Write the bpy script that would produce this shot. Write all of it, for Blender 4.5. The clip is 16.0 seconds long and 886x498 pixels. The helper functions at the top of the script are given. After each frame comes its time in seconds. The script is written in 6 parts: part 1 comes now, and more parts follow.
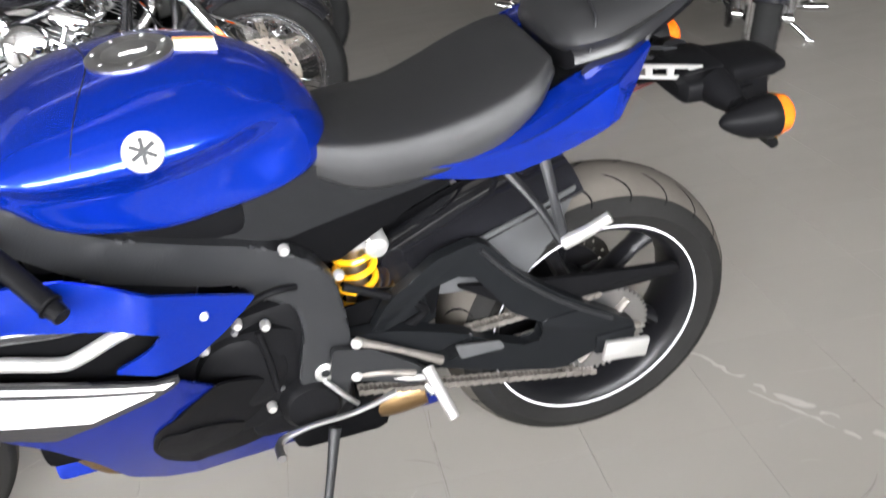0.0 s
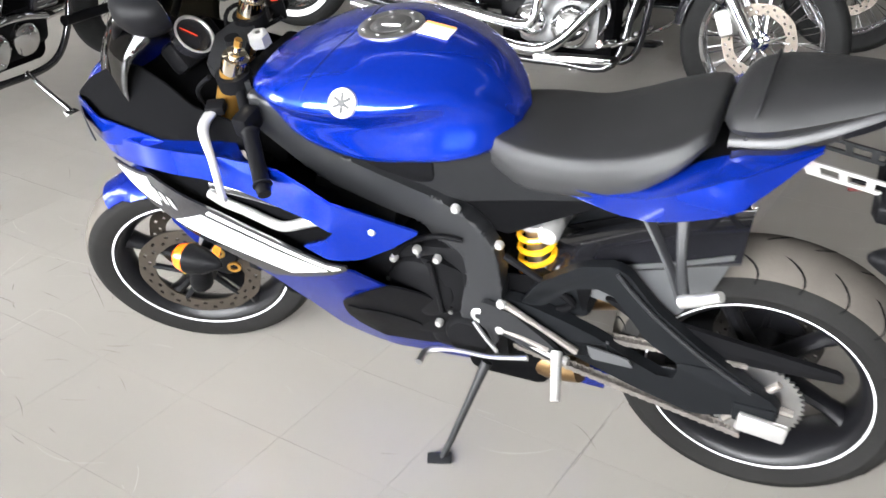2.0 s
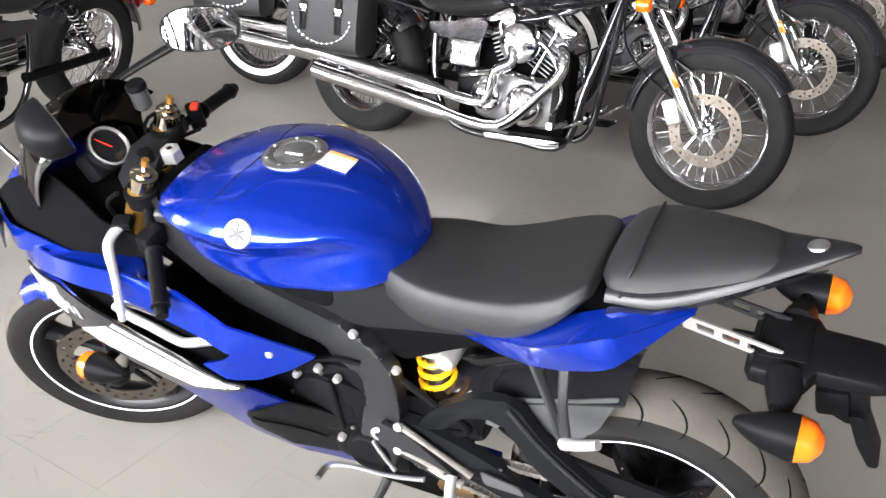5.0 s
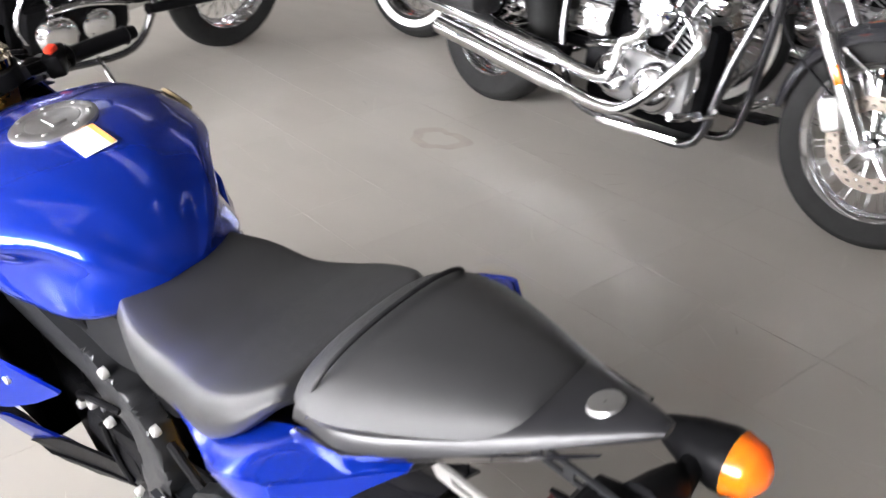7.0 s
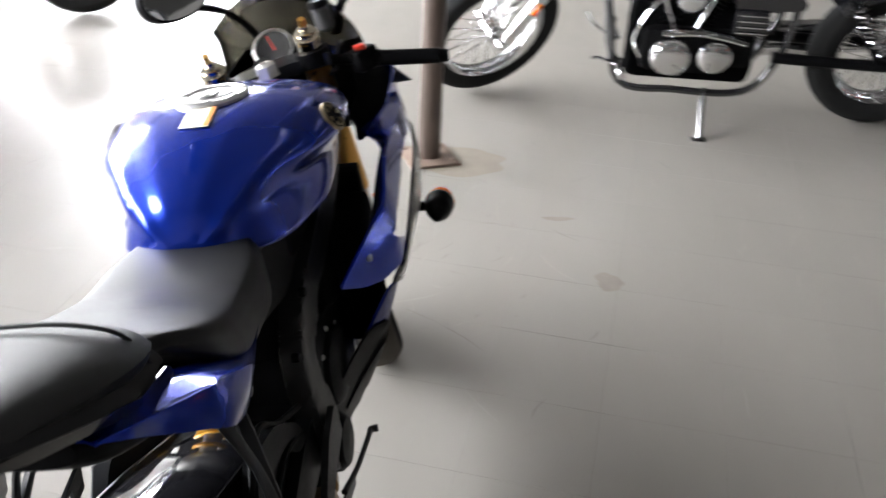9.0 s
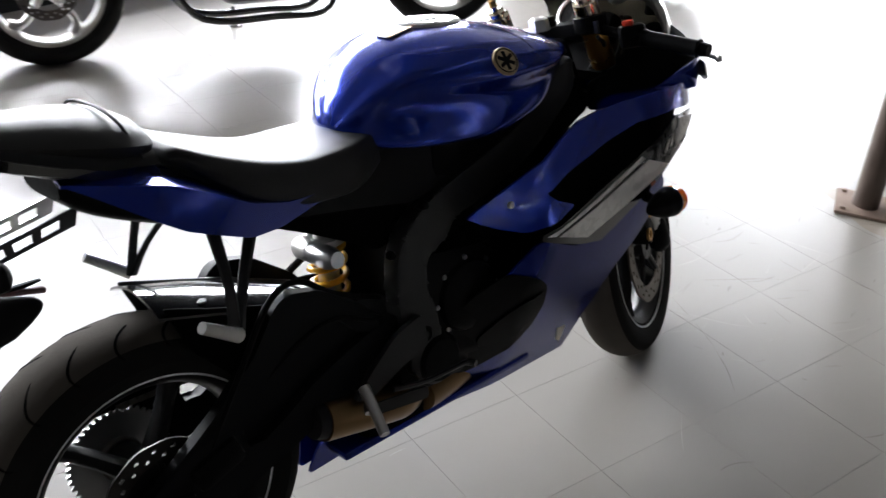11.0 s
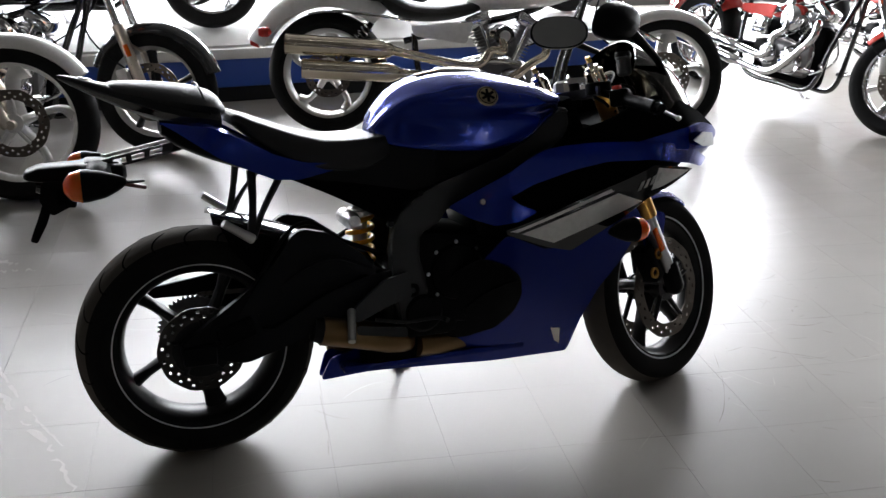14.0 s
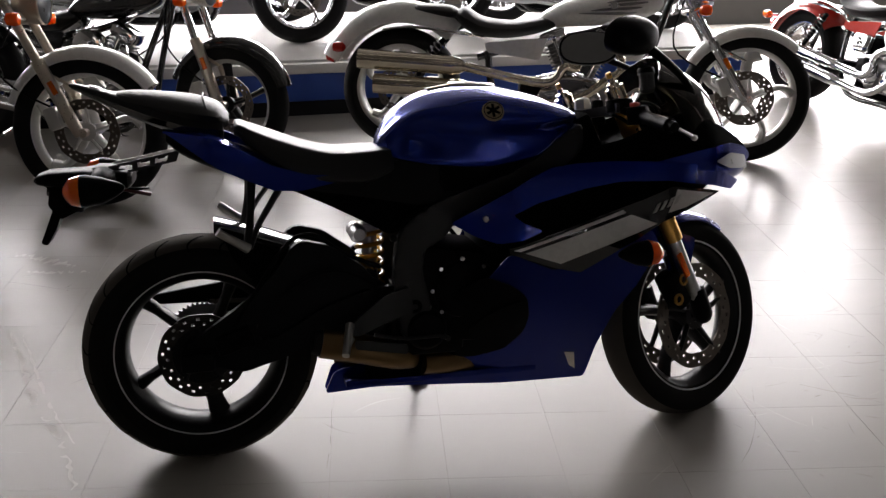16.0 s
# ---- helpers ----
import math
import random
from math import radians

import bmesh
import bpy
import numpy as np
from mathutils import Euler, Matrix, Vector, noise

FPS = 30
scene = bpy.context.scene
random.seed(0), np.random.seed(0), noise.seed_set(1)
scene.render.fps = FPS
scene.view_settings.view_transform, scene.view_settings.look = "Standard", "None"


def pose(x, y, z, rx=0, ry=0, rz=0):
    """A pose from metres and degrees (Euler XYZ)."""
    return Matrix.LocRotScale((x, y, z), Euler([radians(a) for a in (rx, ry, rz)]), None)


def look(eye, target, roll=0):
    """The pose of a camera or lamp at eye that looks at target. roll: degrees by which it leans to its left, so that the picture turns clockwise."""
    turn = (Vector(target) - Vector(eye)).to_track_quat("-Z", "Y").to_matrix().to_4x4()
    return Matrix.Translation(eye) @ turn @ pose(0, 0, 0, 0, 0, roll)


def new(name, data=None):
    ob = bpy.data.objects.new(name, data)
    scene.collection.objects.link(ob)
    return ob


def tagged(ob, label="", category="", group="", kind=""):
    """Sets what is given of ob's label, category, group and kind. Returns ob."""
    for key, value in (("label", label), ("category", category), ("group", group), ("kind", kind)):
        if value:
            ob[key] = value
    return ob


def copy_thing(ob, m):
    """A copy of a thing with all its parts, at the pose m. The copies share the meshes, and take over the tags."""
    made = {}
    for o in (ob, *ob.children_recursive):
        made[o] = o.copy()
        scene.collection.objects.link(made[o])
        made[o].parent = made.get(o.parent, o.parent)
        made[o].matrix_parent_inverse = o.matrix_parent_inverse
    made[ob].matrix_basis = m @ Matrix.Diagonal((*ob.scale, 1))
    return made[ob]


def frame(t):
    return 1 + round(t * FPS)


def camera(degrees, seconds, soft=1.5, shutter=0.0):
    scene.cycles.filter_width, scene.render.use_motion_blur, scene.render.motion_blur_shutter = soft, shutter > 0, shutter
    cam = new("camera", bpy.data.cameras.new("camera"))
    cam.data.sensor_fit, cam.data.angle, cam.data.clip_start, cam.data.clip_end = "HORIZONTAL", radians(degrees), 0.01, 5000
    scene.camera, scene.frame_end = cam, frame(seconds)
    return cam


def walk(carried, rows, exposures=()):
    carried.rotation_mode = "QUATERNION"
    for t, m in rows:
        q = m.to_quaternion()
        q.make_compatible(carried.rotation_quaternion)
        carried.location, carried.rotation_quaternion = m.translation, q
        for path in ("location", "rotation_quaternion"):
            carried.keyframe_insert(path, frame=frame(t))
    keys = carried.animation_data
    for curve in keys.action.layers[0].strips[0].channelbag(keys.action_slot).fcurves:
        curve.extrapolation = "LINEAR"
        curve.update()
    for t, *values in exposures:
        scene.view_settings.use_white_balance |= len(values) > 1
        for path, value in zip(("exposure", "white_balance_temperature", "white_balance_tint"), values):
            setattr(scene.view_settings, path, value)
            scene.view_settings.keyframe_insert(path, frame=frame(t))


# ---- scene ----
from mathutils.bvhtree import BVHTree

# ---------------------------------------------------------------- camera
cam = camera(49.9, 16.0, soft=1.4, shutter=0.45)
PATH = [
    (0, (0.829, 1.557, 1.254), (0.287, 0.021, 0.488), -6.35),
    (0.5, (0.570, 1.603, 1.264), (0.267, -0.033, 0.578), -6.77),
    (1, (0.347, 1.648, 1.308), (0.330, 0.069, 0.443), -5.66),
    (1.5, (0.203, 1.654, 1.415), (0.379, 0.076, 0.567), -3.74),
    (2, (0.029, 1.741, 1.459), (0.603, 0.270, 0.596), -1.67),
    (2.5, (-0.042, 1.796, 1.523), (0.443, 0.314, 0.623), -0.11),
    (3, (-0.024, 1.819, 1.650), (0.396, 0.329, 0.732), -0.03),
    (3.5, (0.008, 1.823, 1.713), (0.471, 0.305, 0.863), 0.80),
    (3.7, (0.012, 1.825, 1.720), (0.544, 0.127, 0.809), 0.80),
    (5.8, (-0.284, 1.366, 1.551), (0.452, -0.251, 0.632), -0.90),
    (6, (-0.331, 1.294, 1.530), (0.358, -0.124, 0.662), -1.53),
    (6.5, (-0.423, 0.998, 1.501), (0.360, -0.362, 0.619), 3.10),
    (7, (-0.485, 0.746, 1.484), (0.499, -0.474, 0.599), 0.12),
    (7.5, (-0.602, 0.499, 1.525), (0.604, -0.531, 0.675), 1.29),
    (8, (-0.643, 0.232, 1.530), (0.796, -0.473, 0.710), 0.86),
    (8.5, (-0.710, -0.057, 1.541), (0.780, -0.530, 0.648), 1.42),
    (9, (-0.793, -0.287, 1.563), (0.774, -0.314, 0.677), 2.99),
    (9.5, (-0.701, -0.494, 1.551), (0.831, -0.251, 0.637), 3.82),
    (10, (-0.620, -0.709, 1.559), (0.867, -0.199, 0.682), 2.63),
    (10.2, (-0.586, -0.822, 1.555), (0.977, -0.103, 0.535), 3.50),
    (12.3, (-0.594, -1.593, 1.504), (0.494, -0.125, 0.694), 1.70),
    (12.5, (-0.607, -1.689, 1.500), (0.346, -0.340, 0.784), 1.49),
    (13, (-0.575, -1.929, 1.515), (0.268, -0.522, 0.774), 1.85),
    (13.5, (-0.410, -2.151, 1.518), (0.334, -0.670, 0.817), 3.08),
    (14, (-0.369, -2.252, 1.530), (0.341, -0.753, 0.830), 2.29),
    (14.5, (-0.243, -2.295, 1.531), (0.351, -0.737, 0.853), 2.12),
    (15, (-0.099, -2.317, 1.528), (0.424, -0.733, 0.853), 1.34),
    (15.5, (-0.062, -2.325, 1.521), (0.449, -0.732, 0.856), 1.34),
    (16, (-0.061, -2.322, 1.519), (0.437, -0.730, 0.843), 1.34),
]
walk(cam, [(t, look(e, g, r)) for t, e, g, r in PATH],
     exposures=[(0.0, 1.08, 6550, 11), (1.0, 1.32, 6550, 11), (2.0, 1.32, 6500, 10), (3.5, 1.02, 6550, 11), (6.0, 1.52, 6600, 12), (7.0, 1.56, 6600, 14), (8.5, 1.20, 6500, 12), (9.0, 1.08, 6450, 11), (9.5, 0.98, 6350, 11), (10.0, 0.72, 6350, 11), (11.2, 0.34, 6350, 11), (12.5, 0.2, 6350, 12),
                (13.5, 0.06, 6400, 11), (14.5, -0.3, 6450, 11), (15.0, -0.46, 6700, 14), (16.0, -0.64, 6900, 16)])

# ---------------------------------------------------------------- light
X0, X1, Y0, Y1, HC = -5.0, 9.0, -7.5, 6.6, 3.8     # room: walls and ceiling height
world = bpy.data.worlds.new("world")
scene.world = world
world.use_nodes = True
wn = world.node_tree.nodes
sky = wn.new("ShaderNodeTexSky")
sky.sky_type, sky.sun_disc = "NISHITA", False
sky.sun_elevation, sky.sun_rotation = radians(48), radians(20)
world.node_tree.links.new(sky.outputs[0], wn["Background"].inputs[0])
wn["Background"].inputs[1].default_value = 0.12
sun_data = bpy.data.lights.new("sun", "SUN")
sun_data.energy, sun_data.angle, sun_data.color = 2.5, radians(0.6), (1.0, 0.95, 0.88)
new("sun", sun_data).matrix_world = look((3, 14, 14), (0, 6, 0))


def area(name, m, sx, sy, watts, color=(1, 1, 1)):
    d = bpy.data.lights.new(name, "AREA")
    d.shape, d.size, d.size_y, d.energy, d.color = "RECTANGLE", sx, sy, watts, color
    o = new(name, d)
    o.matrix_world = m
    return o


# daylight through the glazed shop front and through the side doorway
for i, share in enumerate((0.85, 0.88, 1.02, 1.14, 1.24, 1.24)):      # one lamp a pane of the shop front
    px = -1.64 + 1.88 * i
    area("window_light", look((px, Y1 - 0.12, 1.90), (px, 0, 1.35)), 1.68, 3.0, 350 * share, (0.955, 0.972, 1.0))
area("doorway_light", look((X1 - 0.12, 3.0, 1.5), (0, 2.4, 0.6)), 2.6, 2.6, 200, (0.97, 0.98, 1.0))


# ---------------------------------------------------------------- materials
def mat(name, color, rough=0.5, metal=0.0, coat=0.0, var=0.12, scale=6.0, bump=0.0, bump_scale=60.0, rough_var=0.08, spec=0.5, fine=0.0):
    m = bpy.data.materials.new(name)
    m.use_nodes = True
    n, l = m.node_tree.nodes, m.node_tree.links
    b = n["Principled BSDF"]
    b.inputs["Metallic"].default_value = metal
    b.inputs["Coat Weight"].default_value = coat
    b.inputs["Coat Roughness"].default_value = 0.04
    b.inputs["Specular IOR Level"].default_value = spec
    tc = n.new("ShaderNodeTexCoord")
    nz = n.new("ShaderNodeTexNoise")
    nz.inputs["Scale"].default_value, nz.inputs["Detail"].default_value = scale, 6.0
    l.new(tc.outputs["Object"], nz.inputs["Vector"])
    ramp = n.new("ShaderNodeMix")
    ramp.data_type = "RGBA"
    c = Vector(color[:3])
    ramp.inputs[6].default_value = (*(c * (1 - var)), 1)
    ramp.inputs[7].default_value = (*[min(1.0, v * (1 + var)) for v in c], 1)
    l.new(nz.outputs[0], ramp.inputs[0])
    l.new(ramp.outputs[2], b.inputs["Base Color"])
    mr = n.new("ShaderNodeMapRange")
    mr.inputs[3].default_value, mr.inputs[4].default_value = max(0.0, rough - rough_var), min(1.0, rough + rough_var)
    nf = n.new("ShaderNodeTexNoise")
    nf.inputs["Scale"].default_value, nf.inputs["Detail"].default_value = scale * 4.3, 4.0
    l.new(tc.outputs["Object"], nf.inputs["Vector"])
    l.new(nf.outputs[0], mr.inputs[0])
    l.new(mr.outputs[0], b.inputs["Roughness"])
    if bump:
        bp, nb = n.new("ShaderNodeBump"), n.new("ShaderNodeTexNoise")
        nb.inputs["Scale"].default_value, nb.inputs["Detail"].default_value = bump_scale, 3.0
        bp.inputs["Strength"].default_value, bp.inputs["Distance"].default_value = bump, 0.002
        l.new(tc.outputs["Object"], nb.inputs["Vector"])
        l.new(nb.outputs[0], bp.inputs["Height"])
        l.new(bp.outputs[0], b.inputs["Normal"])
    return m


def glow(name, color, strength):
    m = bpy.data.materials.new(name)
    m.use_nodes = True
    b = m.node_tree.nodes["Principled BSDF"]
    b.inputs["Base Color"].default_value = (*color, 1)
    b.inputs["Emission Color"].default_value = (*color, 1)
    b.inputs["Emission Strength"].default_value = strength
    return m


def glass(name, color, rough=0.0, alpha_mix=0.0):
    m = bpy.data.materials.new(name)
    m.use_nodes = True
    b = m.node_tree.nodes["Principled BSDF"]
    b.inputs["Base Color"].default_value = (*color, 1)
    b.inputs["Transmission Weight"].default_value = 1.0
    b.inputs["Roughness"].default_value = rough
    b.inputs["IOR"].default_value = 1.45
    return m


BLUE = mat("blue_metallic_paint", (0.002, 0.023, 0.30), 0.20, 0.62, 0.6, 0.10, 900, rough_var=0.05, spec=0.25)
# darker copy of the blue, with the low panels' shade in the colour
BLUE_DARK = mat("blue_paint_shade_toned", (0.002, 0.013, 0.175), 0.26, 0.55, 0.3, 0.10, 700, spec=0.2)
BLACK_SATIN = mat("black_satin_plastic", (0.0045, 0.0045, 0.005), 0.42, 0, 0, 0.25, 30, 0.12, 500, spec=0.05)
COVER_BLACK = mat("grained_black_cover", (0.009, 0.0092, 0.0098), 0.46, 0, 0, 0.2, 30, 0.2, 600, spec=0.09)
BLACK_GLOSS = mat("black_gloss_paint", (0.010, 0.010, 0.012), 0.12, 0, 0.8, 0.2, 8)
GREY_FRAME = mat("dark_grey_cast_frame", (0.013, 0.0134, 0.0145), 0.36, 0.0, 0, 0.2, 25, 0.25, 400, spec=0.30)
SWING = mat("charcoal_swingarm_paint", (0.007, 0.0076, 0.0085), 0.38, 0.10, 0, 0.15, 18, 0.08, 300, spec=0.08)
SEAT = mat("black_seat_vinyl", (0.011, 0.011, 0.0115), 0.46, 0, 0, 0.15, 40, 0.35, 900, spec=0.36)
RUBBER = mat("tyre_rubber", (0.012, 0.012, 0.012), 0.75, 0, 0, 0.35, 14, 0.35, 220, spec=0.12)
RUBBER_WORN = mat("worn_tyre_rubber", (0.080, 0.072, 0.063), 0.85, 0, 0, 0.50, 5, 0.4, 160, spec=0.04)
RUBBER_WALL = mat("tyre_sidewall_rubber", (0.014, 0.0135, 0.013), 0.80, 0, 0, 0.30, 9, 0.3, 200, spec=0.05)
RIM_BLACK = mat("black_wheel_paint", (0.005, 0.005, 0.006), 0.34, 0, 0, 0.2, 12, spec=0.25)
TAPE = mat("white_rim_tape", (0.70, 0.71, 0.72), 0.35, 0, 0, 0.06, 30)
WHITE = mat("white_paint", (0.78, 0.77, 0.74), 0.28, 0, 0.6, 0.05, 10)
CHROME = mat("chrome", (0.72, 0.72, 0.73), 0.09, 1.0, 0, 0.05, 20, rough_var=0.05)
CHROME_WARM = mat("warm_tinted_chrome", (0.70, 0.62, 0.50), 0.12, 1.0, 0, 0.10, 14, rough_var=0.05)
STEEL = mat("brushed_steel", (0.48, 0.48, 0.48), 0.33, 1.0, 0, 0.15, 30, 0.08, 300)
ALLOY = mat("silver_cast_alloy", (0.60, 0.59, 0.57), 0.36, 0.75, 0, 0.10, 20, 0.08, 250)
CREAM_ALLOY = mat("warm_silver_alloy", (0.62, 0.55, 0.46), 0.30, 0.75, 0, 0.10, 20, 0.08, 250)
DIRTY_STEEL = mat("dirty_chain_steel", (0.24, 0.22, 0.20), 0.5, 0.8, 0, 0.35, 60, 0.3, 300)
GOLD = mat("gold_anodised", (0.58, 0.31, 0.07), 0.30, 0.9, 0, 0.05, 8)
SPRING = mat("yellow_spring_paint", (0.86, 0.42, 0.01), 0.30, 0, 0.4, 0.08, 20)
BRONZE = mat("heat_browned_titanium", (0.20, 0.125, 0.058), 0.32, 0.9, 0, 0.30, 9)
ENGINE = mat("black_engine_paint", (0.005, 0.005, 0.0055), 0.44, 0.0, 0, 0.3, 30, 0.2, 200, spec=0.06)
ENGINE_GREY = mat("grey_engine_alloy", (0.20, 0.20, 0.20), 0.45, 0.7, 0, 0.25, 30, 0.2, 200)
ORANGE = mat("orange_lens", (0.90, 0.135, 0.004), 0.20, 0, 0.5, 0.10, 40)
ORANGE.node_tree.nodes["Principled BSDF"].inputs["Subsurface Weight"].default_value = 0.8      # light soaks through the lens
ORANGE.node_tree.nodes["Principled BSDF"].inputs["Subsurface Radius"].default_value = (0.06, 0.03, 0.01)
ORANGE.node_tree.nodes["Principled BSDF"].inputs["Subsurface Scale"].default_value = 1.0
RED_LENS = mat("red_lens", (0.55, 0.02, 0.015), 0.2, 0, 0.5, 0.1, 40)
RED_DARK = mat("dark_red_reflector", (0.06, 0.010, 0.009), 0.3)
BADGE_GOLD = mat("pale_gold_badge_lacquer", (0.42, 0.34, 0.20), 0.45, 0.35, 0, 0.1, 40)
TAIL_BLACK = mat("black_tail_plastic", (0.008, 0.008, 0.009), 0.32, 0, 0, 0.2, 14, 0.05, 300, spec=0.28)
BADGE = mat("silver_badge_lacquer", (0.34, 0.33, 0.31), 0.45, 0.35, 0, 0.1, 40)
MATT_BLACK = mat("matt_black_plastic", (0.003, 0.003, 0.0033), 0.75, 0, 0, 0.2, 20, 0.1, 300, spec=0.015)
RED_PAINT = mat("red_paint", (0.42, 0.020, 0.012), 0.22, 0.2, 1.0, 0.1, 400)
RED_SWITCH = mat("red_plastic", (0.80, 0.05, 0.02), 0.4)
DISC = mat("steel_brake_disc", (0.13, 0.112, 0.095), 0.42, 0.95, 0, 0.15, 40)
DISC_DARK = mat("darkened_brake_disc", (0.045, 0.043, 0.04), 0.4, 0.9, 0, 0.2, 40)
MIRROR = mat("mirror_glass", (0.85, 0.87, 0.88), 0.02, 1.0, 0, 0.0, 5, rough_var=0.01)
LAMP_GLASS = mat("headlamp_glass", (0.03, 0.032, 0.036), 0.30, 0.0, 0.0, 0.05, 10)
SCREEN = glass("smoked_screen", (0.035, 0.032, 0.024), 0.02)
PAPER = mat("paper_label", (0.80, 0.76, 0.68), 0.6, 0, 0, 0.04, 30)
STICKER_ORANGE = mat("orange_sticker_band", (0.75, 0.28, 0.08), 0.5)
PIPE_BROWN = mat("brown_painted_steel_post", (0.085, 0.060, 0.048), 0.45, 0.2, 0, 0.35, 7, 0.25, 60)
RUST = mat("rusty_base_plate", (0.25, 0.18, 0.14), 0.75, 0.1, 0, 0.4, 12, 0.4, 80)
# walls and ceiling stay out of view; dark tones hold down bounced light
WALL = mat("low_bounce_wall", (0.045, 0.041, 0.036), 0.7, 0, 0, 0.06, 2, 0.15, 120)
CEIL = mat("low_bounce_ceiling", (0.04, 0.038, 0.034), 0.8, 0, 0, 0.06, 3, 0.3, 90)
BLUE_BOARD = mat("blue_skirting_board", (0.010, 0.055, 0.30), 0.4, 0, 0, 0.12, 5, 0.1, 90)
KICK = mat("black_kick_board", (0.009, 0.009, 0.010), 0.5, spec=0.2)
PLAT_WHITE = mat("white_ribbed_decking", (0.52, 0.51, 0.49), 0.45, 0, 0, 0.06, 8, 0.1, 90)
SIDING = mat("weathered_render", (0.55, 0.54, 0.50), 0.8, 0, 0, 0.1, 3)
GROUT = mat("dark_tile_joint", (0.235, 0.222, 0.20), 0.8)
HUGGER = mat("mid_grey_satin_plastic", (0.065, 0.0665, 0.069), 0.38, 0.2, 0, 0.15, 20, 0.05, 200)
TUBE_OFF = mat("unlit_fluorescent_tube", (0.72, 0.71, 0.68), 0.25)
DAY_GLOW = glow("bright_overcast_street", (0.95, 0.98, 1.0), 5.0)


def tile_material():
    m = mat("grey_white_vinyl_tile", (0.325, 0.305, 0.273), 0.35, 0, 0, 0.11, 0.9, rough_var=0.10, spec=1.0)
    n, l = m.node_tree.nodes, m.node_tree.links
    b = n["Principled BSDF"]
    geo = n.new("ShaderNodeNewGeometry")
    mp = n.new("ShaderNodeMapping")            # mop streaks run along the aisle
    mp.inputs["Scale"].default_value = (1.0, 2.6, 1.0)
    mp.inputs["Rotation"].default_value = (0, 0, radians(20))
    l.new(geo.outputs["Position"], mp.inputs["Vector"])
    for node in list(n):                       # place-wide stains, not one pattern a tile
        if node.type == "TEX_NOISE":
            for k in list(node.inputs["Vector"].links):
                l.remove(k)
            node.inputs["Detail"].default_value = 2.0 if node.inputs["Scale"].default_value < 2 else 9.0
            l.new(mp.outputs["Vector"], node.inputs["Vector"])
    info = n.new("ShaderNodeObjectInfo")
    old = b.inputs["Base Color"].links[0].from_socket
    mx = n.new("ShaderNodeMix")
    mx.data_type, mx.blend_type = "RGBA", "MULTIPLY"
    mx.inputs[0].default_value = 1.0
    mr = n.new("ShaderNodeMapRange")
    mr.inputs[3].default_value, mr.inputs[4].default_value = 0.985, 1.01
    l.new(info.outputs["Random"], mr.inputs[0])
    l.new(old, mx.inputs[6])
    l.new(mr.outputs[0], mx.inputs[7])
    l.new(mx.outputs[2], b.inputs["Base Color"])
    return m


TILE = tile_material()

# ---------------------------------------------------------------- mesh helpers
XF = [Matrix()]          # the transform that part() bakes into a mesh


def thing(name, m, label, category, group="", kind=""):
    ob = new(name)
    ob.empty_display_size = 0.1
    ob.matrix_world = m
    return tagged(ob, label, category, group, kind)


def finish(bm, sharp=38.0):
    bm.normal_update()
    lim = radians(sharp)
    for f in bm.faces:
        f.smooth = True
    for e in bm.edges:
        if len(e.link_faces) == 2 and e.calc_face_angle(0.0) > lim:
            e.smooth = False


def part(name, bm, material, parent, label="", sharp=38.0):
    bmesh.ops.transform(bm, matrix=XF[-1], verts=bm.verts)
    bmesh.ops.recalc_face_normals(bm, faces=bm.faces)
    finish(bm, sharp)
    me = bpy.data.meshes.new(name)
    bm.to_mesh(me)
    bm.free()
    me.materials.append(material)
    ob = new(name, me)
    ob.parent = parent
    if label:
        ob["label"] = label
    return ob


def solo(name, bm, material, label, category, group="", kind="", sharp=38.0):
    ob = part(name, bm, material, None, "", sharp)
    return tagged(ob, label, category, group, kind)


def B():
    return bmesh.new()


def box(bm, c, s, bevel=0.0, rot=None):
    r = bmesh.ops.create_cube(bm, size=1.0)
    vs = r["verts"]
    bmesh.ops.scale(bm, vec=s, verts=vs)
    if bevel:
        es = list({e for v in vs for e in v.link_edges})
        out = bmesh.ops.bevel(bm, geom=es, offset=bevel, segments=2, profile=0.5, affect="EDGES")
        vs = list({v for f in out["faces"] for v in f.verts} | {v for v in vs if v.is_valid})
    if rot:
        bmesh.ops.rotate(bm, cent=(0, 0, 0), matrix=Euler([radians(a) for a in rot]).to_matrix(), verts=vs)
    bmesh.ops.translate(bm, vec=c, verts=vs)
    return bm


def rings(bm, rs, caps=True, closed=False):
    vs = [[bm.verts.new(p) for p in r] for r in rs]
    n = len(vs[0])
    pairs = list(zip(vs, vs[1:])) + ([(vs[-1], vs[0])] if closed else [])
    for a, b in pairs:
        for i in range(n):
            bm.faces.new((a[i], a[(i + 1) % n], b[(i + 1) % n], b[i]))
    if caps and not closed:
        bm.faces.new(vs[0])
        bm.faces.new(list(reversed(vs[-1])))
    return bm


def smooth_path(pts, k=6):
    P = [Vector(p) for p in pts]
    if len(P) < 3:
        return P
    out = []
    for i in range(len(P) - 1):
        p0, p1, p2, p3 = P[max(i - 1, 0)], P[i], P[i + 1], P[min(i + 2, len(P) - 1)]
        for j in range(k):
            t = j / k
            out.append(0.5 * ((2 * p1) + (p2 - p0) * t + (2 * p0 - 5 * p1 + 4 * p2 - p3) * t * t + (3 * p1 - p0 - 3 * p2 + p3) * t ** 3))
    return out + [P[-1]]


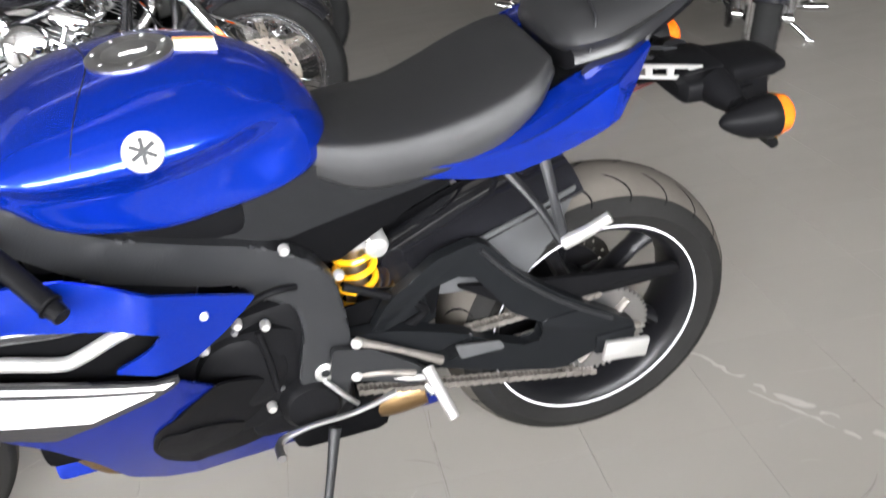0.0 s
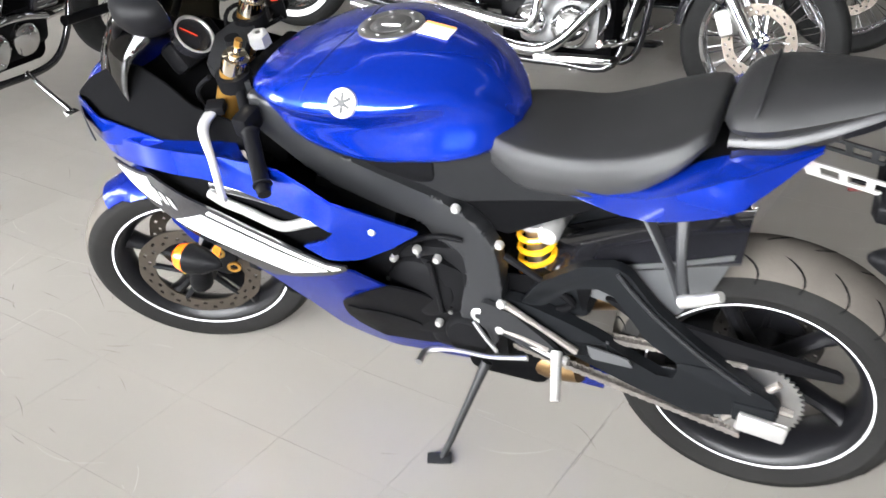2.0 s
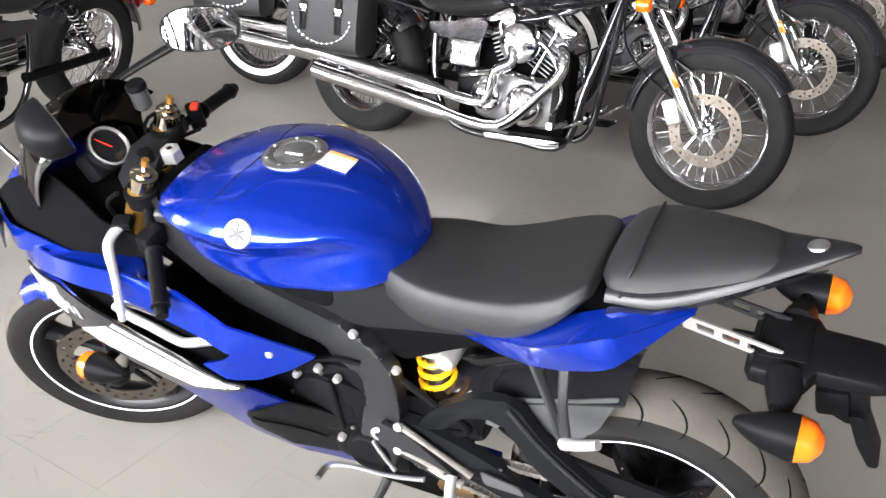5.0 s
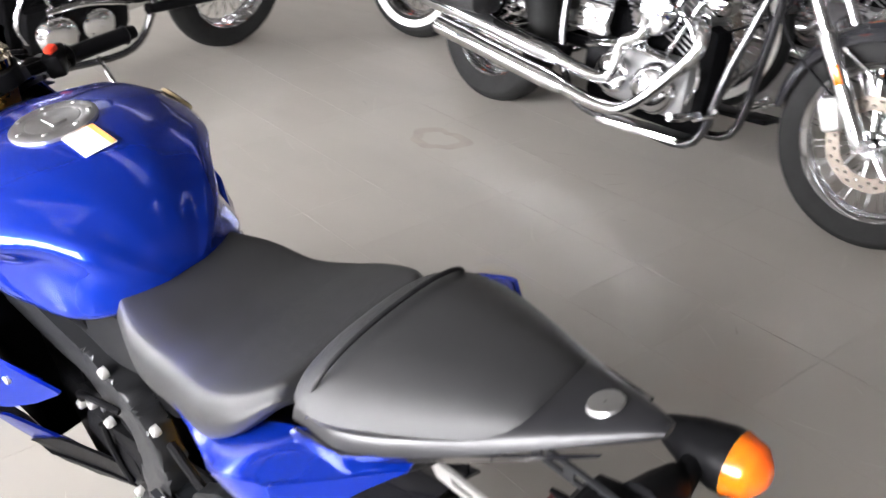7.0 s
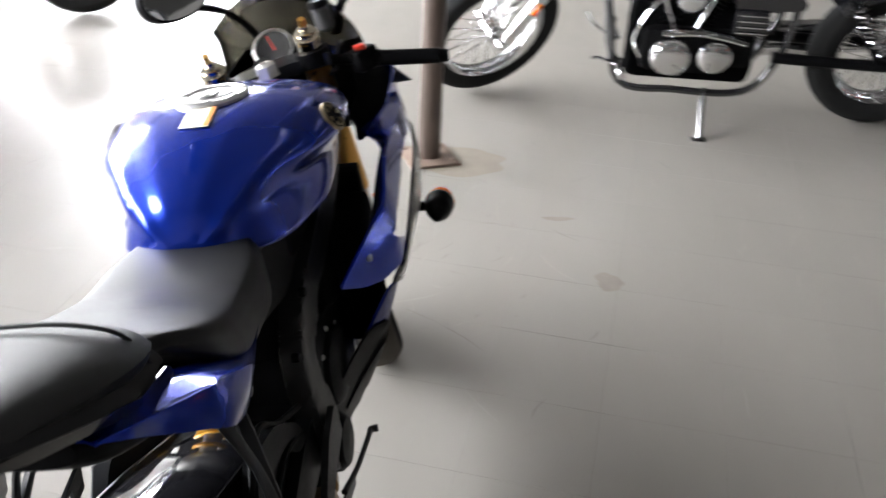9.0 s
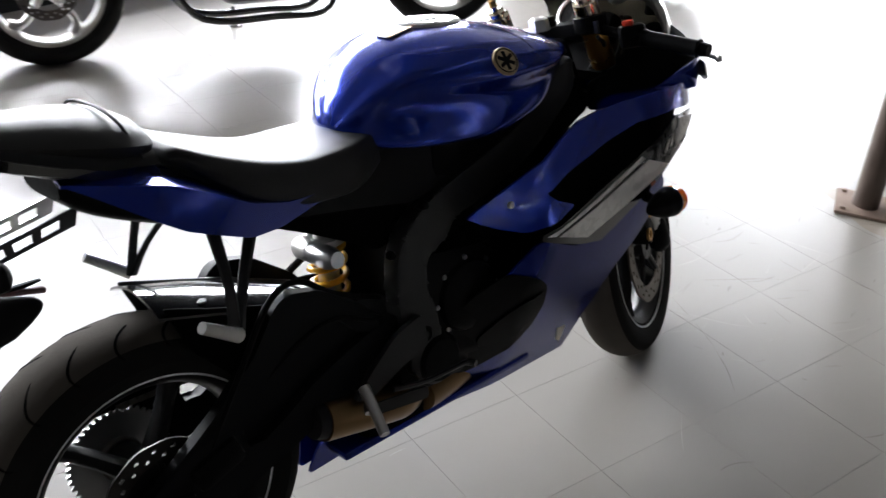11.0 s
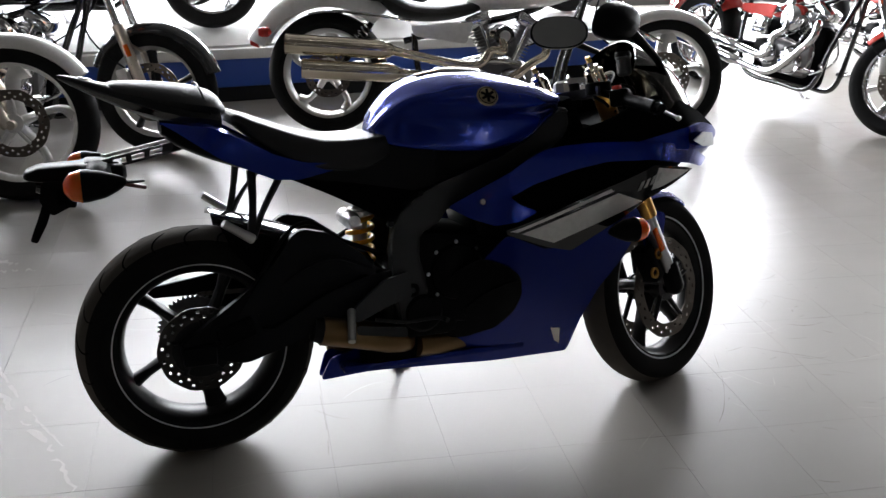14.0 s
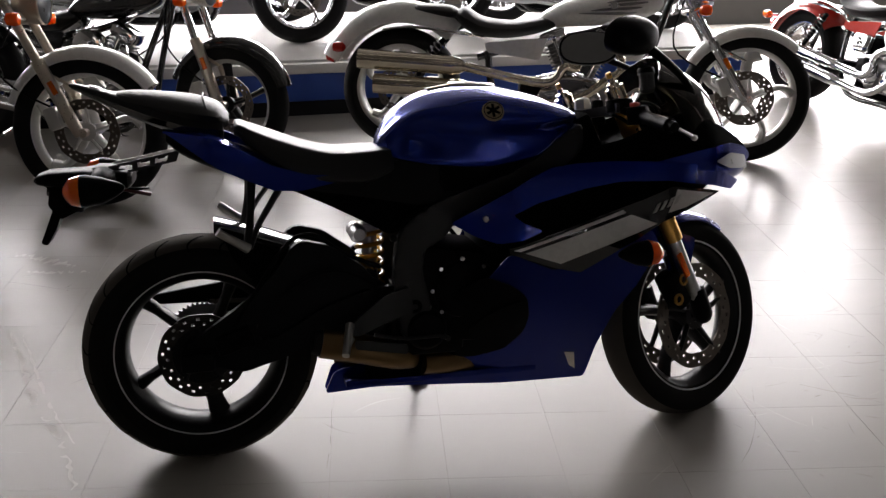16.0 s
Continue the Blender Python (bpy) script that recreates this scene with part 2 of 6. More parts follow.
def tube(bm, pts, r, seg=10, k=6, curve=True, flat=1.0):
    """Swept tube; r is one radius or one for each given point; flat squeezes it along its second axis."""
    P = smooth_path(pts, k) if curve else [Vector(p) for p in pts]
    n = len(P)
    if isinstance(r, (int, float)):
        R = [r] * n
    else:
        R = [float(np.interp(i / (n - 1) * (len(r) - 1), range(len(r)), r)) for i in range(n)]
    d0 = (P[1] - P[0]).normalized()
    up = Vector((0, 0, 1)) if abs(d0.z) < 0.9 else Vector((0, 1, 0))
    a = d0.cross(up).normalized()
    rs = []
    for i in range(n):
        d = (P[min(i + 1, n - 1)] - P[max(i - 1, 0)]).normalized()
        a = (a - d * a.dot(d)).normalized()
        b = d.cross(a)
        rs.append([P[i] + R[i] * (math.cos(2 * math.pi * j / seg) * a + flat * math.sin(2 * math.pi * j / seg) * b) for j in range(seg)])
    return rings(bm, rs)


def rod(bm, p, q, r, r2=None, seg=12):
    return tube(bm, [p, q], [r, r if r2 is None else r2], seg, 1, False)


def lathe(bm, prof, c=(0, 0, 0), axis="y", seg=48, closed=False, a0=0.0, a1=2 * math.pi):
    """Revolve (radius, along-axis) pairs round an axis through c."""
    c = Vector(c)
    full = abs(a1 - a0 - 2 * math.pi) < 1e-6
    rs = []
    for i in range(seg if full else seg + 1):
        t = a0 + (a1 - a0) * i / seg
        row = []
        for r, h in prof:
            u, v = r * math.cos(t), r * math.sin(t)
            row.append(c + Vector({"y": (u, h, v), "x": (h, u, v), "z": (u, v, h)}[axis]))
        rs.append(row)
    vs = [[bm.verts.new(p) for p in r] for r in rs]
    n = len(prof)
    for i in range(len(vs) if full else len(vs) - 1):
        a, b = vs[i], vs[(i + 1) % len(vs)]
        for j in range(n if closed else n - 1):
            bm.faces.new((a[j], a[(j + 1) % n], b[(j + 1) % n], b[j]))
    if not full and closed:
        bm.faces.new(vs[0])
        bm.faces.new(list(reversed(vs[-1])))
    bmesh.ops.remove_doubles(bm, verts=bm.verts, dist=1e-6)
    return bm


def sect(x, zc, hw, hh, n=20, e=2.4, top=1.0, yc=0.0, pinch=0.0):
    """A rounded cross-section at x: half width, half height; top scales the upper half's width, pinch the lower's."""
    out = []
    for i in range(n):
        t = 2 * math.pi * i / n
        cs, sn = math.cos(t), math.sin(t)
        y = hw * math.copysign(abs(cs) ** (2 / e), cs)
        z = hh * math.copysign(abs(sn) ** (2 / e), sn)
        f = 1 + (top - 1) * max(0, z / hh) - pinch * max(0, -z / hh)
        out.append(Vector((x, yc + y * f, zc + z)))
    return out


def loft(bm, keys, k=5, n=24):
    """keys: rows of x, zc, half width, half height, exponent, top, pinch, glided over x into a closed body."""
    K = np.array(keys, float)
    t = np.arange(len(K))
    tt = np.linspace(0, len(K) - 1, (len(K) - 1) * k + 1)
    rows = []
    for c in range(K.shape[1]):
        v = K[:, c]
        m = np.gradient(v)
        i = np.minimum(tt.astype(int), len(K) - 2)
        s = tt - i
        h = (2 * s ** 3 - 3 * s ** 2 + 1) * v[i] + (s ** 3 - 2 * s ** 2 + s) * m[i] + (-2 * s ** 3 + 3 * s ** 2) * v[i + 1] + (s ** 3 - s ** 2) * m[i + 1]
        rows.append(h)
    rs = [sect(r[0], r[1], max(r[2], 0.002), max(r[3], 0.002), n, r[4], r[5], 0.0, r[6]) for r in np.array(rows).T]
    return rings(bm, rs)


def strip(bm, a, b, thick=0.004):
    """A sheet between two lines of points, with thickness downwards."""
    rs = [[Vector(p), Vector(p) * 0.5 + Vector(q) * 0.5 + Vector((0, 0, 0.003)), Vector(q)] for p, q in zip(a, b)]
    return rings(bm, [r + [v - Vector((0, 0, thick)) for v in reversed(r)] for r in rs])


def shell(bm, keys, k=5, cuts=2):
    """keys: rows of x and then y, z pairs down one flank, from the crest to the foot; mirrored, rounded and glided over x."""
    K = np.array(keys, float)
    tt = np.linspace(0, len(K) - 1, (len(K) - 1) * k + 1)
    i = np.minimum(tt.astype(int), len(K) - 2)
    s = (tt - i)[:, None]
    m = np.gradient(K, axis=0)
    R = (2 * s ** 3 - 3 * s ** 2 + 1) * K[i] + (s ** 3 - 2 * s ** 2 + s) * m[i] + (-2 * s ** 3 + 3 * s ** 2) * K[i + 1] + (s ** 3 - s ** 2) * m[i + 1]
    rs = []
    for r in R:
        half = [(max(0.0, r[q]), r[q + 1]) for q in range(1, len(r), 2)]
        pts = half + [(-y, z) for y, z in reversed(half) if y > 1e-6]
        for c in range(cuts):
            e = 0.16 if c == 0 else 0.25
            out = []
            for a, b in zip(pts, pts[1:] + pts[:1]):
                out += [(a[0] * (1 - e) + b[0] * e, a[1] * (1 - e) + b[1] * e), (a[0] * e + b[0] * (1 - e), a[1] * e + b[1] * (1 - e))]
            pts = out
        rs.append([Vector((r[0], y, z)) for y, z in pts])
    return rings(bm, rs)


def panel(bm, poly, yf, thick=0.004, step=0.035):
    """A curved sheet: an outline in x and z, laid on y = yf(x, z), thickened inwards."""
    side = 1 if yf(*poly[0]) >= 0 else -1
    vs = [bm.verts.new((x, 0, z)) for x, z in poly]
    f = bm.faces.new(vs)
    geom = [f] + list(f.edges) + vs
    xs, zs = [p[0] for p in poly], [p[1] for p in poly]
    for lo, hi, no in ((min(xs), max(xs), (1, 0, 0)), (min(zs), max(zs), (0, 0, 1))):
        v = lo + step
        while v < hi:
            co = Vector(no) * v
            g = bmesh.ops.bisect_plane(bm, geom=bm.verts[:] + bm.edges[:] + bm.faces[:], plane_co=co, plane_no=no)
            v += step
    bmesh.ops.triangulate(bm, faces=[f for f in bm.faces if len(f.verts) > 4])
    fs = list(bm.faces)
    ex = bmesh.ops.extrude_face_region(bm, geom=fs)
    inner = [g for g in ex["geom"] if isinstance(g, bmesh.types.BMVert)]
    ins = set(inner)
    for v in bm.verts:
        y = yf(v.co.x, v.co.z)
        v.co.y = y - side * thick if v in ins else y
    return bm


def plate(bm, poly, y, thick, bevel=0.0):
    """A flat plate: an outline in x and z, between y and y - thick."""
    a = [bm.verts.new((x, y, z)) for x, z in poly]
    b = [bm.verts.new((x, y - thick, z)) for x, z in poly]
    n = len(poly)
    f0 = bm.faces.new(a)
    f1 = bm.faces.new(list(reversed(b)))
    for i in range(n):
        bm.faces.new((a[i], b[i], b[(i + 1) % n], a[(i + 1) % n]))
    if bevel:
        es = list(set(f0.edges) | set(f1.edges))
        bmesh.ops.bevel(bm, geom=es, offset=bevel, segments=2, profile=0.5, affect="EDGES")
    return bm


def round_poly(poly, r=0.02, k=4):
    """Rounds an outline's corners."""
    out, n = [], len(poly)
    for i in range(n):
        p, a, b = Vector(poly[i]), Vector(poly[i - 1]), Vector(poly[(i + 1) % n])
        da, db = a - p, b - p
        t = min(r, da.length * 0.45, db.length * 0.45)
        s, e = p + da.normalized() * t, p + db.normalized() * t
        for j in range(k + 1):
            u = j / k
            out.append(tuple(s * (1 - u) ** 2 + p * 2 * u * (1 - u) + e * u * u))
    return out


# ---------------------------------------------------------------- room
def slab(name, lo, hi, material, label, category, kind="structure"):
    lo, hi = Vector(lo), Vector(hi)
    return solo(name, box(B(), (lo + hi) / 2, hi - lo), material, label, category, "", kind)


floor_ob = slab("floor", (X0, Y0, -0.12), (X1, Y1 + 0.2, -0.0016), GROUT, "grey-white vinyl tile shop floor, scuffed and worn", "floor")
slab("ceiling", (X0 - 0.2, Y0 - 0.2, HC), (X1 + 0.2, Y1 + 0.2, HC + 0.15), CEIL, "unseen shop ceiling, kept dark to cut bounce light", "ceiling")
slab("wall_south", (X0 - 0.2, Y0 - 0.2, -0.12), (X1 + 0.2, Y0, HC), WALL, "unseen back wall, kept dark to cut bounce light", "wall")
slab("wall_west", (X0 - 0.2, Y0, -0.12), (X0, Y1, HC), WALL, "unseen side wall, kept dark to cut bounce light", "wall")


def wall_with_opening(name, axis, at, a0, a1, o0, o1, z0, z1, label):
    bm = B()
    for lo, hi, zl, zh in ((a0, o0, -0.12, HC), (o1, a1, -0.12, HC), (o0, o1, -0.12, z0), (o0, o1, z1, HC)):
        if zh - zl < 0.01 or hi - lo < 0.01:
            continue
        c = ((lo + hi) / 2, at + 0.1, (zl + zh) / 2)
        s = (hi - lo, 0.2, zh - zl)
        if axis == "x":
            c, s = (c[1], c[0], c[2]), (s[1], s[0], s[2])
        box(bm, c, s)
    return solo(name, bm, WALL, label, "wall", "", "structure")


wall_with_opening("wall_north", "y", Y1, X0 - 0.2, X1 + 0.2, -2.58, 8.7, 0.35, 3.5, "wall with a wide glazed shop front, kept dark to cut bounce light")
wall_with_opening("wall_east", "x", X1, Y0, Y1, 1.6, 4.4, 0.0, 2.9, "wall with a wide open doorway, kept dark to cut bounce light")
win = thing("window_1", Matrix(), "wide shop-front window with dark mullions", "window", "", "structure")
for i in range(7):
    part("mullion", box(B(), (-2.58 + 1.88 * i, Y1 + 0.1, 1.925), (0.06, 0.10, 3.14), 0.004), KICK, win)
for z in (0.377, 3.473):
    part("window_frame", box(B(), (3.06, Y1 + 0.1, z), (11.28, 0.08, 0.05), 0.004), KICK, win)
bd = B()
box(bd, (2.5, 13.0, 2.5), (40, 0.1, 7))
solo("backdrop", bd, DAY_GLOW, "bright overcast street beyond the shop front", "backdrop", "", "structure")
bd = B()
box(bd, (15.0, 2.0, 2.5), (0.1, 18, 7))
solo("backdrop", bd, DAY_GLOW, "bright overcast yard beyond the doorway", "backdrop", "", "structure")
slab("ground", (-40, -40, -0.3), (60, 60, -0.14), SIDING, "pale concrete ground round the shop", "ground")

# ceiling lights: twin fluorescent battens in rows
def batten(m):
    ob = thing("ceiling_light", m, "white twin-tube fluorescent batten, switched off, on the ceiling", "ceiling light", "ceiling lights in rows")
    part("housing", box(B(), (0, 0, 0.03), (2.4, 0.16, 0.06), 0.008), PLAT_WHITE, ob)
    for y in (-0.045, 0.045):
        part("tube", rod(B(), (-1.17, y, -0.022), (1.17, y, -0.022), 0.016), TUBE_OFF, ob)
    return ob


first = batten(pose(-2.4, -3.2, HC - 0.06))
for x in (-2.4, 1.2, 4.8):
    for y in (-5.6, -3.2, -0.8, 1.6):
        if (x, y) != (-2.4, -3.2):
            copy_thing(first, pose(x, y, HC - 0.06))

# steel post
post = thing("steel_post", pose(2.71, -0.27, 0, 0, 0, 20), "brown painted round steel post on a rusty base plate", "post")
part("pole", lathe(B(), [(0.046, 0.012), (0.044, 0.3), (0.044, HC - 0.002)], axis="z", seg=24), PIPE_BROWN, post)
part("base_plate", box(B(), (0, 0, 0.006), (0.20, 0.20, 0.012), 0.002), RUST, post)
for sx in (-1, 1):
    for sy in (-1, 1):
        part("bolt", rod(B(), (0.075 * sx, 0.075 * sy, 0.012), (0.075 * sx, 0.075 * sy, 0.022), 0.009, seg=6), RUST, post)
# ---------------------------------------------------------------- motorcycle parts
def tyre_prof(R, w, rim, flat=0.72):
    hw = w / 2
    out = [(rim - 0.004, -hw * 0.74), (rim + 0.012, -hw * 0.86)]
    for i in range(17):
        b = -1.42 + 2.84 * i / 16
        out.append((R - hw * flat * (1 - math.cos(b)), hw * math.sin(b)))
    return out + [(rim + 0.012, hw * 0.86), (rim - 0.004, hw * 0.74)]


def rim_prof(rim, w):
    hw = w / 2 * 0.80
    return [(rim + 0.006, -hw), (rim + 0.008, -hw + 0.006), (rim - 0.010, -hw + 0.014), (rim - 0.014, -hw * 0.45), (rim - 0.017, 0), (rim - 0.014, hw * 0.45),
            (rim - 0.010, hw - 0.014), (rim + 0.008, hw - 0.006), (rim + 0.006, hw), (rim - 0.004, hw - 0.004), (rim - 0.016, hw - 0.018), (rim - 0.025, hw * 0.4),
            (rim - 0.029, 0), (rim - 0.025, -hw * 0.4), (rim - 0.016, -hw + 0.018), (rim - 0.004, -hw + 0.004)]


def disc_bm(c, y, r0, r1, holes=18, t=0.005):
    """A drilled brake disc: a ring with real holes."""
    bm, n = B(), holes * 4
    rr = [r0 + (r1 - r0) * q for q in (0, 0.24, 0.42, 0.58, 0.76, 1)]
    grid = {}
    for s in (0, 1):
        for i in range(n):
            a = 2 * math.pi * i / n
            for j, r in enumerate(rr):
                q = r * (1 + 0.010 * math.cos(a * 10)) if j in (0, 5) else r
                grid[s, i, j] = bm.verts.new((c[0] + q * math.cos(a), y + (s - 0.5) * t, c[2] + q * math.sin(a)))
    for i in range(n):
        k = (i + 1) % n
        for j in range(5):
            hole = (i % 4 == 0 and j == 1) or (i % 4 == 2 and j == 3)
            q = [[grid[s, i, j], grid[s, k, j], grid[s, k, j + 1], grid[s, i, j + 1]] for s in (0, 1)]
            if hole:
                for u in range(4):
                    bm.faces.new((q[0][u], q[0][(u + 1) % 4], q[1][(u + 1) % 4], q[1][u]))
            else:
                bm.faces.new(q[0]), bm.faces.new(list(reversed(q[1])))
        for j in (0, 5):
            bm.faces.new((grid[0, i, j], grid[0, k, j], grid[1, k, j], grid[1, i, j]))
    return bm


def wheel(bike, name, c, R, w, rim, style, rim_mat, tyre_mat=None, discs=(), disc_r=(0.075, 0.15), tape=None, n=5, whitewall=False, spoke_mat=None, disc_mat=None, phase=0.35, wall_mat=None):
    tyre_mat, spoke_mat = tyre_mat or RUBBER, spoke_mat or rim_mat
    wh = part(name, lathe(B(), rim_prof(rim, w), c, closed=True, seg=64), rim_mat, bike)
    prof = tyre_prof(R, w, rim)
    if wall_mat:
        tyre = part("tyre", lathe(B(), prof[5:16], c, seg=112), tyre_mat, wh, "dusty worn tyre tread")
        for side in (prof[:6], prof[15:]):
            part("sidewall", lathe(B(), side, c, seg=112), wall_mat, wh, "black tyre sidewall")
    else:
        part("tyre", lathe(B(), prof, c, seg=112), tyre_mat, wh, "black rubber tyre")
    hw = w / 2
    if tape:
        for s in (-1, 1):
            part("rim_stripe", lathe(B(), [(rim + 0.0092, s * hw * 0.80), (rim + 0.0088, s * (hw * 0.80 + 0.0016)), (rim + 0.0030, s * (hw * 0.80 + 0.0016)), (rim + 0.0030, s * (hw * 0.80 - 0.001))], c, closed=True, seg=64), tape, wh, "white rim stripe")
    if whitewall:
        for s in (-1, 1):
            part("whitewall_band", lathe(B(), [(rim + 0.016, s * (hw * 0.90)), (rim + 0.034, s * (hw * 0.985)), (rim + 0.050, s * (hw * 1.004)), (rim + 0.050, s * hw * 0.95), (rim + 0.016, s * hw * 0.85)], c, closed=True, seg=64), WHITE, wh, "white sidewall band")
    hub_w = hw * 0.95
    part("hub", lathe(B(), [(0.012, -hub_w), (0.036, -hub_w), (0.040, -hub_w * 0.6), (0.034, -hub_w * 0.3), (0.034, hub_w * 0.3), (0.040, hub_w * 0.6), (0.036, hub_w), (0.012, hub_w)], c, closed=True, seg=24), spoke_mat, wh)
    if style == "cast":
        for i in range(n):
            a = 2 * math.pi * i / n + phase
            pts = []
            for q in (0.028, 0.4, 0.75, 1.0):
                r = 0.028 + (rim - 0.022 - 0.028) * (q if q > 0.03 else 0)
                tw = a + 0.10 * q
                pts.append((c[0] + r * math.cos(tw), c[1], c[2] + r * math.sin(tw)))
            bm = B()
            tube(bm, pts, [0.031, 0.025, 0.023, 0.031], 10, 4, True, 0.62)
            part("spoke", bm, spoke_mat, wh)
    elif style == "swirl":
        for i in range(n):
            a = 2 * math.pi * i / n + 0.2
            pts = [(c[0] + r * math.cos(a + k), c[1], c[2] + r * math.sin(a + k)) for r, k in ((0.03, 0.0), (rim * 0.45, 0.16), (rim * 0.75, 0.10), (rim - 0.022, -0.08))]
            part("spoke", tube(B(), pts, [0.044, 0.032, 0.032, 0.054], 10, 5, True, 0.55), spoke_mat, wh)
    else:
        bm = B()
        for i in range(n):
            a = 2 * math.pi * i / n
            for s in (-1, 1):
                a2 = a + s * (0.34 if i % 2 else -0.34)
                p = (c[0] + 0.035 * math.cos(a2), c[1] + s * hub_w * 0.55, c[2] + 0.035 * math.sin(a2))
                q = (c[0] + (rim - 0.022) * math.cos(a + s * 0.05), c[1] + s * 0.006, c[2] + (rim - 0.022) * math.sin(a + s * 0.05))
                rod(bm, p, q, 0.0021, seg=5)
        part("wire_spokes", bm, spoke_mat, wh, "thin bright wire spokes")
    for s in discs:
        y = c[1] + s * (hw * 0.80 + 0.012)
        d = part("brake_disc", disc_bm(c, y, disc_r[0] + 0.028, disc_r[1]), disc_mat or DISC, wh, "drilled steel brake disc")
        bm = B()
        for i in range(5):
            a = 2 * math.pi * i / 5
            rod(bm, (c[0] + 0.03 * math.cos(a), y - s * 0.004, c[2] + 0.03 * math.sin(a)), (c[0] + (disc_r[0] + 0.034) * math.cos(a + 0.3), y - s * 0.002, c[2] + (disc_r[0] + 0.034) * math.sin(a + 0.3)), 0.009, 0.007, 8)
        lathe(bm, [(0.02, y - s * 0.006), (0.042, y - s * 0.006), (0.042, y + s * 0.004), (0.02, y + s * 0.004)], (c[0], 0, c[2]), closed=True, seg=20)
        part("disc_carrier", bm, spoke_mat, wh)
    return wh


def bolt(bm, p, r=0.009, h=0.006, s=1):
    lathe(bm, [(0.0005, h * s), (r * 0.75, h * s), (r, h * 0.5 * s), (r, -0.004 * s)], p, "y", 12)
    return bm


# ---------------------------------------------------------------- the blue sports motorcycle
def sports_motorcycle(m):
    bike = thing("sports_motorcycle", m, "metallic blue sports motorcycle with white stripes, leaning on its side stand", "motorcycle")
    # front end turned to the left and cambered over
    stem = Matrix.Translation((1.068, 0, 0.934))
    steer = stem @ Matrix.Rotation(radians(24), 4, Vector((-0.407, 0, 0.914))) @ stem.inverted()

    # --- wheels
    rc = (0.0, 0.0, 0.307)
    rear = wheel(bike, "rear_wheel", rc, 0.307, 0.182, 0.216, "cast", RIM_BLACK, RUBBER_WORN, (-1,), (0.047, 0.112), TAPE, disc_mat=DISC_DARK, phase=1.02, wall_mat=RUBBER_WALL)
    part("disc_centre", lathe(B(), [(0.02, -0.086), (0.082, -0.086), (0.082, -0.078), (0.02, -0.078)], rc, closed=True, seg=36), RIM_BLACK, rear, "black disc centre")
    for k in range(22):                                  # tread grooves, in mirrored pairs
        for s in (-1, 1):
            bm, pts = B(), []
            for q in range(7):
                b = s * (0.10 + 1.02 * q / 6)
                a = 2 * math.pi * (k + (0.5 if s > 0 else 0)) / 22 + 0.10 * q - 0.012 * q * q
                r = 0.307 - 0.091 * 0.72 * (1 - math.cos(b)) - 0.0026
                pts.append((r * math.cos(a), 0.091 * math.sin(b), 0.307 + r * math.sin(a)))
            part("tread_groove", tube(bm, pts, [0.0015, 0.0034, 0.0038, 0.0036, 0.0032, 0.0024, 0.0010], 5, 2), MATT_BLACK, rear)
    sp = B()
    n = 45
    prof = []
    for i in range(n * 4):
        a = 2 * math.pi * i / (n * 4)
        r = 0.099 if i % 4 in (0, 1) else 0.092
        prof.append((r * math.cos(a), 0.307 + r * math.sin(a)))
    plate(sp, prof, 0.100, 0.006)
    part("sprocket", sp, STEEL, rear, "steel rear sprocket")
    for i in range(6):
        a = 2 * math.pi * i / 6
        car = B()
        rod(car, (0.03 * math.cos(a), 0.107, 0.307 + 0.03 * math.sin(a)), (0.080 * math.cos(a + 0.12), 0.105, 0.307 + 0.080 * math.sin(a + 0.12)), 0.010, 0.008, 8)
        part("carrier_arm", car, DIRTY_STEEL, rear)
    car = B()
    lathe(car, [(0.018, 0.08), (0.042, 0.08), (0.042, 0.114), (0.018, 0.114)], (0, 0, 0.307), closed=True, seg=24)
    part("sprocket_carrier", car, DIRTY_STEEL, rear)
    part("axle_nut", rod(B(), (0, -0.125, 0.307), (0, 0.135, 0.307), 0.014, seg=6), STEEL, rear)

    XF.append(steer)
    fc = (1.396, 0.0, 0.283)
    fw = wheel(bike, "front_wheel", fc, 0.298, 0.118, 0.216, "cast", RIM_BLACK, RUBBER_WORN, (-1, 1), (0.085, 0.155), TAPE, wall_mat=RUBBER_WALL)
    fd = Vector((0.407, 0, -0.914))
    for s in (-1, 1):
        top = Vector((1.092, 0.103 * s, 0.948))
        foot = Vector((1.380, 0.103 * s, 0.296))
        leg = part("fork_leg", rod(B(), top, top + (foot - top) * 0.66, 0.027, seg=20), GOLD, bike, "gold anodised upper fork leg")
        part("slider", rod(B(), top + (foot - top) * 0.64, foot, 0.0205, seg=18), STEEL, leg)
        part("fork_foot", tube(B(), [foot + Vector((-0.02, 0, 0.07)), foot, Vector((1.396, 0.09 * s, 0.283))], [0.026, 0.03, 0.022], 12, 3), BLACK_SATIN, leg)
        cap = part("fork_cap", lathe(B(), [(0.001, 0.030), (0.008, 0.030), (0.008, 0.018), (0.019, 0.016), (0.019, 0.006), (0.027, 0.004), (0.0275, -0.03)], (0, 0, 0), "z", 24), CHROME_WARM, leg, "warm silver fork cap")
        cap.matrix_basis = steer @ Matrix.Translation(top) @ Matrix.Rotation(radians(-24), 4, "Y") @ steer.inverted()
        cap.data.transform(steer.inverted())
        cap.matrix_basis = steer @ Matrix.Translation(top) @ Matrix.Rotation(radians(-24), 4, "Y")
        adj = part("adjuster", rod(B(), (0, 0, 0.028), (0, 0, 0.046), 0.008, seg=6), GOLD, cap)
        adj.data.transform(steer.inverted())
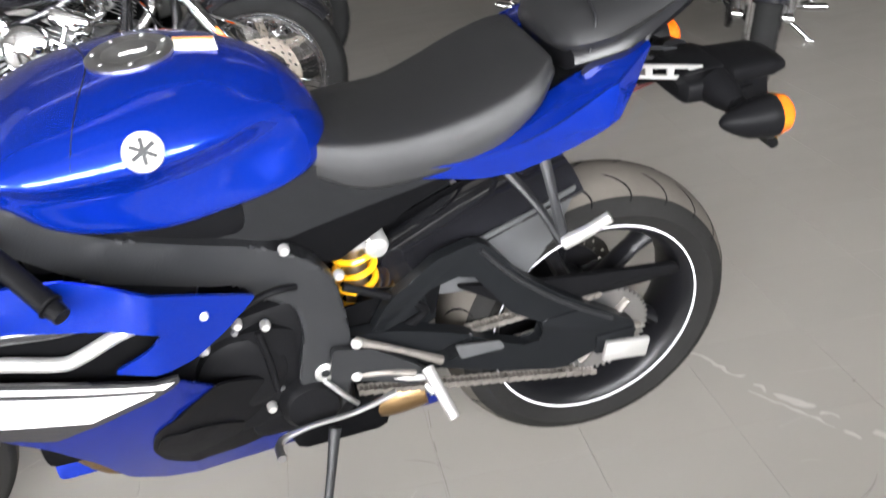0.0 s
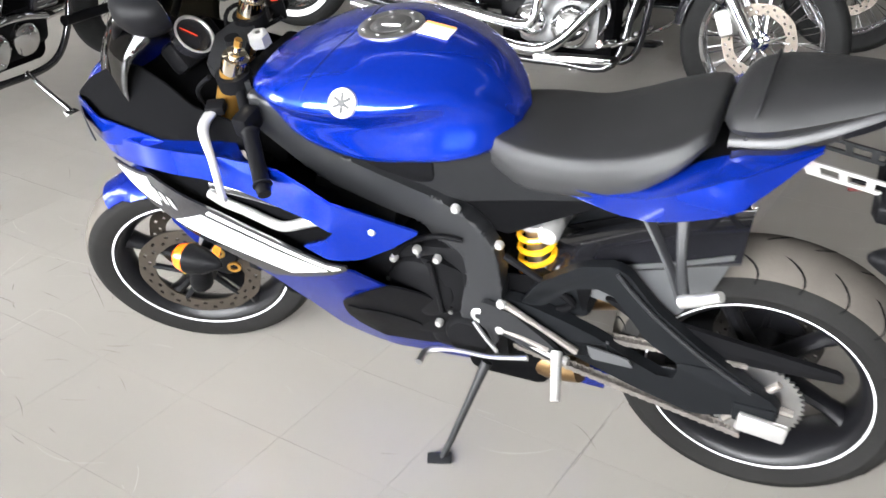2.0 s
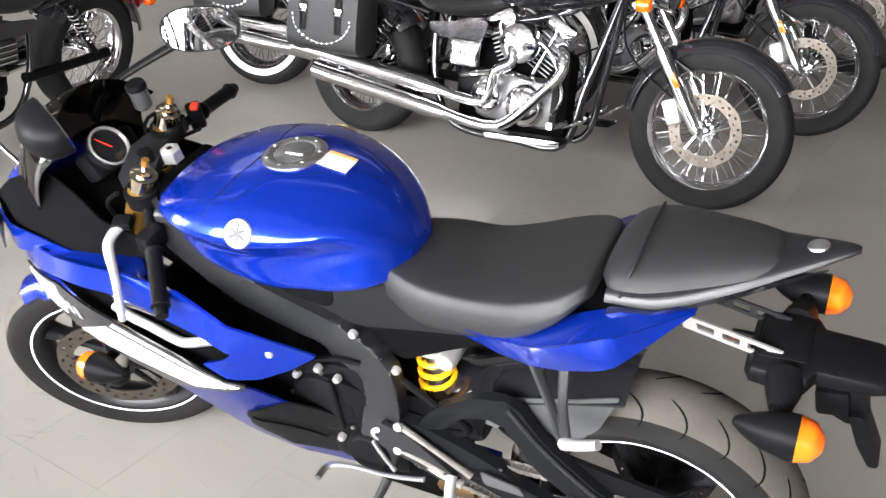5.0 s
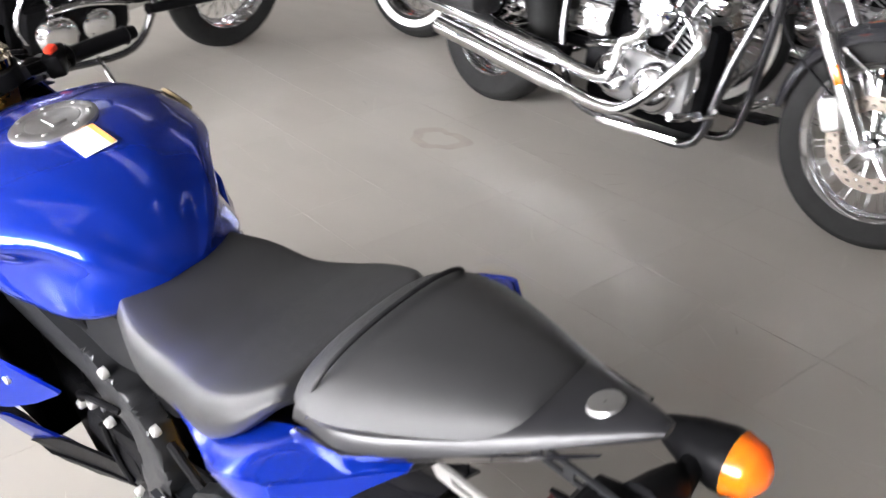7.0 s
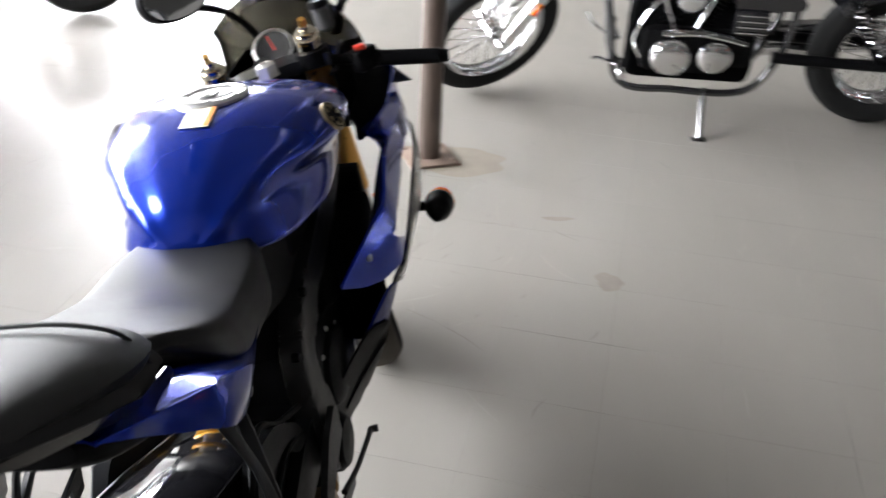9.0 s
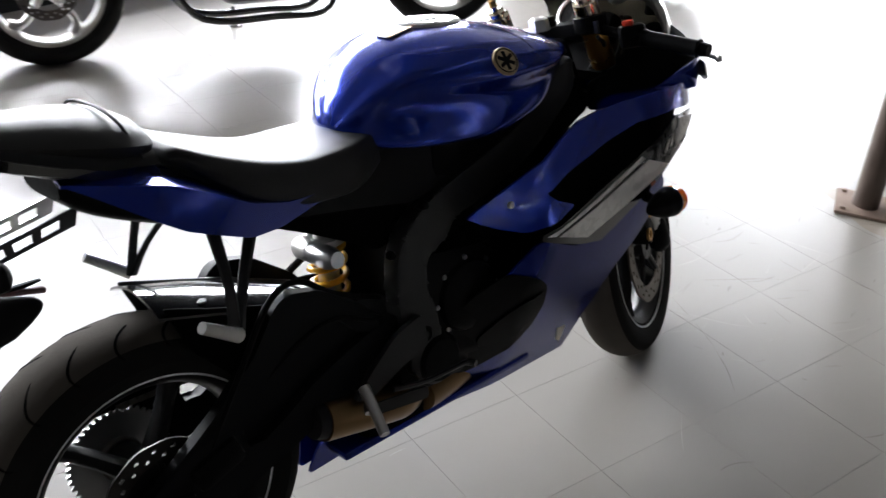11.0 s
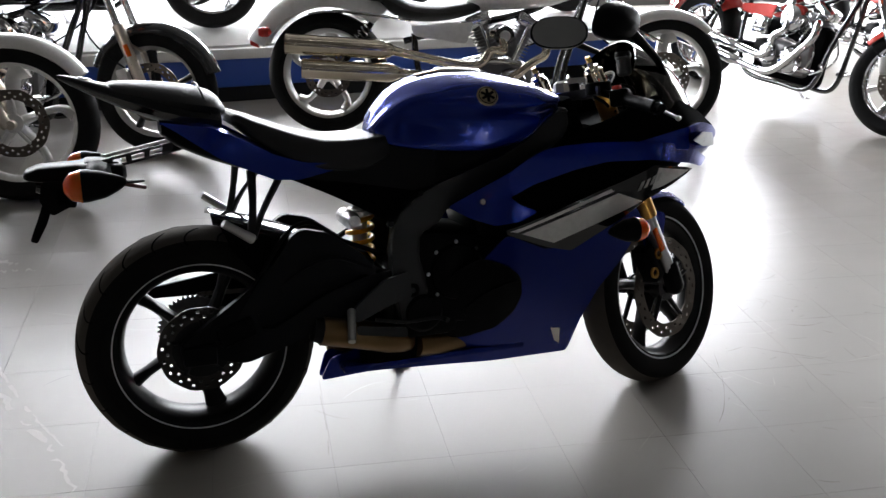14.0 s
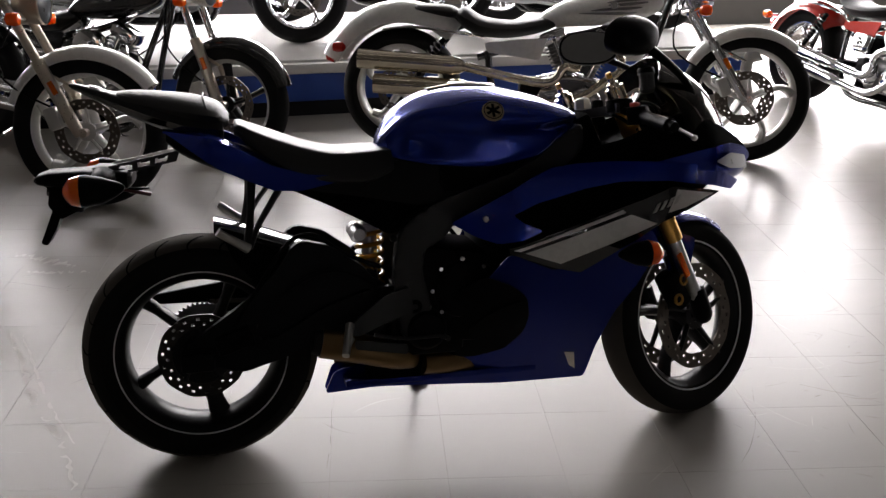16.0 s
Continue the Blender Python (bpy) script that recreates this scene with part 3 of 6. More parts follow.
        # radial caliper
        cal = part("brake_caliper", box(B(), (1.290, 0.080 * s, 0.374), (0.055, 0.062, 0.115), 0.012, (0, -28, 0)), BLACK_SATIN, leg)
        for q in (-0.027, 0.027):
            bm = B()
            lathe(bm, [(0.010, 0.114 * s), (0.017, 0.114 * s), (0.017, 0.108 * s), (0.010, 0.108 * s)], (1.290 + q * 0.45, 0, 0.374 + q), closed=True, seg=18)
            part("caliper_ring", bm, GOLD, cal)
        part("fork_reflector", box(B(), (1.286, 0.130 * s, 0.445), (0.020, 0.008, 0.075), 0.003, (0, -24, 0)), ORANGE, leg, "orange side reflector")
    # triple clamp, stem nut
    cl = B()
    plate_pts = [(-0.13, -0.035), (-0.05, 0.02), (0.05, 0.02), (0.13, -0.035), (0.13, -0.085), (0.05, -0.055), (-0.05, -0.055), (-0.13, -0.085)]
    for z0 in (0.906, 0.74):
        t = Vector((1.092, 0, 0.948)) + fd * ((0.948 - z0) / 0.914)
        vs = []
        for y, dx in plate_pts:
            vs.append((t.x + (dx + 0.045), y, t.z))
        a = [cl.verts.new(v) for v in vs]
        b = [cl.verts.new((v[0], v[1], v[2] - 0.026)) for v in vs]
        cl.faces.new(a), cl.faces.new(list(reversed(b)))
        for i in range(8):
            cl.faces.new((a[i], a[(i + 1) % 8], b[(i + 1) % 8], b[i]))
    clamp = part("triple_clamp", cl, GREY_FRAME, bike)
    part("stem_nut", lathe(B(), [(0.007, 0.934), (0.012, 0.936), (0.022, 0.930), (0.024, 0.905)], (1.068, 0, 0), "z", 6), ALLOY, clamp, "silver steering stem nut")
    part("ignition_barrel", lathe(B(), [(0.001, 0.928), (0.016, 0.928), (0.019, 0.90), (0.019, 0.86)], (1.125, 0.0, 0), "z", 20), BLACK_SATIN, clamp)
    # bars, levers
    for s in (-1, 1):
        root = Vector((1.105, 0.100 * s, 0.893))
        end = Vector((1.036, 0.345 * s, 0.822))
        d = (end - root).normalized()
        bar = part("handlebar", rod(B(), root, end, 0.011), BLACK_SATIN, bike)
        part("bar_clamp", lathe(B(), [(0.028, -0.018), (0.037, -0.016), (0.037, 0.016), (0.028, 0.018)], (1.108, 0.103 * s, 0.900), "z", 24, True), BLACK_SATIN, bar)
        g = B()
        tube(g, [root + d * 0.135, root + d * 0.15, root + d * 0.255, root + d * 0.262], [0.021, 0.0165, 0.0165, 0.020], 16, 3)
        part("grip", g, BLACK_SATIN, bar, "black rubber grip")
        part("bar_end", tube(B(), [root + d * 0.264, root + d * 0.268, root + d * 0.285], [0.012, 0.015, 0.013], 14, 2), BLACK_SATIN, bar)
        sw = B()
        mid = root + d * 0.108
        box(sw, (0, 0, 0), (0.036, 0.055, 0.048), 0.008)
        bmesh.ops.transform(sw, matrix=Matrix.Translation(mid) @ Matrix.Rotation(radians(-25 * s), 4, "Z"), verts=sw.verts)
        swp = part("switch_box", sw, BLACK_SATIN, bar)
        if s < 0:
            part("kill_switch", box(B(), mid + Vector((-0.006, 0.004, 0.028)), (0.018, 0.022, 0.012), 0.003), RED_SWITCH, swp, "red kill switch")
        p0 = root + d * (0.060 if s > 0 else 0.085) + Vector((0.058 if s > 0 else 0.035, 0, -0.005))
        thick = 1.35 if s > 0 else 1.0
        lv = [p0, p0 + d * 0.05 + Vector((0.035, 0, 0.0)), p0 + d * 0.12 + Vector((0.032, 0, -0.012)), p0 + d * 0.205 + Vector((0.028, 0, -0.022))]
        lever = part("lever", tube(B(), lv, [0.009 * thick, 0.009 * thick, 0.0065 * thick, 0.006 * thick], 10, 5, True, 0.8), ALLOY if s > 0 else STEEL, bar, "silver hand lever")
        part("lever_ball", lathe(B(), [(0.0005, 0.008), (0.006, 0.0055), (0.008, 0), (0.006, -0.0055), (0.0005, -0.008)], lv[-1], "y", 12), ALLOY, lever)
        part("lever_perch", box(B(), p0, (0.04, 0.035, 0.022), 0.006), BLACK_SATIN, lever)
    res = part("brake_fluid_cup", lathe(B(), [(0.001, 0.055), (0.022, 0.055), (0.023, 0.042), (0.020, 0.040), (0.021, 0.0), (0.014, -0.008)], (1.165, -0.155, 0.935), "z", 22), HUGGER, bike, "smoky brake fluid cup")
    part("cup_lid", lathe(B(), [(0.001, 0.060), (0.020, 0.060), (0.023, 0.054), (0.023, 0.046)], (1.165, -0.155, 0.935), "z", 22), BLACK_SATIN, res)
    # front mudguard
    mg = B()
    for (a0, a1) in ((58, 150),):
        rs = []
        for i in range(19):
            a = radians(a0 + (a1 - a0) * i / 18)
            row = []
            for j in range(9):
                b = -1.15 + 2.3 * j / 8
                taper = 1.0 if 2 < i < 16 else 0.75
                r = 0.295 + 0.018 - 0.050 * (1 - math.cos(b))
                row.append(Vector((fc[0] + r * math.cos(a), 0.078 * taper * math.sin(b), fc[2] + r * math.sin(a))))
            row += [Vector((v.x - 0.004 * math.cos(a), v.y * 0.95, v.z - 0.004 * math.sin(a))) for v in reversed(row)]
            rs.append(row)
        rings(mg, rs)
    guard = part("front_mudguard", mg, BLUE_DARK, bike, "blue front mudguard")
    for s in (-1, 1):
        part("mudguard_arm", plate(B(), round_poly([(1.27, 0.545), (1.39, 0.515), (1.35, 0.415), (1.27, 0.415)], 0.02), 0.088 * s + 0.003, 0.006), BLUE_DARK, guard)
    XF.pop()

    # --- tank
    def tank_row(x, zt, ys, zs, yl, zl, yb, zb, dip=0.012):
        return (x, 0.0, zt, ys * 0.55, zt - (zt - zs) * 0.22, ys, zs, (ys + yl) / 2 + 0.005, (zs + zl) / 2 + 0.003, yl, zl,
                yl * 0.62 + yb * 0.38 - dip, zl * 0.62 + zb * 0.38, yb, zb, yb * 0.94, zb - 0.012, 0.001, zb - 0.012)

    tk = shell(B(), [tank_row(*q) for q in ((1.020, 0.905, 0.060, 0.900, 0.085, 0.888, 0.080, 0.872), (0.998, 0.921, 0.112, 0.909, 0.140, 0.892, 0.122, 0.866), (0.955, 0.936, 0.142, 0.920, 0.176, 0.894, 0.146, 0.850), (0.885, 0.960, 0.158, 0.940, 0.204, 0.895, 0.164, 0.806, 0.016),
                                             (0.760, 0.984, 0.164, 0.956, 0.214, 0.902, 0.172, 0.786, 0.020), (0.660, 0.979, 0.136, 0.952, 0.190, 0.908, 0.160, 0.790, 0.028), (0.590, 0.960, 0.098, 0.938, 0.146, 0.910, 0.150, 0.798, 0.022),
                                             (0.540, 0.930, 0.072, 0.912, 0.112, 0.890, 0.130, 0.806, 0.010), (0.508, 0.894, 0.050, 0.880, 0.080, 0.864, 0.098, 0.812, 0.004), (0.490, 0.860, 0.032, 0.852, 0.052, 0.844, 0.064, 0.816, 0.002), (0.482, 0.838, 0.018, 0.834, 0.030, 0.830, 0.036, 0.818, 0.001))], 7, 2)

    tk.normal_update()
    tree = BVHTree.FromBMesh(tk)
    tank = part("fuel_tank", tk, BLUE, bike, "metallic blue fuel tank", 60)

    def on_tank(x, y, z, d):
        hit = tree.ray_cast(Vector((x, y, z)) - Vector(d) * 0.6, Vector(d))
        return hit[0], hit[1] if hit[1].dot(Vector(d)) < 0 else -hit[1]

    def seat_at(x, y, z, d, lift=0.0):
        p, nrm = on_tank(x, y, z, d)
        return Matrix.Translation(p + nrm * lift) @ nrm.to_track_quat("Z", "Y").to_matrix().to_4x4()

    def stuck(name, bm, material, parent, mm, label=""):
        bmesh.ops.transform(bm, matrix=mm, verts=bm.verts)
        return part(name, bm, material, parent, label)

    mm = seat_at(0.749, 0, 0.97, (0, 0, -1), 0.0)
    cap = stuck("filler_cap", lathe(B(), [(0.001, 0.002), (0.038, 0.002), (0.041, 0.0005), (0.045, 0.0032), (0.060, 0.0028), (0.065, -0.001), (0.065, -0.012)], (0, 0, 0), "z", 48), STEEL, tank, mm, "brushed silver round filler cap")
    for i in range(7):
        a = 2 * math.pi * i / 7
        b = B()
        lathe(b, [(0.0005, 0.0052), (0.004, 0.0048), (0.0045, 0.002)], (0.053 * math.cos(a), 0.053 * math.sin(a), 0), "z", 10)
        stuck("cap_screw", b, STEEL, cap, mm)
    stuck("key_flap", box(B(), (0, 0.006, 0.003), (0.022, 0.040, 0.004), 0.001), STEEL, cap, mm)
    mm = seat_at(0.655, -0.004, 0.96, (0, 0, -1), 0.0012)
    lab = stuck("warning_label", box(B(), (0, 0, 0), (0.050, 0.062, 0.0012)), PAPER, tank, mm, "white warning label with an orange band")
    stuck("label_band", box(B(), (0.020, 0, 0.0012), (0.009, 0.060, 0.001)), STICKER_ORANGE, lab, mm)
    for s in (-1, 1):
        mm = seat_at(0.756, 0.2 * s, 0.922, (0, -s, 0), 0.0015)
        em = stuck("round_badge", lathe(B(), [(0.001, 0.002), (0.027, 0.002), (0.0285, -0.003)], (0, 0, 0), "z", 32), BADGE if s > 0 else BADGE_GOLD, tank, mm, "round silver badge" if s > 0 else "round gold badge")
        for i in range(3):
            stuck("badge_bar", box(B(), (0, 0, 0.0026 + 0.0003 * i), (0.0060 if s > 0 else 0.0075, 0.038, 0.001), 0, (0, 0, 60 * i)), GREY_FRAME if s > 0 else BLACK_SATIN, em, mm)
        stuck("badge_rim", lathe(B(), [(0.0225, 0.002), (0.0225, 0.0034), (0.0245, 0.0034), (0.0245, 0.002)], (0, 0, 0), "z", 32, True), STEEL if s > 0 else BLACK_SATIN, em, mm)
    pts = []
    for i in range(25):
        a = radians(12 + 156 * i / 24)
        d = Vector((0, -math.cos(a), -math.sin(a)))
        hit = tree.ray_cast(Vector((0.862 - 0.05 * math.sin(a), 0, 0.87)) - d * 0.6, d)
        if hit[0]:
            pts.append(hit[0] + hit[1] * 0.0002)
    part("cover_seam", tube(B(), pts, 0.0010, 6, 1, False), KICK, tank, "dark tank cover seam")
    # --- seats
    def seat_row(x, zt, wt, ze, wb, zb):
        return (x, 0.0, zt, wt * 0.6, zt - 0.001, wt * 0.95, (zt + ze) / 2 + 0.003, wt + 0.004, ze - 0.006, (wt + wb) / 2 + 0.004, (ze + zb) / 2, wb, zb, wb * 0.93, zb - 0.006, 0.001, zb - 0.006)

    st = shell(B(), [seat_row(*q) for q in ((0.548, 0.828, 0.074, 0.820, 0.084, 0.790), (0.536, 0.830, 0.086, 0.820, 0.096, 0.784), (0.450, 0.829, 0.120, 0.812, 0.130, 0.752), (0.360, 0.830, 0.128, 0.812, 0.138, 0.754), (0.285, 0.848, 0.140, 0.830, 0.150, 0.772),
                                            (0.225, 0.870, 0.148, 0.850, 0.158, 0.800), (0.165, 0.893, 0.140, 0.874, 0.150, 0.842), (0.128, 0.905, 0.112, 0.894, 0.122, 0.876), (0.116, 0.897, 0.090, 0.890, 0.100, 0.880))], 5)
    part("rider_seat", st, SEAT, bike, "black textured vinyl rider seat", 50)
    ps = loft(B(), [(0.105, 0.912, 0.075, 0.014, 2.4, 0.9, 0.1), (0.080, 0.922, 0.118, 0.034, 2.6, 0.82, 0.1), (0.020, 0.934, 0.128, 0.042, 2.8, 0.74, 0.1), (-0.080, 0.952, 0.096, 0.036, 2.8, 0.74, 0.1),
                    (-0.150, 0.966, 0.064, 0.024, 2.8, 0.78, 0.1), (-0.172, 0.970, 0.046, 0.012, 2.4, 0.85, 0.0)], 6, 32)
    pillion = part("pillion_seat", ps, SEAT, bike, "black vinyl pillion pad", 50)
    part("piping", tube(B(), [(0.065, 0.118, 0.905), (0.050, 0.105, 0.953), (0.045, 0.06, 0.973), (0.045, 0, 0.977), (0.045, -0.06, 0.973), (0.050, -0.105, 0.953), (0.065, -0.118, 0.905)], 0.0028, 8, 5), KICK, pillion)
    tl = loft(B(), [(0.09, 0.890, 0.120, 0.030, 3.0, 0.95, 0.25), (0.0, 0.905, 0.126, 0.034, 3.2, 0.95, 0.3), (-0.10, 0.938, 0.094, 0.030, 3.2, 0.9, 0.4), (-0.19, 0.972, 0.052, 0.020, 3.0, 0.85, 0.4), (-0.255, 0.998, 0.020, 0.010, 2.6, 0.9, 0.2), (-0.275, 1.005, 0.008, 0.004, 2.2, 1, 0)], 5, 28)
    tl.normal_update()
    tail_tree = BVHTree.FromBMesh(tl)
    tail = part("tail_cowl", tl, TAIL_BLACK, bike, "glossy black tail cowl")
    hit = tail_tree.ray_cast(Vector((-0.214, 0, 1.2)), Vector((0, 0, -1)))
    up_n = hit[1] if hit[1].z > 0 else -hit[1]
    mm = Matrix.Translation(hit[0] + up_n * 0.001) @ up_n.to_track_quat("Z", "Y").to_matrix().to_4x4()
    stuck("tail_badge", lathe(B(), [(0.001, 0.0016), (0.016, 0.0016), (0.0175, -0.002)], (0, 0, 0), "z", 28), STEEL, tail, mm, "small silver round badge")
    for s in (-1, 1):
        part("tail_trim", panel(B(), round_poly([(0.085, 0.872), (0.02, 0.882), (-0.12, 0.925), (-0.24, 0.985), (-0.12, 0.945), (0.0, 0.905), (0.08, 0.893)], 0.01), lambda x, z, s=s: s * (0.132 - 0.38 * max(0, -x) - 0.55 * max(0.0, 0.905 - 0.35 * x - z)), 0.004), BLACK_GLOSS, tail, "glossy black tail edge")
        part("tail_fairing", panel(B(), round_poly([(0.400, 0.764), (0.385, 0.754), (0.27, 0.734), (0.205, 0.740), (0.08, 0.800), (-0.03, 0.876), (-0.06, 0.893), (0.06, 0.880), (0.13, 0.848), (0.20, 0.806), (0.28, 0.778)], 0.012),
                                   lambda x, z, s=s: s * (0.200 - 0.85 * max(0, 0.05 - x) - 0.20 * max(0, x - 0.14) - 0.36 * max(0, 0.825 - z) - 0.3 * max(0, z - 0.855)), 0.006, 0.025), BLUE, bike, "blue tail fairing")
        ed = [(0.395, 0.764), (0.34, 0.770), (0.28, 0.778), (0.20, 0.806), (0.13, 0.847), (0.06, 0.879), (-0.055, 0.891)]
        ty = lambda x, z: 0.198 - 0.85 * max(0, 0.05 - x) - 0.20 * max(0, x - 0.14) - 0.36 * max(0, 0.825 - z) - 0.3 * max(0, z - 0.855)
        part("tail_shelf", strip(B(), [(x, s * ty(x, z), z) for x, z in ed], [(x, s * min(0.115, ty(x, z) - 0.02), z + 0.006) for x, z in ed]), BLUE, bike, "blue tail fairing top")
        part("side_cover", panel(B(), round_poly([(0.92, 0.832), (0.76, 0.776), (0.56, 0.800), (0.38, 0.782), (0.25, 0.738), (0.43, 0.706), (0.58, 0.676), (0.66, 0.69), (0.75, 0.73), (0.90, 0.79)], 0.012),
                                 lambda x, z, s=s: s * (0.104 + 0.03 * max(0, x - 0.5)), 0.006, 0.04), COVER_BLACK, bike, "black plastic side cover")
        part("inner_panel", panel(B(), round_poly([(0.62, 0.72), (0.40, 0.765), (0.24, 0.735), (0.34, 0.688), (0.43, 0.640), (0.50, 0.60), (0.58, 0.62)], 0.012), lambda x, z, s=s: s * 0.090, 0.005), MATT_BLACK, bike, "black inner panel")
        fr = panel(B(), round_poly([(1.02, 0.880), (0.955, 0.848), (0.894, 0.792), (0.818, 0.753), (0.726, 0.721), (0.63, 0.689), (0.579, 0.661), (0.537, 0.629), (0.512, 0.585), (0.502, 0.503), (0.505, 0.415), (0.522, 0.325), (0.585, 0.300), (0.602, 0.40), (0.580, 0.50),
                                    (0.588, 0.560), (0.645, 0.590), (0.664, 0.622), (0.771, 0.658), (0.885, 0.698), (0.942, 0.748), (1.02, 0.81)], 0.018), lambda x, z, s=s: s * (0.132 + 0.035 * max(0, x - 0.6) + min(0.012, 0.08 * max(0, 0.55 - z)) - 0.25 * max(0, z - 0.60 - 0.36 * (x - 0.5)) ** 1.5), 0.045, 0.035)
        bmesh.ops.bevel(fr, geom=[e for e in fr.edges if e.calc_face_angle(0) > 1.0], offset=0.008, segments=2, profile=0.5, affect="EDGES")
        part("frame_spar", fr, GREY_FRAME, bike, "dark grey cast alloy frame spar", 30)
        # bolts go black on the right: that flank's shade is in the material
        for x, yb, z in ((0.589, 0.129, 0.672), (0.506, 0.120, 0.594)):
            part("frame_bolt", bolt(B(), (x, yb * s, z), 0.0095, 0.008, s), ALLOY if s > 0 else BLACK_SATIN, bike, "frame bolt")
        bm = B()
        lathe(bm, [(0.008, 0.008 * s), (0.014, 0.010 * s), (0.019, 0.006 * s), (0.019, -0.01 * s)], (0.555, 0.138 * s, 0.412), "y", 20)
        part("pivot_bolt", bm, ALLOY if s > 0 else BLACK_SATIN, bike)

    # --- fairing
    def fy(x, z):
        wz = max(0.3, 1 - 0.80 * ((z - 0.63) / 0.53) ** 2) if z > 0.63 else max(0.22, 1 - 0.75 * (max(0.0, 0.60 - z) / 0.44) ** 1.3)
        wx = 1 - 0.75 * (max(0, x - 1.12) / 0.42) ** 2 if x > 0.8 else max(0.42, 1 - 1.55 * max(0, 0.80 - x) ** 0.85)
        return 0.268 * max(0.2, wx) * wz

    for s in (-1, 1):
        def lay(off, s=s):
            return lambda x, z: s * (fy(x, z) + off)
        up = part("side_fairing", panel(B(), round_poly([(1.50, 0.700), (1.42, 0.735), (1.30, 0.768), (1.16, 0.783), (1.04, 0.788), (0.96, 0.786), (0.90, 0.780), (0.833, 0.752), (0.753, 0.702), (0.646, 0.637), (0.700, 0.606), (0.757, 0.586), (0.820, 0.600), (0.868, 0.620),
                                                         (0.815, 0.643), (0.790, 0.664), (0.855, 0.692), (0.98, 0.722), (1.08, 0.736), (1.22, 0.730), (1.38, 0.702), (1.46, 0.68)], 0.010), lay(0.0), 0.006), BLUE, bike, "blue side fairing")
        ed = [(0.690, 0.663), (0.722, 0.682), (0.753, 0.700), (0.793, 0.726), (0.833, 0.750), (0.866, 0.765), (0.90, 0.778), (0.96, 0.784), (1.00, 0.786), (1.04, 0.786), (1.16, 0.781), (1.26, 0.772)]
        part("fairing_shelf", strip(B(), [(x, s * (fy(x, z) - 0.002), z - 0.003) for x, z in ed], [(x, s * (fy(x, z) - 0.018 - 0.10 * min(1.0, max(0.0, x - 0.98) / 0.12)), z - 0.016 * min(1.0, max(0.0, 1.08 - x) / 0.1)) for x, z in ed]), BLUE, up, "blue fairing top edge")
        part("fairing_bolt", bolt(B(), (0.730, s * (fy(0.730, 0.651) - 0.001), 0.651), 0.008, 0.004, s), ALLOY, up)
        # added black sheet, set back, stands in for the shade inside the opening
        part("opening_shade", panel(B(), round_poly([(1.40, 0.705), (1.22, 0.735), (1.06, 0.742), (0.92, 0.720), (0.79, 0.682), (0.765, 0.640), (0.775, 0.575), (0.90, 0.54), (1.10, 0.62), (1.30, 0.66)], 0.01), lay(-0.040), 0.005), MATT_BLACK, bike, "black sheet for the shade in the fairing opening")
        bl = part("stripe_panel", panel(B(), round_poly([(0.784, 0.563), (0.905, 0.516), (0.979, 0.498), (1.045, 0.537), (1.156, 0.602), (1.20, 0.625), (1.29, 0.652), (1.40, 0.684), (1.36, 0.694), (1.23, 0.715), (1.13, 0.684), (1.02, 0.652), (0.87, 0.604), (0.784, 0.577)], 0.004), lay(0.004), 0.006), BLACK_GLOSS, bike, "black fairing blade with white stripes")
        part("white_stripe", panel(B(), [(0.822, 0.5635), (0.920, 0.528), (1.179, 0.622), (1.105, 0.650)], lay(0.0065), 0.002), WHITE, bl, "white paint stripe")
        part("white_stripe", panel(B(), [(1.213, 0.648), (1.262, 0.656), (1.372, 0.684), (1.243, 0.706)], lay(0.0065), 0.002), WHITE, bl, "white paint stripe")
        part("pinstripe", panel(B(), [(0.792, 0.5715), (0.808, 0.569), (1.090, 0.656), (1.082, 0.663)], lay(0.0065), 0.002), WHITE, bl, "thin white pinstripe")
        for q in range(4):
            part("emblem_bar", panel(B(), [(1.165 + 0.021 * q, 0.650 + 0.006 * q), (1.176 + 0.021 * q, 0.653 + 0.006 * q), (1.190 + 0.021 * q, 0.676 + 0.006 * q), (1.179 + 0.021 * q, 0.673 + 0.006 * q)], lay(0.0068), 0.002), ALLOY, bl)
        rear_edge = [(0.318, 0.147), (0.345, 0.214), (0.45, 0.240), (0.55, 0.267), (0.63, 0.292), (0.67, 0.362), (0.73, 0.471)]
        if s > 0:                                        # cut back on the side of the stand
            front_edge = [(1.10, 0.595), (1.065, 0.543), (0.995, 0.460), (0.945, 0.367), (0.915, 0.272), (0.860, 0.222), (0.784, 0.194), (0.69, 0.172), (0.52, 0.160)]
        else:
            front_edge = [(1.165, 0.610), (1.20, 0.560), (1.155, 0.449), (1.105, 0.362), (1.075, 0.252), (1.066, 0.140), (0.85, 0.142), (0.60, 0.150), (0.45, 0.154)]
        # the cowl's darker blue carries the shade of its downward-facing side
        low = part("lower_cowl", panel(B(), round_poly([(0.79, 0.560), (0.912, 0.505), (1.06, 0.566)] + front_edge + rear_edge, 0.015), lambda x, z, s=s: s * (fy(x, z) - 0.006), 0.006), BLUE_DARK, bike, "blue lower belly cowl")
        part("cowl_vent", panel(B(), round_poly([(0.735, 0.493), (0.80, 0.469), (0.845, 0.432), (0.860, 0.372), (0.848, 0.317), (0.80, 0.267), (0.72, 0.240), (0.62, 0.248), (0.56, 0.274), (0.60, 0.362), (0.67, 0.449)], 0.02), lambda x, z, s=s: s * (fy(x, z) - 0.002), 0.006), BLACK_SATIN, low, "black side vent insert")
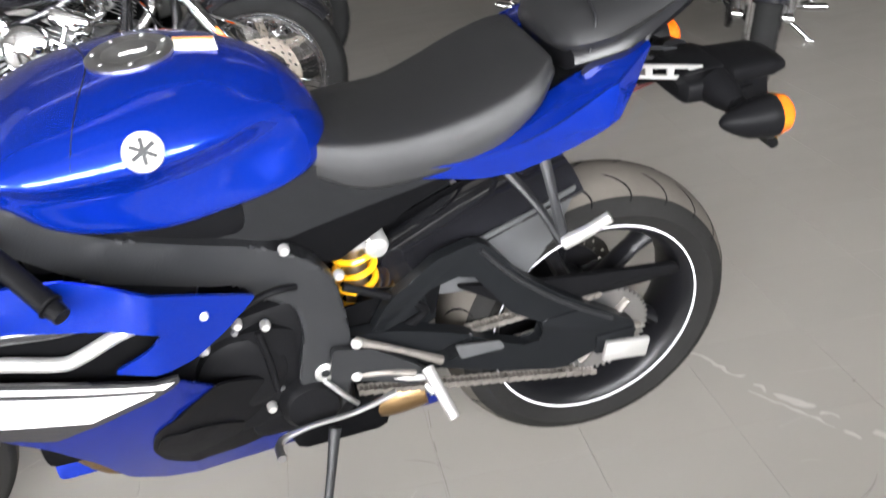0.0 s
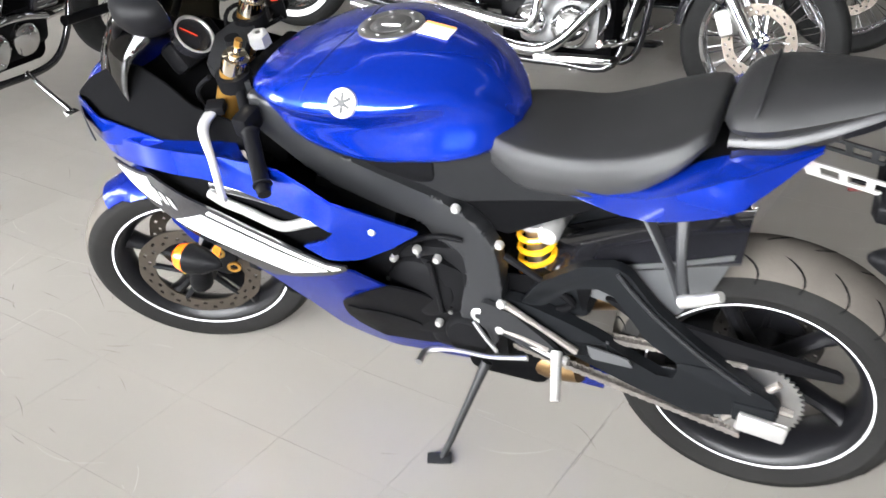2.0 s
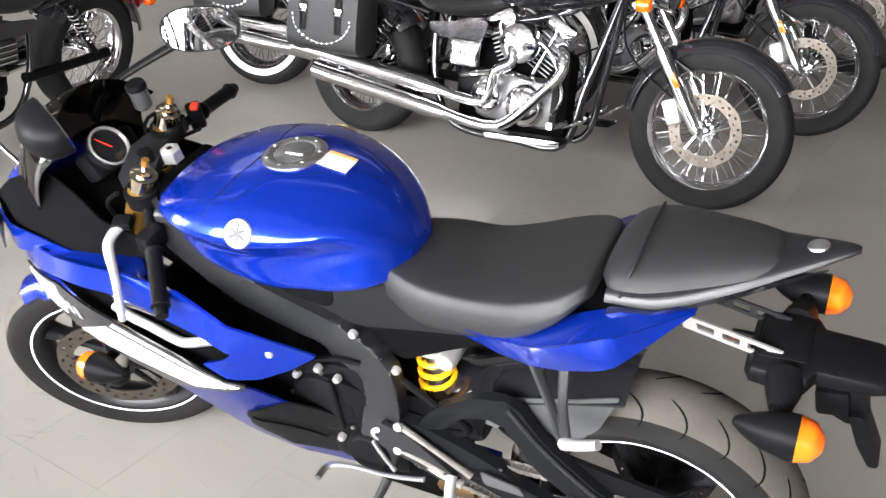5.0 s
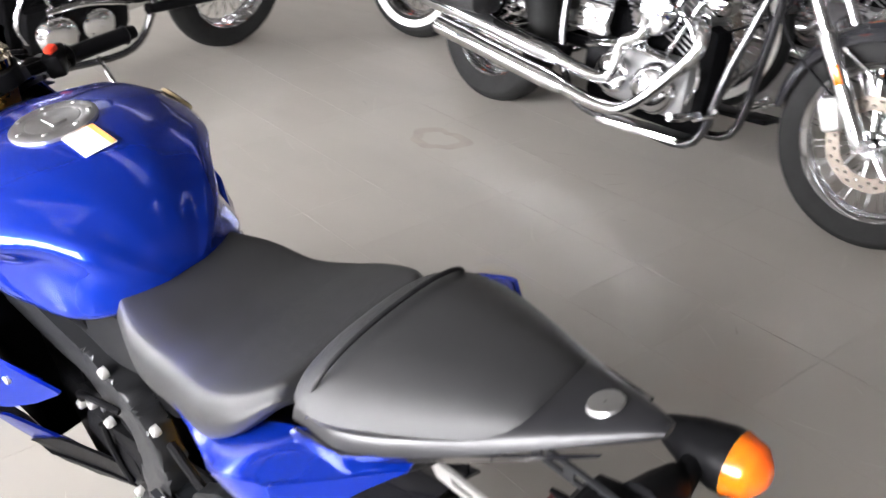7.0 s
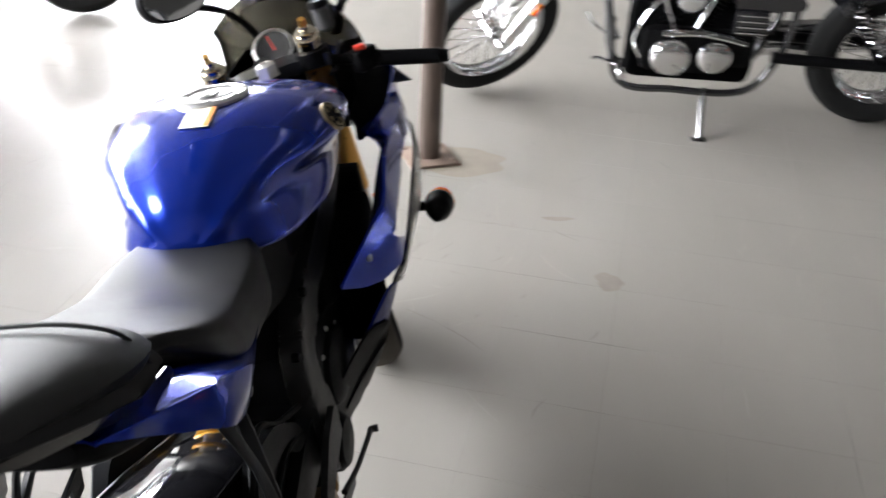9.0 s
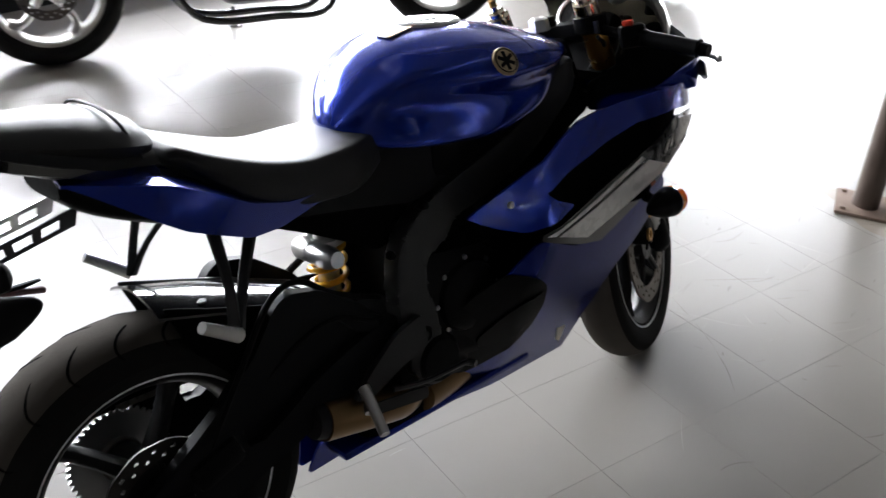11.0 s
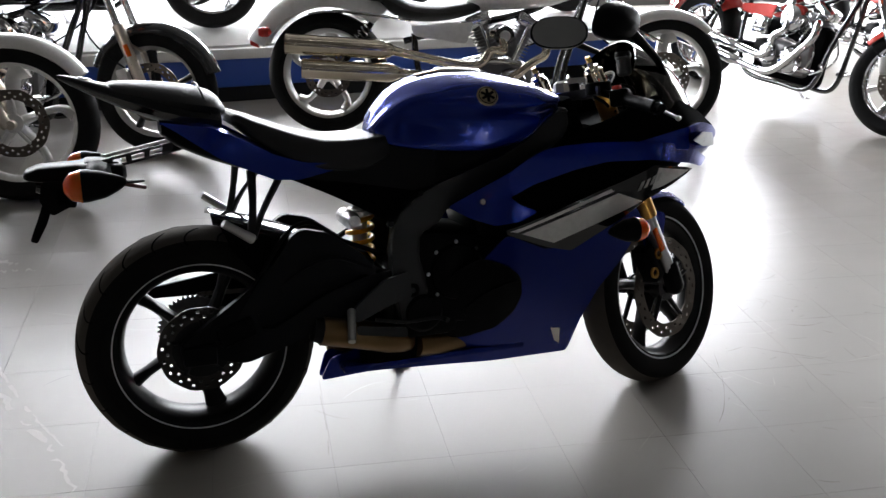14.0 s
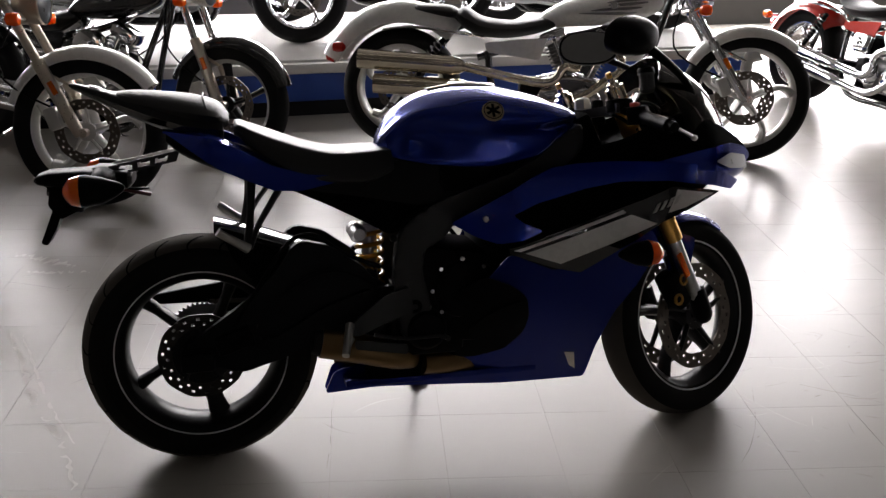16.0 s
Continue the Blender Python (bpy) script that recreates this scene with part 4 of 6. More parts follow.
        part("vent_scoop", panel(B(), round_poly([(0.838, 0.421), (0.852, 0.372), (0.835, 0.327), (0.79, 0.307), (0.72, 0.302), (0.70, 0.332), (0.75, 0.382), (0.80, 0.415)], 0.02), lambda x, z, s=s: s * (fy(x, z) + 0.004 - 0.05 * abs(z - 0.38)), 0.006), BLACK_SATIN, low, "black scoop in the vent")
        if s < 0:
            part("cowl_flash", panel(B(), [(0.985, 0.237), (1.015, 0.232), (1.03, 0.172), (1.01, 0.187)], lambda x, z, s=s: s * (fy(x, z) - 0.004), 0.002), PAPER, low)
        # front indicator on its stalk
        c0 = Vector((1.120, s * 0.305, 0.553))
        st0 = Vector((1.130, s * (fy(1.130, 0.555) - 0.012), 0.555))
        ind = part("front_indicator", tube(B(), [c0 + Vector((-0.062, 0, 0)), c0 + Vector((-0.048, 0, 0)), c0 + Vector((-0.015, 0, 0)), c0 + Vector((0.012, 0, 0)), c0 + Vector((0.020, 0, 0))], [0.004, 0.014, 0.029, 0.034, 0.034], 18, 4), BLACK_SATIN, bike, "black teardrop indicator housing")
        part("stalk", tube(B(), [st0, (st0 + c0) / 2, c0 - Vector((0, s * 0.02, 0))], [0.014, 0.010, 0.011], 10, 2), BLACK_SATIN, ind)
        part("lens", tube(B(), [c0 + Vector((0.019, 0, 0)), c0 + Vector((0.042, 0, 0)), c0 + Vector((0.060, 0, 0))], [0.0345, 0.029, 0.010], 18, 4), ORANGE, ind, "orange indicator lens")
        # air duct pipe seen in the fairing opening
        if s > 0:
            part("side_duct", tube(B(), [(1.09, s * 0.243, 0.690), (1.05, s * 0.246, 0.674), (1.00, s * 0.248, 0.664), (0.935, s * 0.246, 0.642), (0.905, s * 0.244, 0.645), (0.855, s * 0.238, 0.662), (0.812, s * 0.230, 0.668)], [0.011, 0.011, 0.011, 0.011, 0.011, 0.011, 0.010], 12, 5), ALLOY, bike, "silver bar in the fairing opening")
            part("duct_hose", tube(B(), [(1.08, 0.238, 0.712), (1.00, 0.236, 0.705), (0.92, 0.228, 0.690), (0.85, 0.216, 0.690)], 0.014, 10, 4), BLACK_GLOSS, bike, "black hose in the fairing opening")
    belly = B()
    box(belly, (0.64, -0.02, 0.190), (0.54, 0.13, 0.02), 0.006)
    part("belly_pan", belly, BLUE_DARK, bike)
    ns = loft(B(), [(1.565, 0.742, 0.020, 0.020, 2.2, 1, 0), (1.545, 0.750, 0.062, 0.050, 2.3, 0.95, 0.1), (1.49, 0.765, 0.115, 0.078, 2.4, 0.9, 0.2), (1.40, 0.775, 0.160, 0.080, 2.6, 0.9, 0.2), (1.30, 0.775, 0.195, 0.055, 2.6, 0.9, 0.1), (1.22, 0.765, 0.20, 0.030, 2.6, 0.9, 0)], 5, 32)
    nose = part("nose_cowl", ns, BLUE, bike, "blue nose cowl", 50)
    for s in (-1, 1):
        part("headlamp", panel(B(), round_poly([(1.525, 0.735), (1.50, 0.775), (1.42, 0.790), (1.35, 0.775), (1.42, 0.748)], 0.01), lambda x, z, s=s: s * (0.062 + 1.02 * (1.552 - x) ** 0.75 * 0.62), 0.004, 0.02), LAMP_GLASS, nose, "clear slanted headlamp")
    part("cockpit_tray", loft(B(), [(1.47, 0.826, 0.08, 0.012, 2.6, 1, 0), (1.38, 0.830, 0.14, 0.018, 2.8, 1, 0), (1.25, 0.818, 0.185, 0.018, 2.8, 1, 0), (1.16, 0.796, 0.19, 0.010, 2.8, 1, 0)], 4, 24), MATT_BLACK, nose)
    # added black sheets, tilted inwards, give the dark look of the smoked screen
    for s in (-1, 1):
        part("screen_stand_in", panel(B(), round_poly([(1.02, 0.762), (1.03, 0.812), (1.14, 0.840), (1.22, 0.870), (1.31, 0.895), (1.38, 0.880), (1.46, 0.840), (1.52, 0.790), (1.42, 0.745), (1.20, 0.752)], 0.02), lambda x, z, s=s: s * (0.206 - 0.9 * max(0, x - 1.36) ** 1.2 - 0.25 * max(0, 1.14 - x) - 0.85 * max(0, z - 0.795)), 0.005), MATT_BLACK, nose, "black sheet standing in for the dark smoked screen")
    for s in (-1, 1):
        part("nose_side", panel(B(), round_poly([(1.16, 0.768), (1.26, 0.788), (1.36, 0.808), (1.43, 0.815), (1.50, 0.798), (1.535, 0.770), (1.48, 0.735), (1.36, 0.745), (1.22, 0.756)], 0.02), lambda x, z, s=s: s * (0.213 - 0.9 * max(0, x - 1.36) ** 1.2 - 0.15 * max(0, z - 0.84)), 0.004), BLUE, nose, "blue upper nose side")
    part("frame_label", panel(B(), [(0.968, 0.800), (1.010, 0.822), (1.016, 0.848), (0.974, 0.826)], lambda x, z: -0.1405, 0.002), PAPER, bike, "small pale sticker on the frame")
    part("instrument_panel", box(B(), (1.245, 0, 0.885), (0.05, 0.15, 0.07), 0.014, (0, 32, 0)), BLACK_SATIN, nose, "black instrument panel")
    gm = Matrix.Translation((1.222, 0.02, 0.918)) @ Matrix.Rotation(radians(-48), 4, "Y")
    gauge = stuck("gauge", lathe(B(), [(0.001, 0.004), (0.040, 0.004), (0.044, 0.009), (0.048, 0.006), (0.048, -0.012)], (0, 0, 0), "z", 32), BLACK_GLOSS, nose, gm, "round black rev counter")
    stuck("gauge_ring", lathe(B(), [(0.040, 0.005), (0.042, 0.0105), (0.046, 0.0095), (0.0465, 0.004)], (0, 0, 0), "z", 32), ALLOY, gauge, gm, "silver gauge ring")
    stuck("needle", box(B(), (0.012, 0.006, 0.0062), (0.040, 0.003, 0.001), 0, (0, 0, 30)), RED_SWITCH, gauge, gm, "red needle")
    sc = B()
    rs = []
    for i in range(13):
        v = i / 12
        row = []
        for j in range(21):
            u = -1 + 2 * j / 20
            w_ = 0.200 * (1 - v) + 0.165 * v
            x = 1.505 * (1 - v) + 1.275 * v - (0.20 * (1 - v) + 0.055 * v) * u * u + 0.03 * math.sin(math.pi * v)
            z = 0.815 * (1 - v) + 1.045 * v - (0.045 + 0.03 * v) * u * u + 0.028 * math.sin(math.pi * v)
            row.append(Vector((x, w_ * u * (1 - 0.10 * u * u), z)))
        row += [p + Vector((-0.003, 0, -0.002)) for p in reversed(row)]
        rs.append(row)
    rings(sc, rs)
    part("windscreen", sc, SCREEN, nose, "smoked clear windscreen", 60)
    for s in (-1, 1):
        mc = Vector((1.108, -0.222, 1.102)) if s < 0 else Vector((1.160, 0.190, 1.070))
        R_ = Matrix.Translation(mc) @ Matrix.Rotation(radians(62 if s > 0 else -62), 4, "Z") @ Matrix.Rotation(radians(14), 4, "Y")
        stalk = part("mirror_stalk", tube(B(), [(1.36, 0.09 * s, 0.905), (1.31, 0.13 * s, 0.985), mc + Vector((0.05, 0.01 * s, -0.03))], [0.016, 0.012, 0.018], 10, 6, True, 0.6), BLACK_SATIN, bike)
        oval = lambda dx, k: [R_ @ Vector((dx, 0.088 * k * math.copysign(abs(math.cos(t)) ** 0.8, math.cos(t)), 0.050 * k * math.copysign(abs(math.sin(t)) ** 0.85, math.sin(t)))) for t in [2 * math.pi * q / 28 for q in range(28)]]
        sh = rings(B(), [oval(0.070 * (1 - i / 8) - 0.006, math.sqrt(max(0.03, 1 - (1 - i / 8) ** 2.4))) for i in range(9)])
        part("mirror_housing", sh, BLACK_SATIN, stalk, "black mirror housing")
        part("mirror_glass", rings(B(), [oval(-0.0062, 0.93), oval(-0.0085, 0.92)]), MIRROR, stalk, "mirror glass")

    # --- engine
    engine = part("engine_block", box(B(), (0.72, 0, 0.42), (0.34, 0.25, 0.26), 0.03, (0, 8, 0)), ENGINE, bike, "black engine block")
    part("cylinder_head", box(B(), (0.84, 0, 0.60), (0.20, 0.24, 0.22), 0.02, (0, -18, 0)), ENGINE, engine)
    part("gearbox", box(B(), (0.60, 0, 0.36), (0.20, 0.24, 0.20), 0.03), ENGINE, engine)
    part("airbox", box(B(), (0.80, 0, 0.77), (0.34, 0.24, 0.14), 0.03), BLACK_SATIN, bike)
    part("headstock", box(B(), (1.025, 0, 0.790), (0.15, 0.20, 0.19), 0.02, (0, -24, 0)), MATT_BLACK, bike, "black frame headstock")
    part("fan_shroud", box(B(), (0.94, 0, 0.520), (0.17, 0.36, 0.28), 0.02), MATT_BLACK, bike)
    part("radiator", box(B(), (1.07, 0, 0.56), (0.035, 0.32, 0.30), 0.006, (0, -14, 0)), ENGINE, bike)
    for s, mtl in ((1, ENGINE), (-1, ENGINE)):
        cv = part("crankcase_cover", lathe(B(), [(0.001, 0.148 * s), (0.055, 0.145 * s), (0.074, 0.136 * s), (0.082, 0.120 * s), (0.084, 0.09 * s)], (0.690, 0, 0.445), "y", 32), mtl, engine, "round engine cover")
        bm = B()
        for i in range(8):
            a = 2 * math.pi * i / 8
            part("cover_bolt", bolt(B(), (0.690 + 0.083 * math.cos(a), 0.122 * s, 0.445 + 0.083 * math.sin(a)), 0.006, 0.006, s), STEEL, cv)
        part("clutch_cover", lathe(B(), [(0.001, 0.155 * s), (0.045, 0.153 * s), (0.056, 0.14 * s), (0.058, 0.10 * s)], (0.585, 0, 0.345), "y", 28), mtl, engine)
    for y in (-0.09, -0.03, 0.03, 0.09):
        hs = B()
        tube(hs, [(0.92, y, 0.60), (1.00, y, 0.55), (1.01, y * 0.9, 0.40), (0.95, y * 0.7, 0.26), (0.80, y * 0.5, 0.215)], 0.020, 10, 5)
        part("exhaust_header", hs, BRONZE, bike)
    part("sump", box(B(), (0.53, 0, 0.245), (0.20, 0.17, 0.15), 0.03), MATT_BLACK, engine, "dark engine sump")
    part("collector", tube(B(), [(0.82, -0.02, 0.22), (0.68, -0.05, 0.225), (0.58, -0.08, 0.235)], [0.035, 0.040, 0.034], 16, 4), BRONZE, bike)
    # stubby exhaust under the pivot, on the right
    can = part("silencer", tube(B(), [(0.56, -0.075, 0.245), (0.50, -0.100, 0.268), (0.40, -0.115, 0.302), (0.305, -0.118, 0.325)], [0.026, 0.038, 0.041, 0.040], 20, 4), BRONZE, bike, "heat-browned stub silencer")
    part("silencer_mouth", tube(B(), [(0.308, -0.118, 0.325), (0.285, -0.118, 0.331)], [0.036, 0.032], 20, 1), KICK, can)
    part("silencer_shield", panel(B(), round_poly([(0.53, 0.318), (0.39, 0.340), (0.39, 0.315), (0.53, 0.290)], 0.01), lambda x, z: -0.168, 0.004), GREY_FRAME, can)
    part("silencer_end", tube(B(), [(0.50, 0.03, 0.225), (0.42, 0.05, 0.235), (0.36, 0.06, 0.245)], [0.045, 0.042, 0.036], 16, 4), BRONZE, bike)

    for x, z in ((0.684, 0.555), (0.623, 0.365), (0.655, 0.360), (0.640, 0.540), (0.742, 0.520)):
        part("engine_bolt", bolt(B(), (x, 0.136, z), 0.009, 0.010, 1), ALLOY, engine, "bright engine bolt")
    part("sprocket_cover", panel(B(), round_poly([(0.690, 0.525), (0.642, 0.541), (0.592, 0.507), (0.594, 0.404), (0.685, 0.440), (0.707, 0.481)], 0.014), lambda x, z: 0.146 - 0.4 * abs(x - 0.645), 0.02), ENGINE, engine, "angular black sprocket cover")
    part("cover_ridge", tube(B(), [(0.655, 0.146, 0.535), (0.645, 0.150, 0.480), (0.640, 0.146, 0.405)], 0.006, 8, 3), ENGINE, engine)
    for a, b in (((0.497, 0.150, 0.470), (0.345, 0.142, 0.372)), ((0.504, 0.150, 0.398), (0.400, 0.155, 0.372))):
        lk = part("linkage_rod", tube(B(), [a, (Vector(a) + Vector(b)) / 2 + Vector((0, 0.004, 0.006)), b], [0.009, 0.006, 0.009], 8, 3), DIRTY_STEEL, bike, "steel linkage rod")
        part("rod_bolt", bolt(B(), (a[0], a[1] + 0.006, a[2]), 0.010, 0.006, 1), ALLOY, lk)
    part("hose", tube(B(), [(0.50, 0.110, 0.560), (0.42, 0.118, 0.520), (0.36, 0.112, 0.470), (0.42, 0.105, 0.430)], 0.008, 8, 5), BLACK_SATIN, bike)
    part("wire_loom", tube(B(), [(0.58, 0.135, 0.600), (0.63, 0.150, 0.610), (0.70, 0.145, 0.575), (0.74, 0.135, 0.530)], 0.006, 8, 5), BLACK_SATIN, bike)
    part("swingarm_pad", panel(B(), round_poly([(0.320, 0.405), (0.235, 0.392), (0.225, 0.372), (0.310, 0.372)], 0.006), lambda x, z: 0.153, 0.004), HUGGER, bike, "grey chain guide pad")
    # right side: brake hose over the swingarm, pedal
    part("brake_hose", tube(B(), [(0.06, -0.118, 0.350), (0.16, -0.122, 0.500), (0.235, -0.118, 0.600), (0.30, -0.115, 0.615), (0.37, -0.115, 0.565), (0.47, -0.118, 0.520)], 0.006, 8, 6), BLACK_SATIN, bike)
    part("brake_caliper_rear", box(B(), (0.085, -0.112, 0.352), (0.10, 0.05, 0.055), 0.012, (0, -18, 0)), BLACK_SATIN, bike, "black rear brake caliper")
    # --- swingarm, chain, shock
    for s in (-1, 1):
        y0 = 0.134 if s > 0 else -0.096
        sw = part("swingarm", plate(B(), round_poly([(0.56, 0.470), (0.45, 0.465), (0.37, 0.440), (0.30, 0.414), (0.238, 0.376), (0.165, 0.342), (0.135, 0.360), (0.150, 0.395), (0.06, 0.400), (-0.055, 0.337), (-0.055, 0.290), (0.026, 0.290), (0.103, 0.264), (0.23, 0.302), (0.36, 0.352), (0.50, 0.370), (0.56, 0.395)], 0.022), y0, 0.028, 0.005), SWING, bike, "charcoal grey swingarm", 30)
        part("swingarm_brace", plate(B(), round_poly([(0.47, 0.455), (0.43, 0.520), (0.34, 0.586), (0.27, 0.603), (0.243, 0.590), (0.189, 0.515), (0.10, 0.440), (0.02, 0.385), (-0.03, 0.350), (0.05, 0.345), (0.14, 0.388), (0.205, 0.432), (0.250, 0.500), (0.285, 0.545), (0.36, 0.525), (0.41, 0.470)], 0.018), y0 - 0.003, 0.024, 0.005), SWING, sw, "arched swingarm brace", 30)
        if s > 0:
            part("swingarm_rib", tube(B(), [(0.262, 0.136, 0.590), (0.195, 0.136, 0.510), (0.10, 0.136, 0.428), (0.0, 0.136, 0.362)], 0.005, 8, 5), GREY_FRAME, sw)
            part("chain_adjuster", box(B(), (-0.028, 0.148, 0.287), (0.096, 0.014, 0.046), 0.006, (0, -8, 0)), ALLOY, sw, "silver chain adjuster block")
            part("chain_slider", box(B(), (0.33, 0.130, 0.375), (0.11, 0.008, 0.040), 0.004, (0, 14, 0)), HUGGER, sw)
        part("axle_block", box(B(), (-0.01, 0.128 * s, 0.303), (0.085, 0.024, 0.050), 0.008), SWING, sw)
    part("swingarm_web", panel(B(), round_poly([(0.06, 0.350), (0.16, 0.470), (0.25, 0.575), (0.40, 0.520), (0.50, 0.460), (0.52, 0.370), (0.30, 0.320), (0.15, 0.300)], 0.02), lambda x, z: -0.101, 0.005), SWING, bike, "dark swingarm web")
    part("swingarm_bridge", box(B(), (0.40, 0, 0.46), (0.13, 0.20, 0.10), 0.02, (0, 12, 0)), SWING, bike)
    # inner mudguard over the rear wheel
    hk = [(0.468, 0.494), (0.365, 0.540), (0.261, 0.585), (0.155, 0.622), (0.050, 0.652)]
    rs = []
    for i, (x, z) in enumerate(hk):
        w = (0.086, 0.090, 0.092, 0.092, 0.090)[i]
        row = [Vector((x, w * math.sin(q * math.pi / 16), z + 0.012 * math.cos(q * math.pi / 8) - 0.006)) for q in range(-8, 9)]
        rs.append(row + [v + Vector((0, 0, -0.005)) for v in reversed(row)])
    hug = part("hugger", rings(B(), rs), BLACK_GLOSS, bike, "glossy black rear wheel hugger")
    part("hugger_hole", lathe(B(), [(0.001, 0.0), (0.009, 0.0), (0.009, -0.004)], (0.140, -0.062, 0.6235), "z", 16), KICK, hug)
    for s in (-1, 1):
        # grey plastic on the lit left; the right takes matt black for its shade
        part("hugger_side", panel(B(), round_poly([(0.44, 0.505), (0.261, 0.578), (0.138, 0.618), (0.060, 0.645), (0.097, 0.551), (0.136, 0.507), (0.164, 0.473), (0.22, 0.468), (0.32, 0.480)], 0.010), lambda x, z, s=s: s * (0.092 - 0.08 * max(0, 0.15 - x)), 0.004), HUGGER if s > 0 else MATT_BLACK, bike, "hugger side, right one blackened as shade")
    part("chain_guard", plate(B(), round_poly([(0.30, 0.500), (0.14, 0.468), (-0.150, 0.430), (-0.158, 0.408), (0.055, 0.402), (0.20, 0.430)], 0.01), 0.108, 0.012, 0.002), BLACK_SATIN, bike)
    part("underseat_tray", loft(B(), [(0.46, 0.690, 0.085, 0.040, 3, 1, 0), (0.30, 0.748, 0.095, 0.036, 3.2, 1, 0), (0.12, 0.805, 0.098, 0.040, 3.2, 1, 0), (0.0, 0.850, 0.085, 0.034, 3.2, 1, 0), (-0.05, 0.875, 0.070, 0.020, 3, 1, 0)], 4, 24), BLACK_SATIN, bike, "black undertray")
    ch = B()
    links = []
    for i in range(54):
        links.append((Vector((0.49, 0.103, 0.385)) * (1 - i / 53) + Vector((0.02, 0.103, 0.405)) * (i / 53)))
        links.append((Vector((0.49, 0.103, 0.315)) * (1 - i / 53) + Vector((0.02, 0.103, 0.210)) * (i / 53)))
    for i, v in enumerate(links):
        for dy in (-0.008, 0.008):
            box(ch, v + Vector((0, dy + (0.002 if (i // 2) % 2 else 0), 0)), (0.0125, 0.002, 0.012))
        rod(ch, v + Vector((0, -0.007, 0)), v + Vector((0, 0.007, 0)), 0.005, seg=6)
    part("drive_chain", ch, DIRTY_STEEL, bike, "dirty steel drive chain")["kind"] = "stuff"
    hp = B()
    coil = [(0.462 + 0.036 * math.cos(2 * math.pi * i / 14), 0.030 + 0.036 * math.sin(2 * math.pi * i / 14), 0.440 + 0.155 * i / 70) for i in range(71)]
    tube(hp, coil, 0.0065, 8, 1, False)
    shock = part("shock_absorber", hp, SPRING, bike, "yellow coil spring shock absorber")
    part("damper_body", rod(B(), (0.462, 0.030, 0.42), (0.462, 0.030, 0.620), 0.022), STEEL, shock)
    part("reservoir", tube(B(), [(0.425, 0.03, 0.590), (0.425, -0.03, 0.594), (0.425, -0.062, 0.597)], [0.020, 0.024, 0.016], 16, 4), STEEL, shock)
    part("shock_knob", lathe(B(), [(0.001, 0.070), (0.019, 0.068), (0.023, 0.060), (0.023, 0.02)], (0.426, 0, 0.592), "y", 24), ALLOY, shock, "round silver adjuster")
    part("linkage_guard", panel(B(), round_poly([(0.53, 0.50), (0.42, 0.515), (0.32, 0.53), (0.34, 0.44), (0.53, 0.42)], 0.02), lambda x, z: 0.098, 0.006), MATT_BLACK, bike)
    part("torque_link", tube(B(), [(0.53, 0.140, 0.415), (0.44, 0.150, 0.372), (0.36, 0.155, 0.352)], [0.010, 0.008, 0.010], 8, 3), ALLOY, bike, "silver linkage rod")
    part("gear_linkage", tube(B(), [(0.51, 0.168, 0.345), (0.54, 0.166, 0.385), (0.56, 0.160, 0.410)], 0.005, 8, 3), STEEL, bike)
    part("spring_collar", lathe(B(), [(0.02, 0.600), (0.042, 0.600), (0.042, 0.612), (0.02, 0.612)], (0.462, 0.030, 0), "z", 24, True), ALLOY, shock)

    # --- footrests, stand, tail bracket
    for s in (-1, 1):
        br = B()
        tube(br, [(0.215, 0.128 * s, 0.735), (0.165, 0.165 * s, 0.665), (0.135, 0.185 * s, 0.605)], [0.012, 0.010, 0.012], 8, 3, True, 0.6)
        tube(br, [(0.150, 0.128 * s, 0.765), (0.142, 0.168 * s, 0.68), (0.130, 0.185 * s, 0.605)], [0.012, 0.009, 0.012], 8, 3, True, 0.6)
        hang = part("pillion_bracket", br, GREY_FRAME, bike, "forked pillion footrest bracket")
        peg = part("pillion_footrest", tube(B(), [(0.132, 0.19 * s, 0.605), (0.10, 0.205 * s, 0.628), (0.062, 0.215 * s, 0.655)], [0.013, 0.011, 0.010], 10, 3), ALLOY, hang, "folded silver pillion footrest")
        hb = panel(B(), round_poly([(0.54, 0.47), (0.47, 0.45), (0.40, 0.395), (0.36, 0.355), (0.40, 0.345), (0.48, 0.38), (0.55, 0.40)], 0.012), lambda x, z, s=s: s * (0.158), 0.012, 0.05)
        heel = part("footrest_hanger", hb, GREY_FRAME, bike)
        part("footrest", tube(B(), [(0.378, 0.165 * s, 0.382), (0.37, 0.195 * s, 0.362), (0.356, 0.245 * s, 0.326)], [0.012, 0.011, 0.010], 12, 3), ALLOY, heel, "ribbed silver footrest")
        part("footrest_spring", rod(B(), (0.382, 0.165 * s, 0.345), (0.372, 0.18 * s, 0.335), 0.008), STEEL, heel)
        part("foot_lever", tube(B(), [(0.44, 0.172 * s, 0.352), (0.52, 0.180 * s, 0.338), (0.60, 0.188 * s, 0.341)] + ([(0.655, 0.200, 0.335), (0.660, 0.240, 0.335)] if s > 0 else [(0.625, -0.188, 0.336), (0.632, -0.200, 0.334)]), [0.006, 0.005, 0.005, 0.007, 0.008], 8, 4), STEEL if s > 0 else GREY_FRAME, heel, "foot lever")
        # rear indicators
        r0 = Vector((-0.225, 0.06 * s, 0.775))
        c0 = Vector((-0.205, 0.187 * s, 0.766))
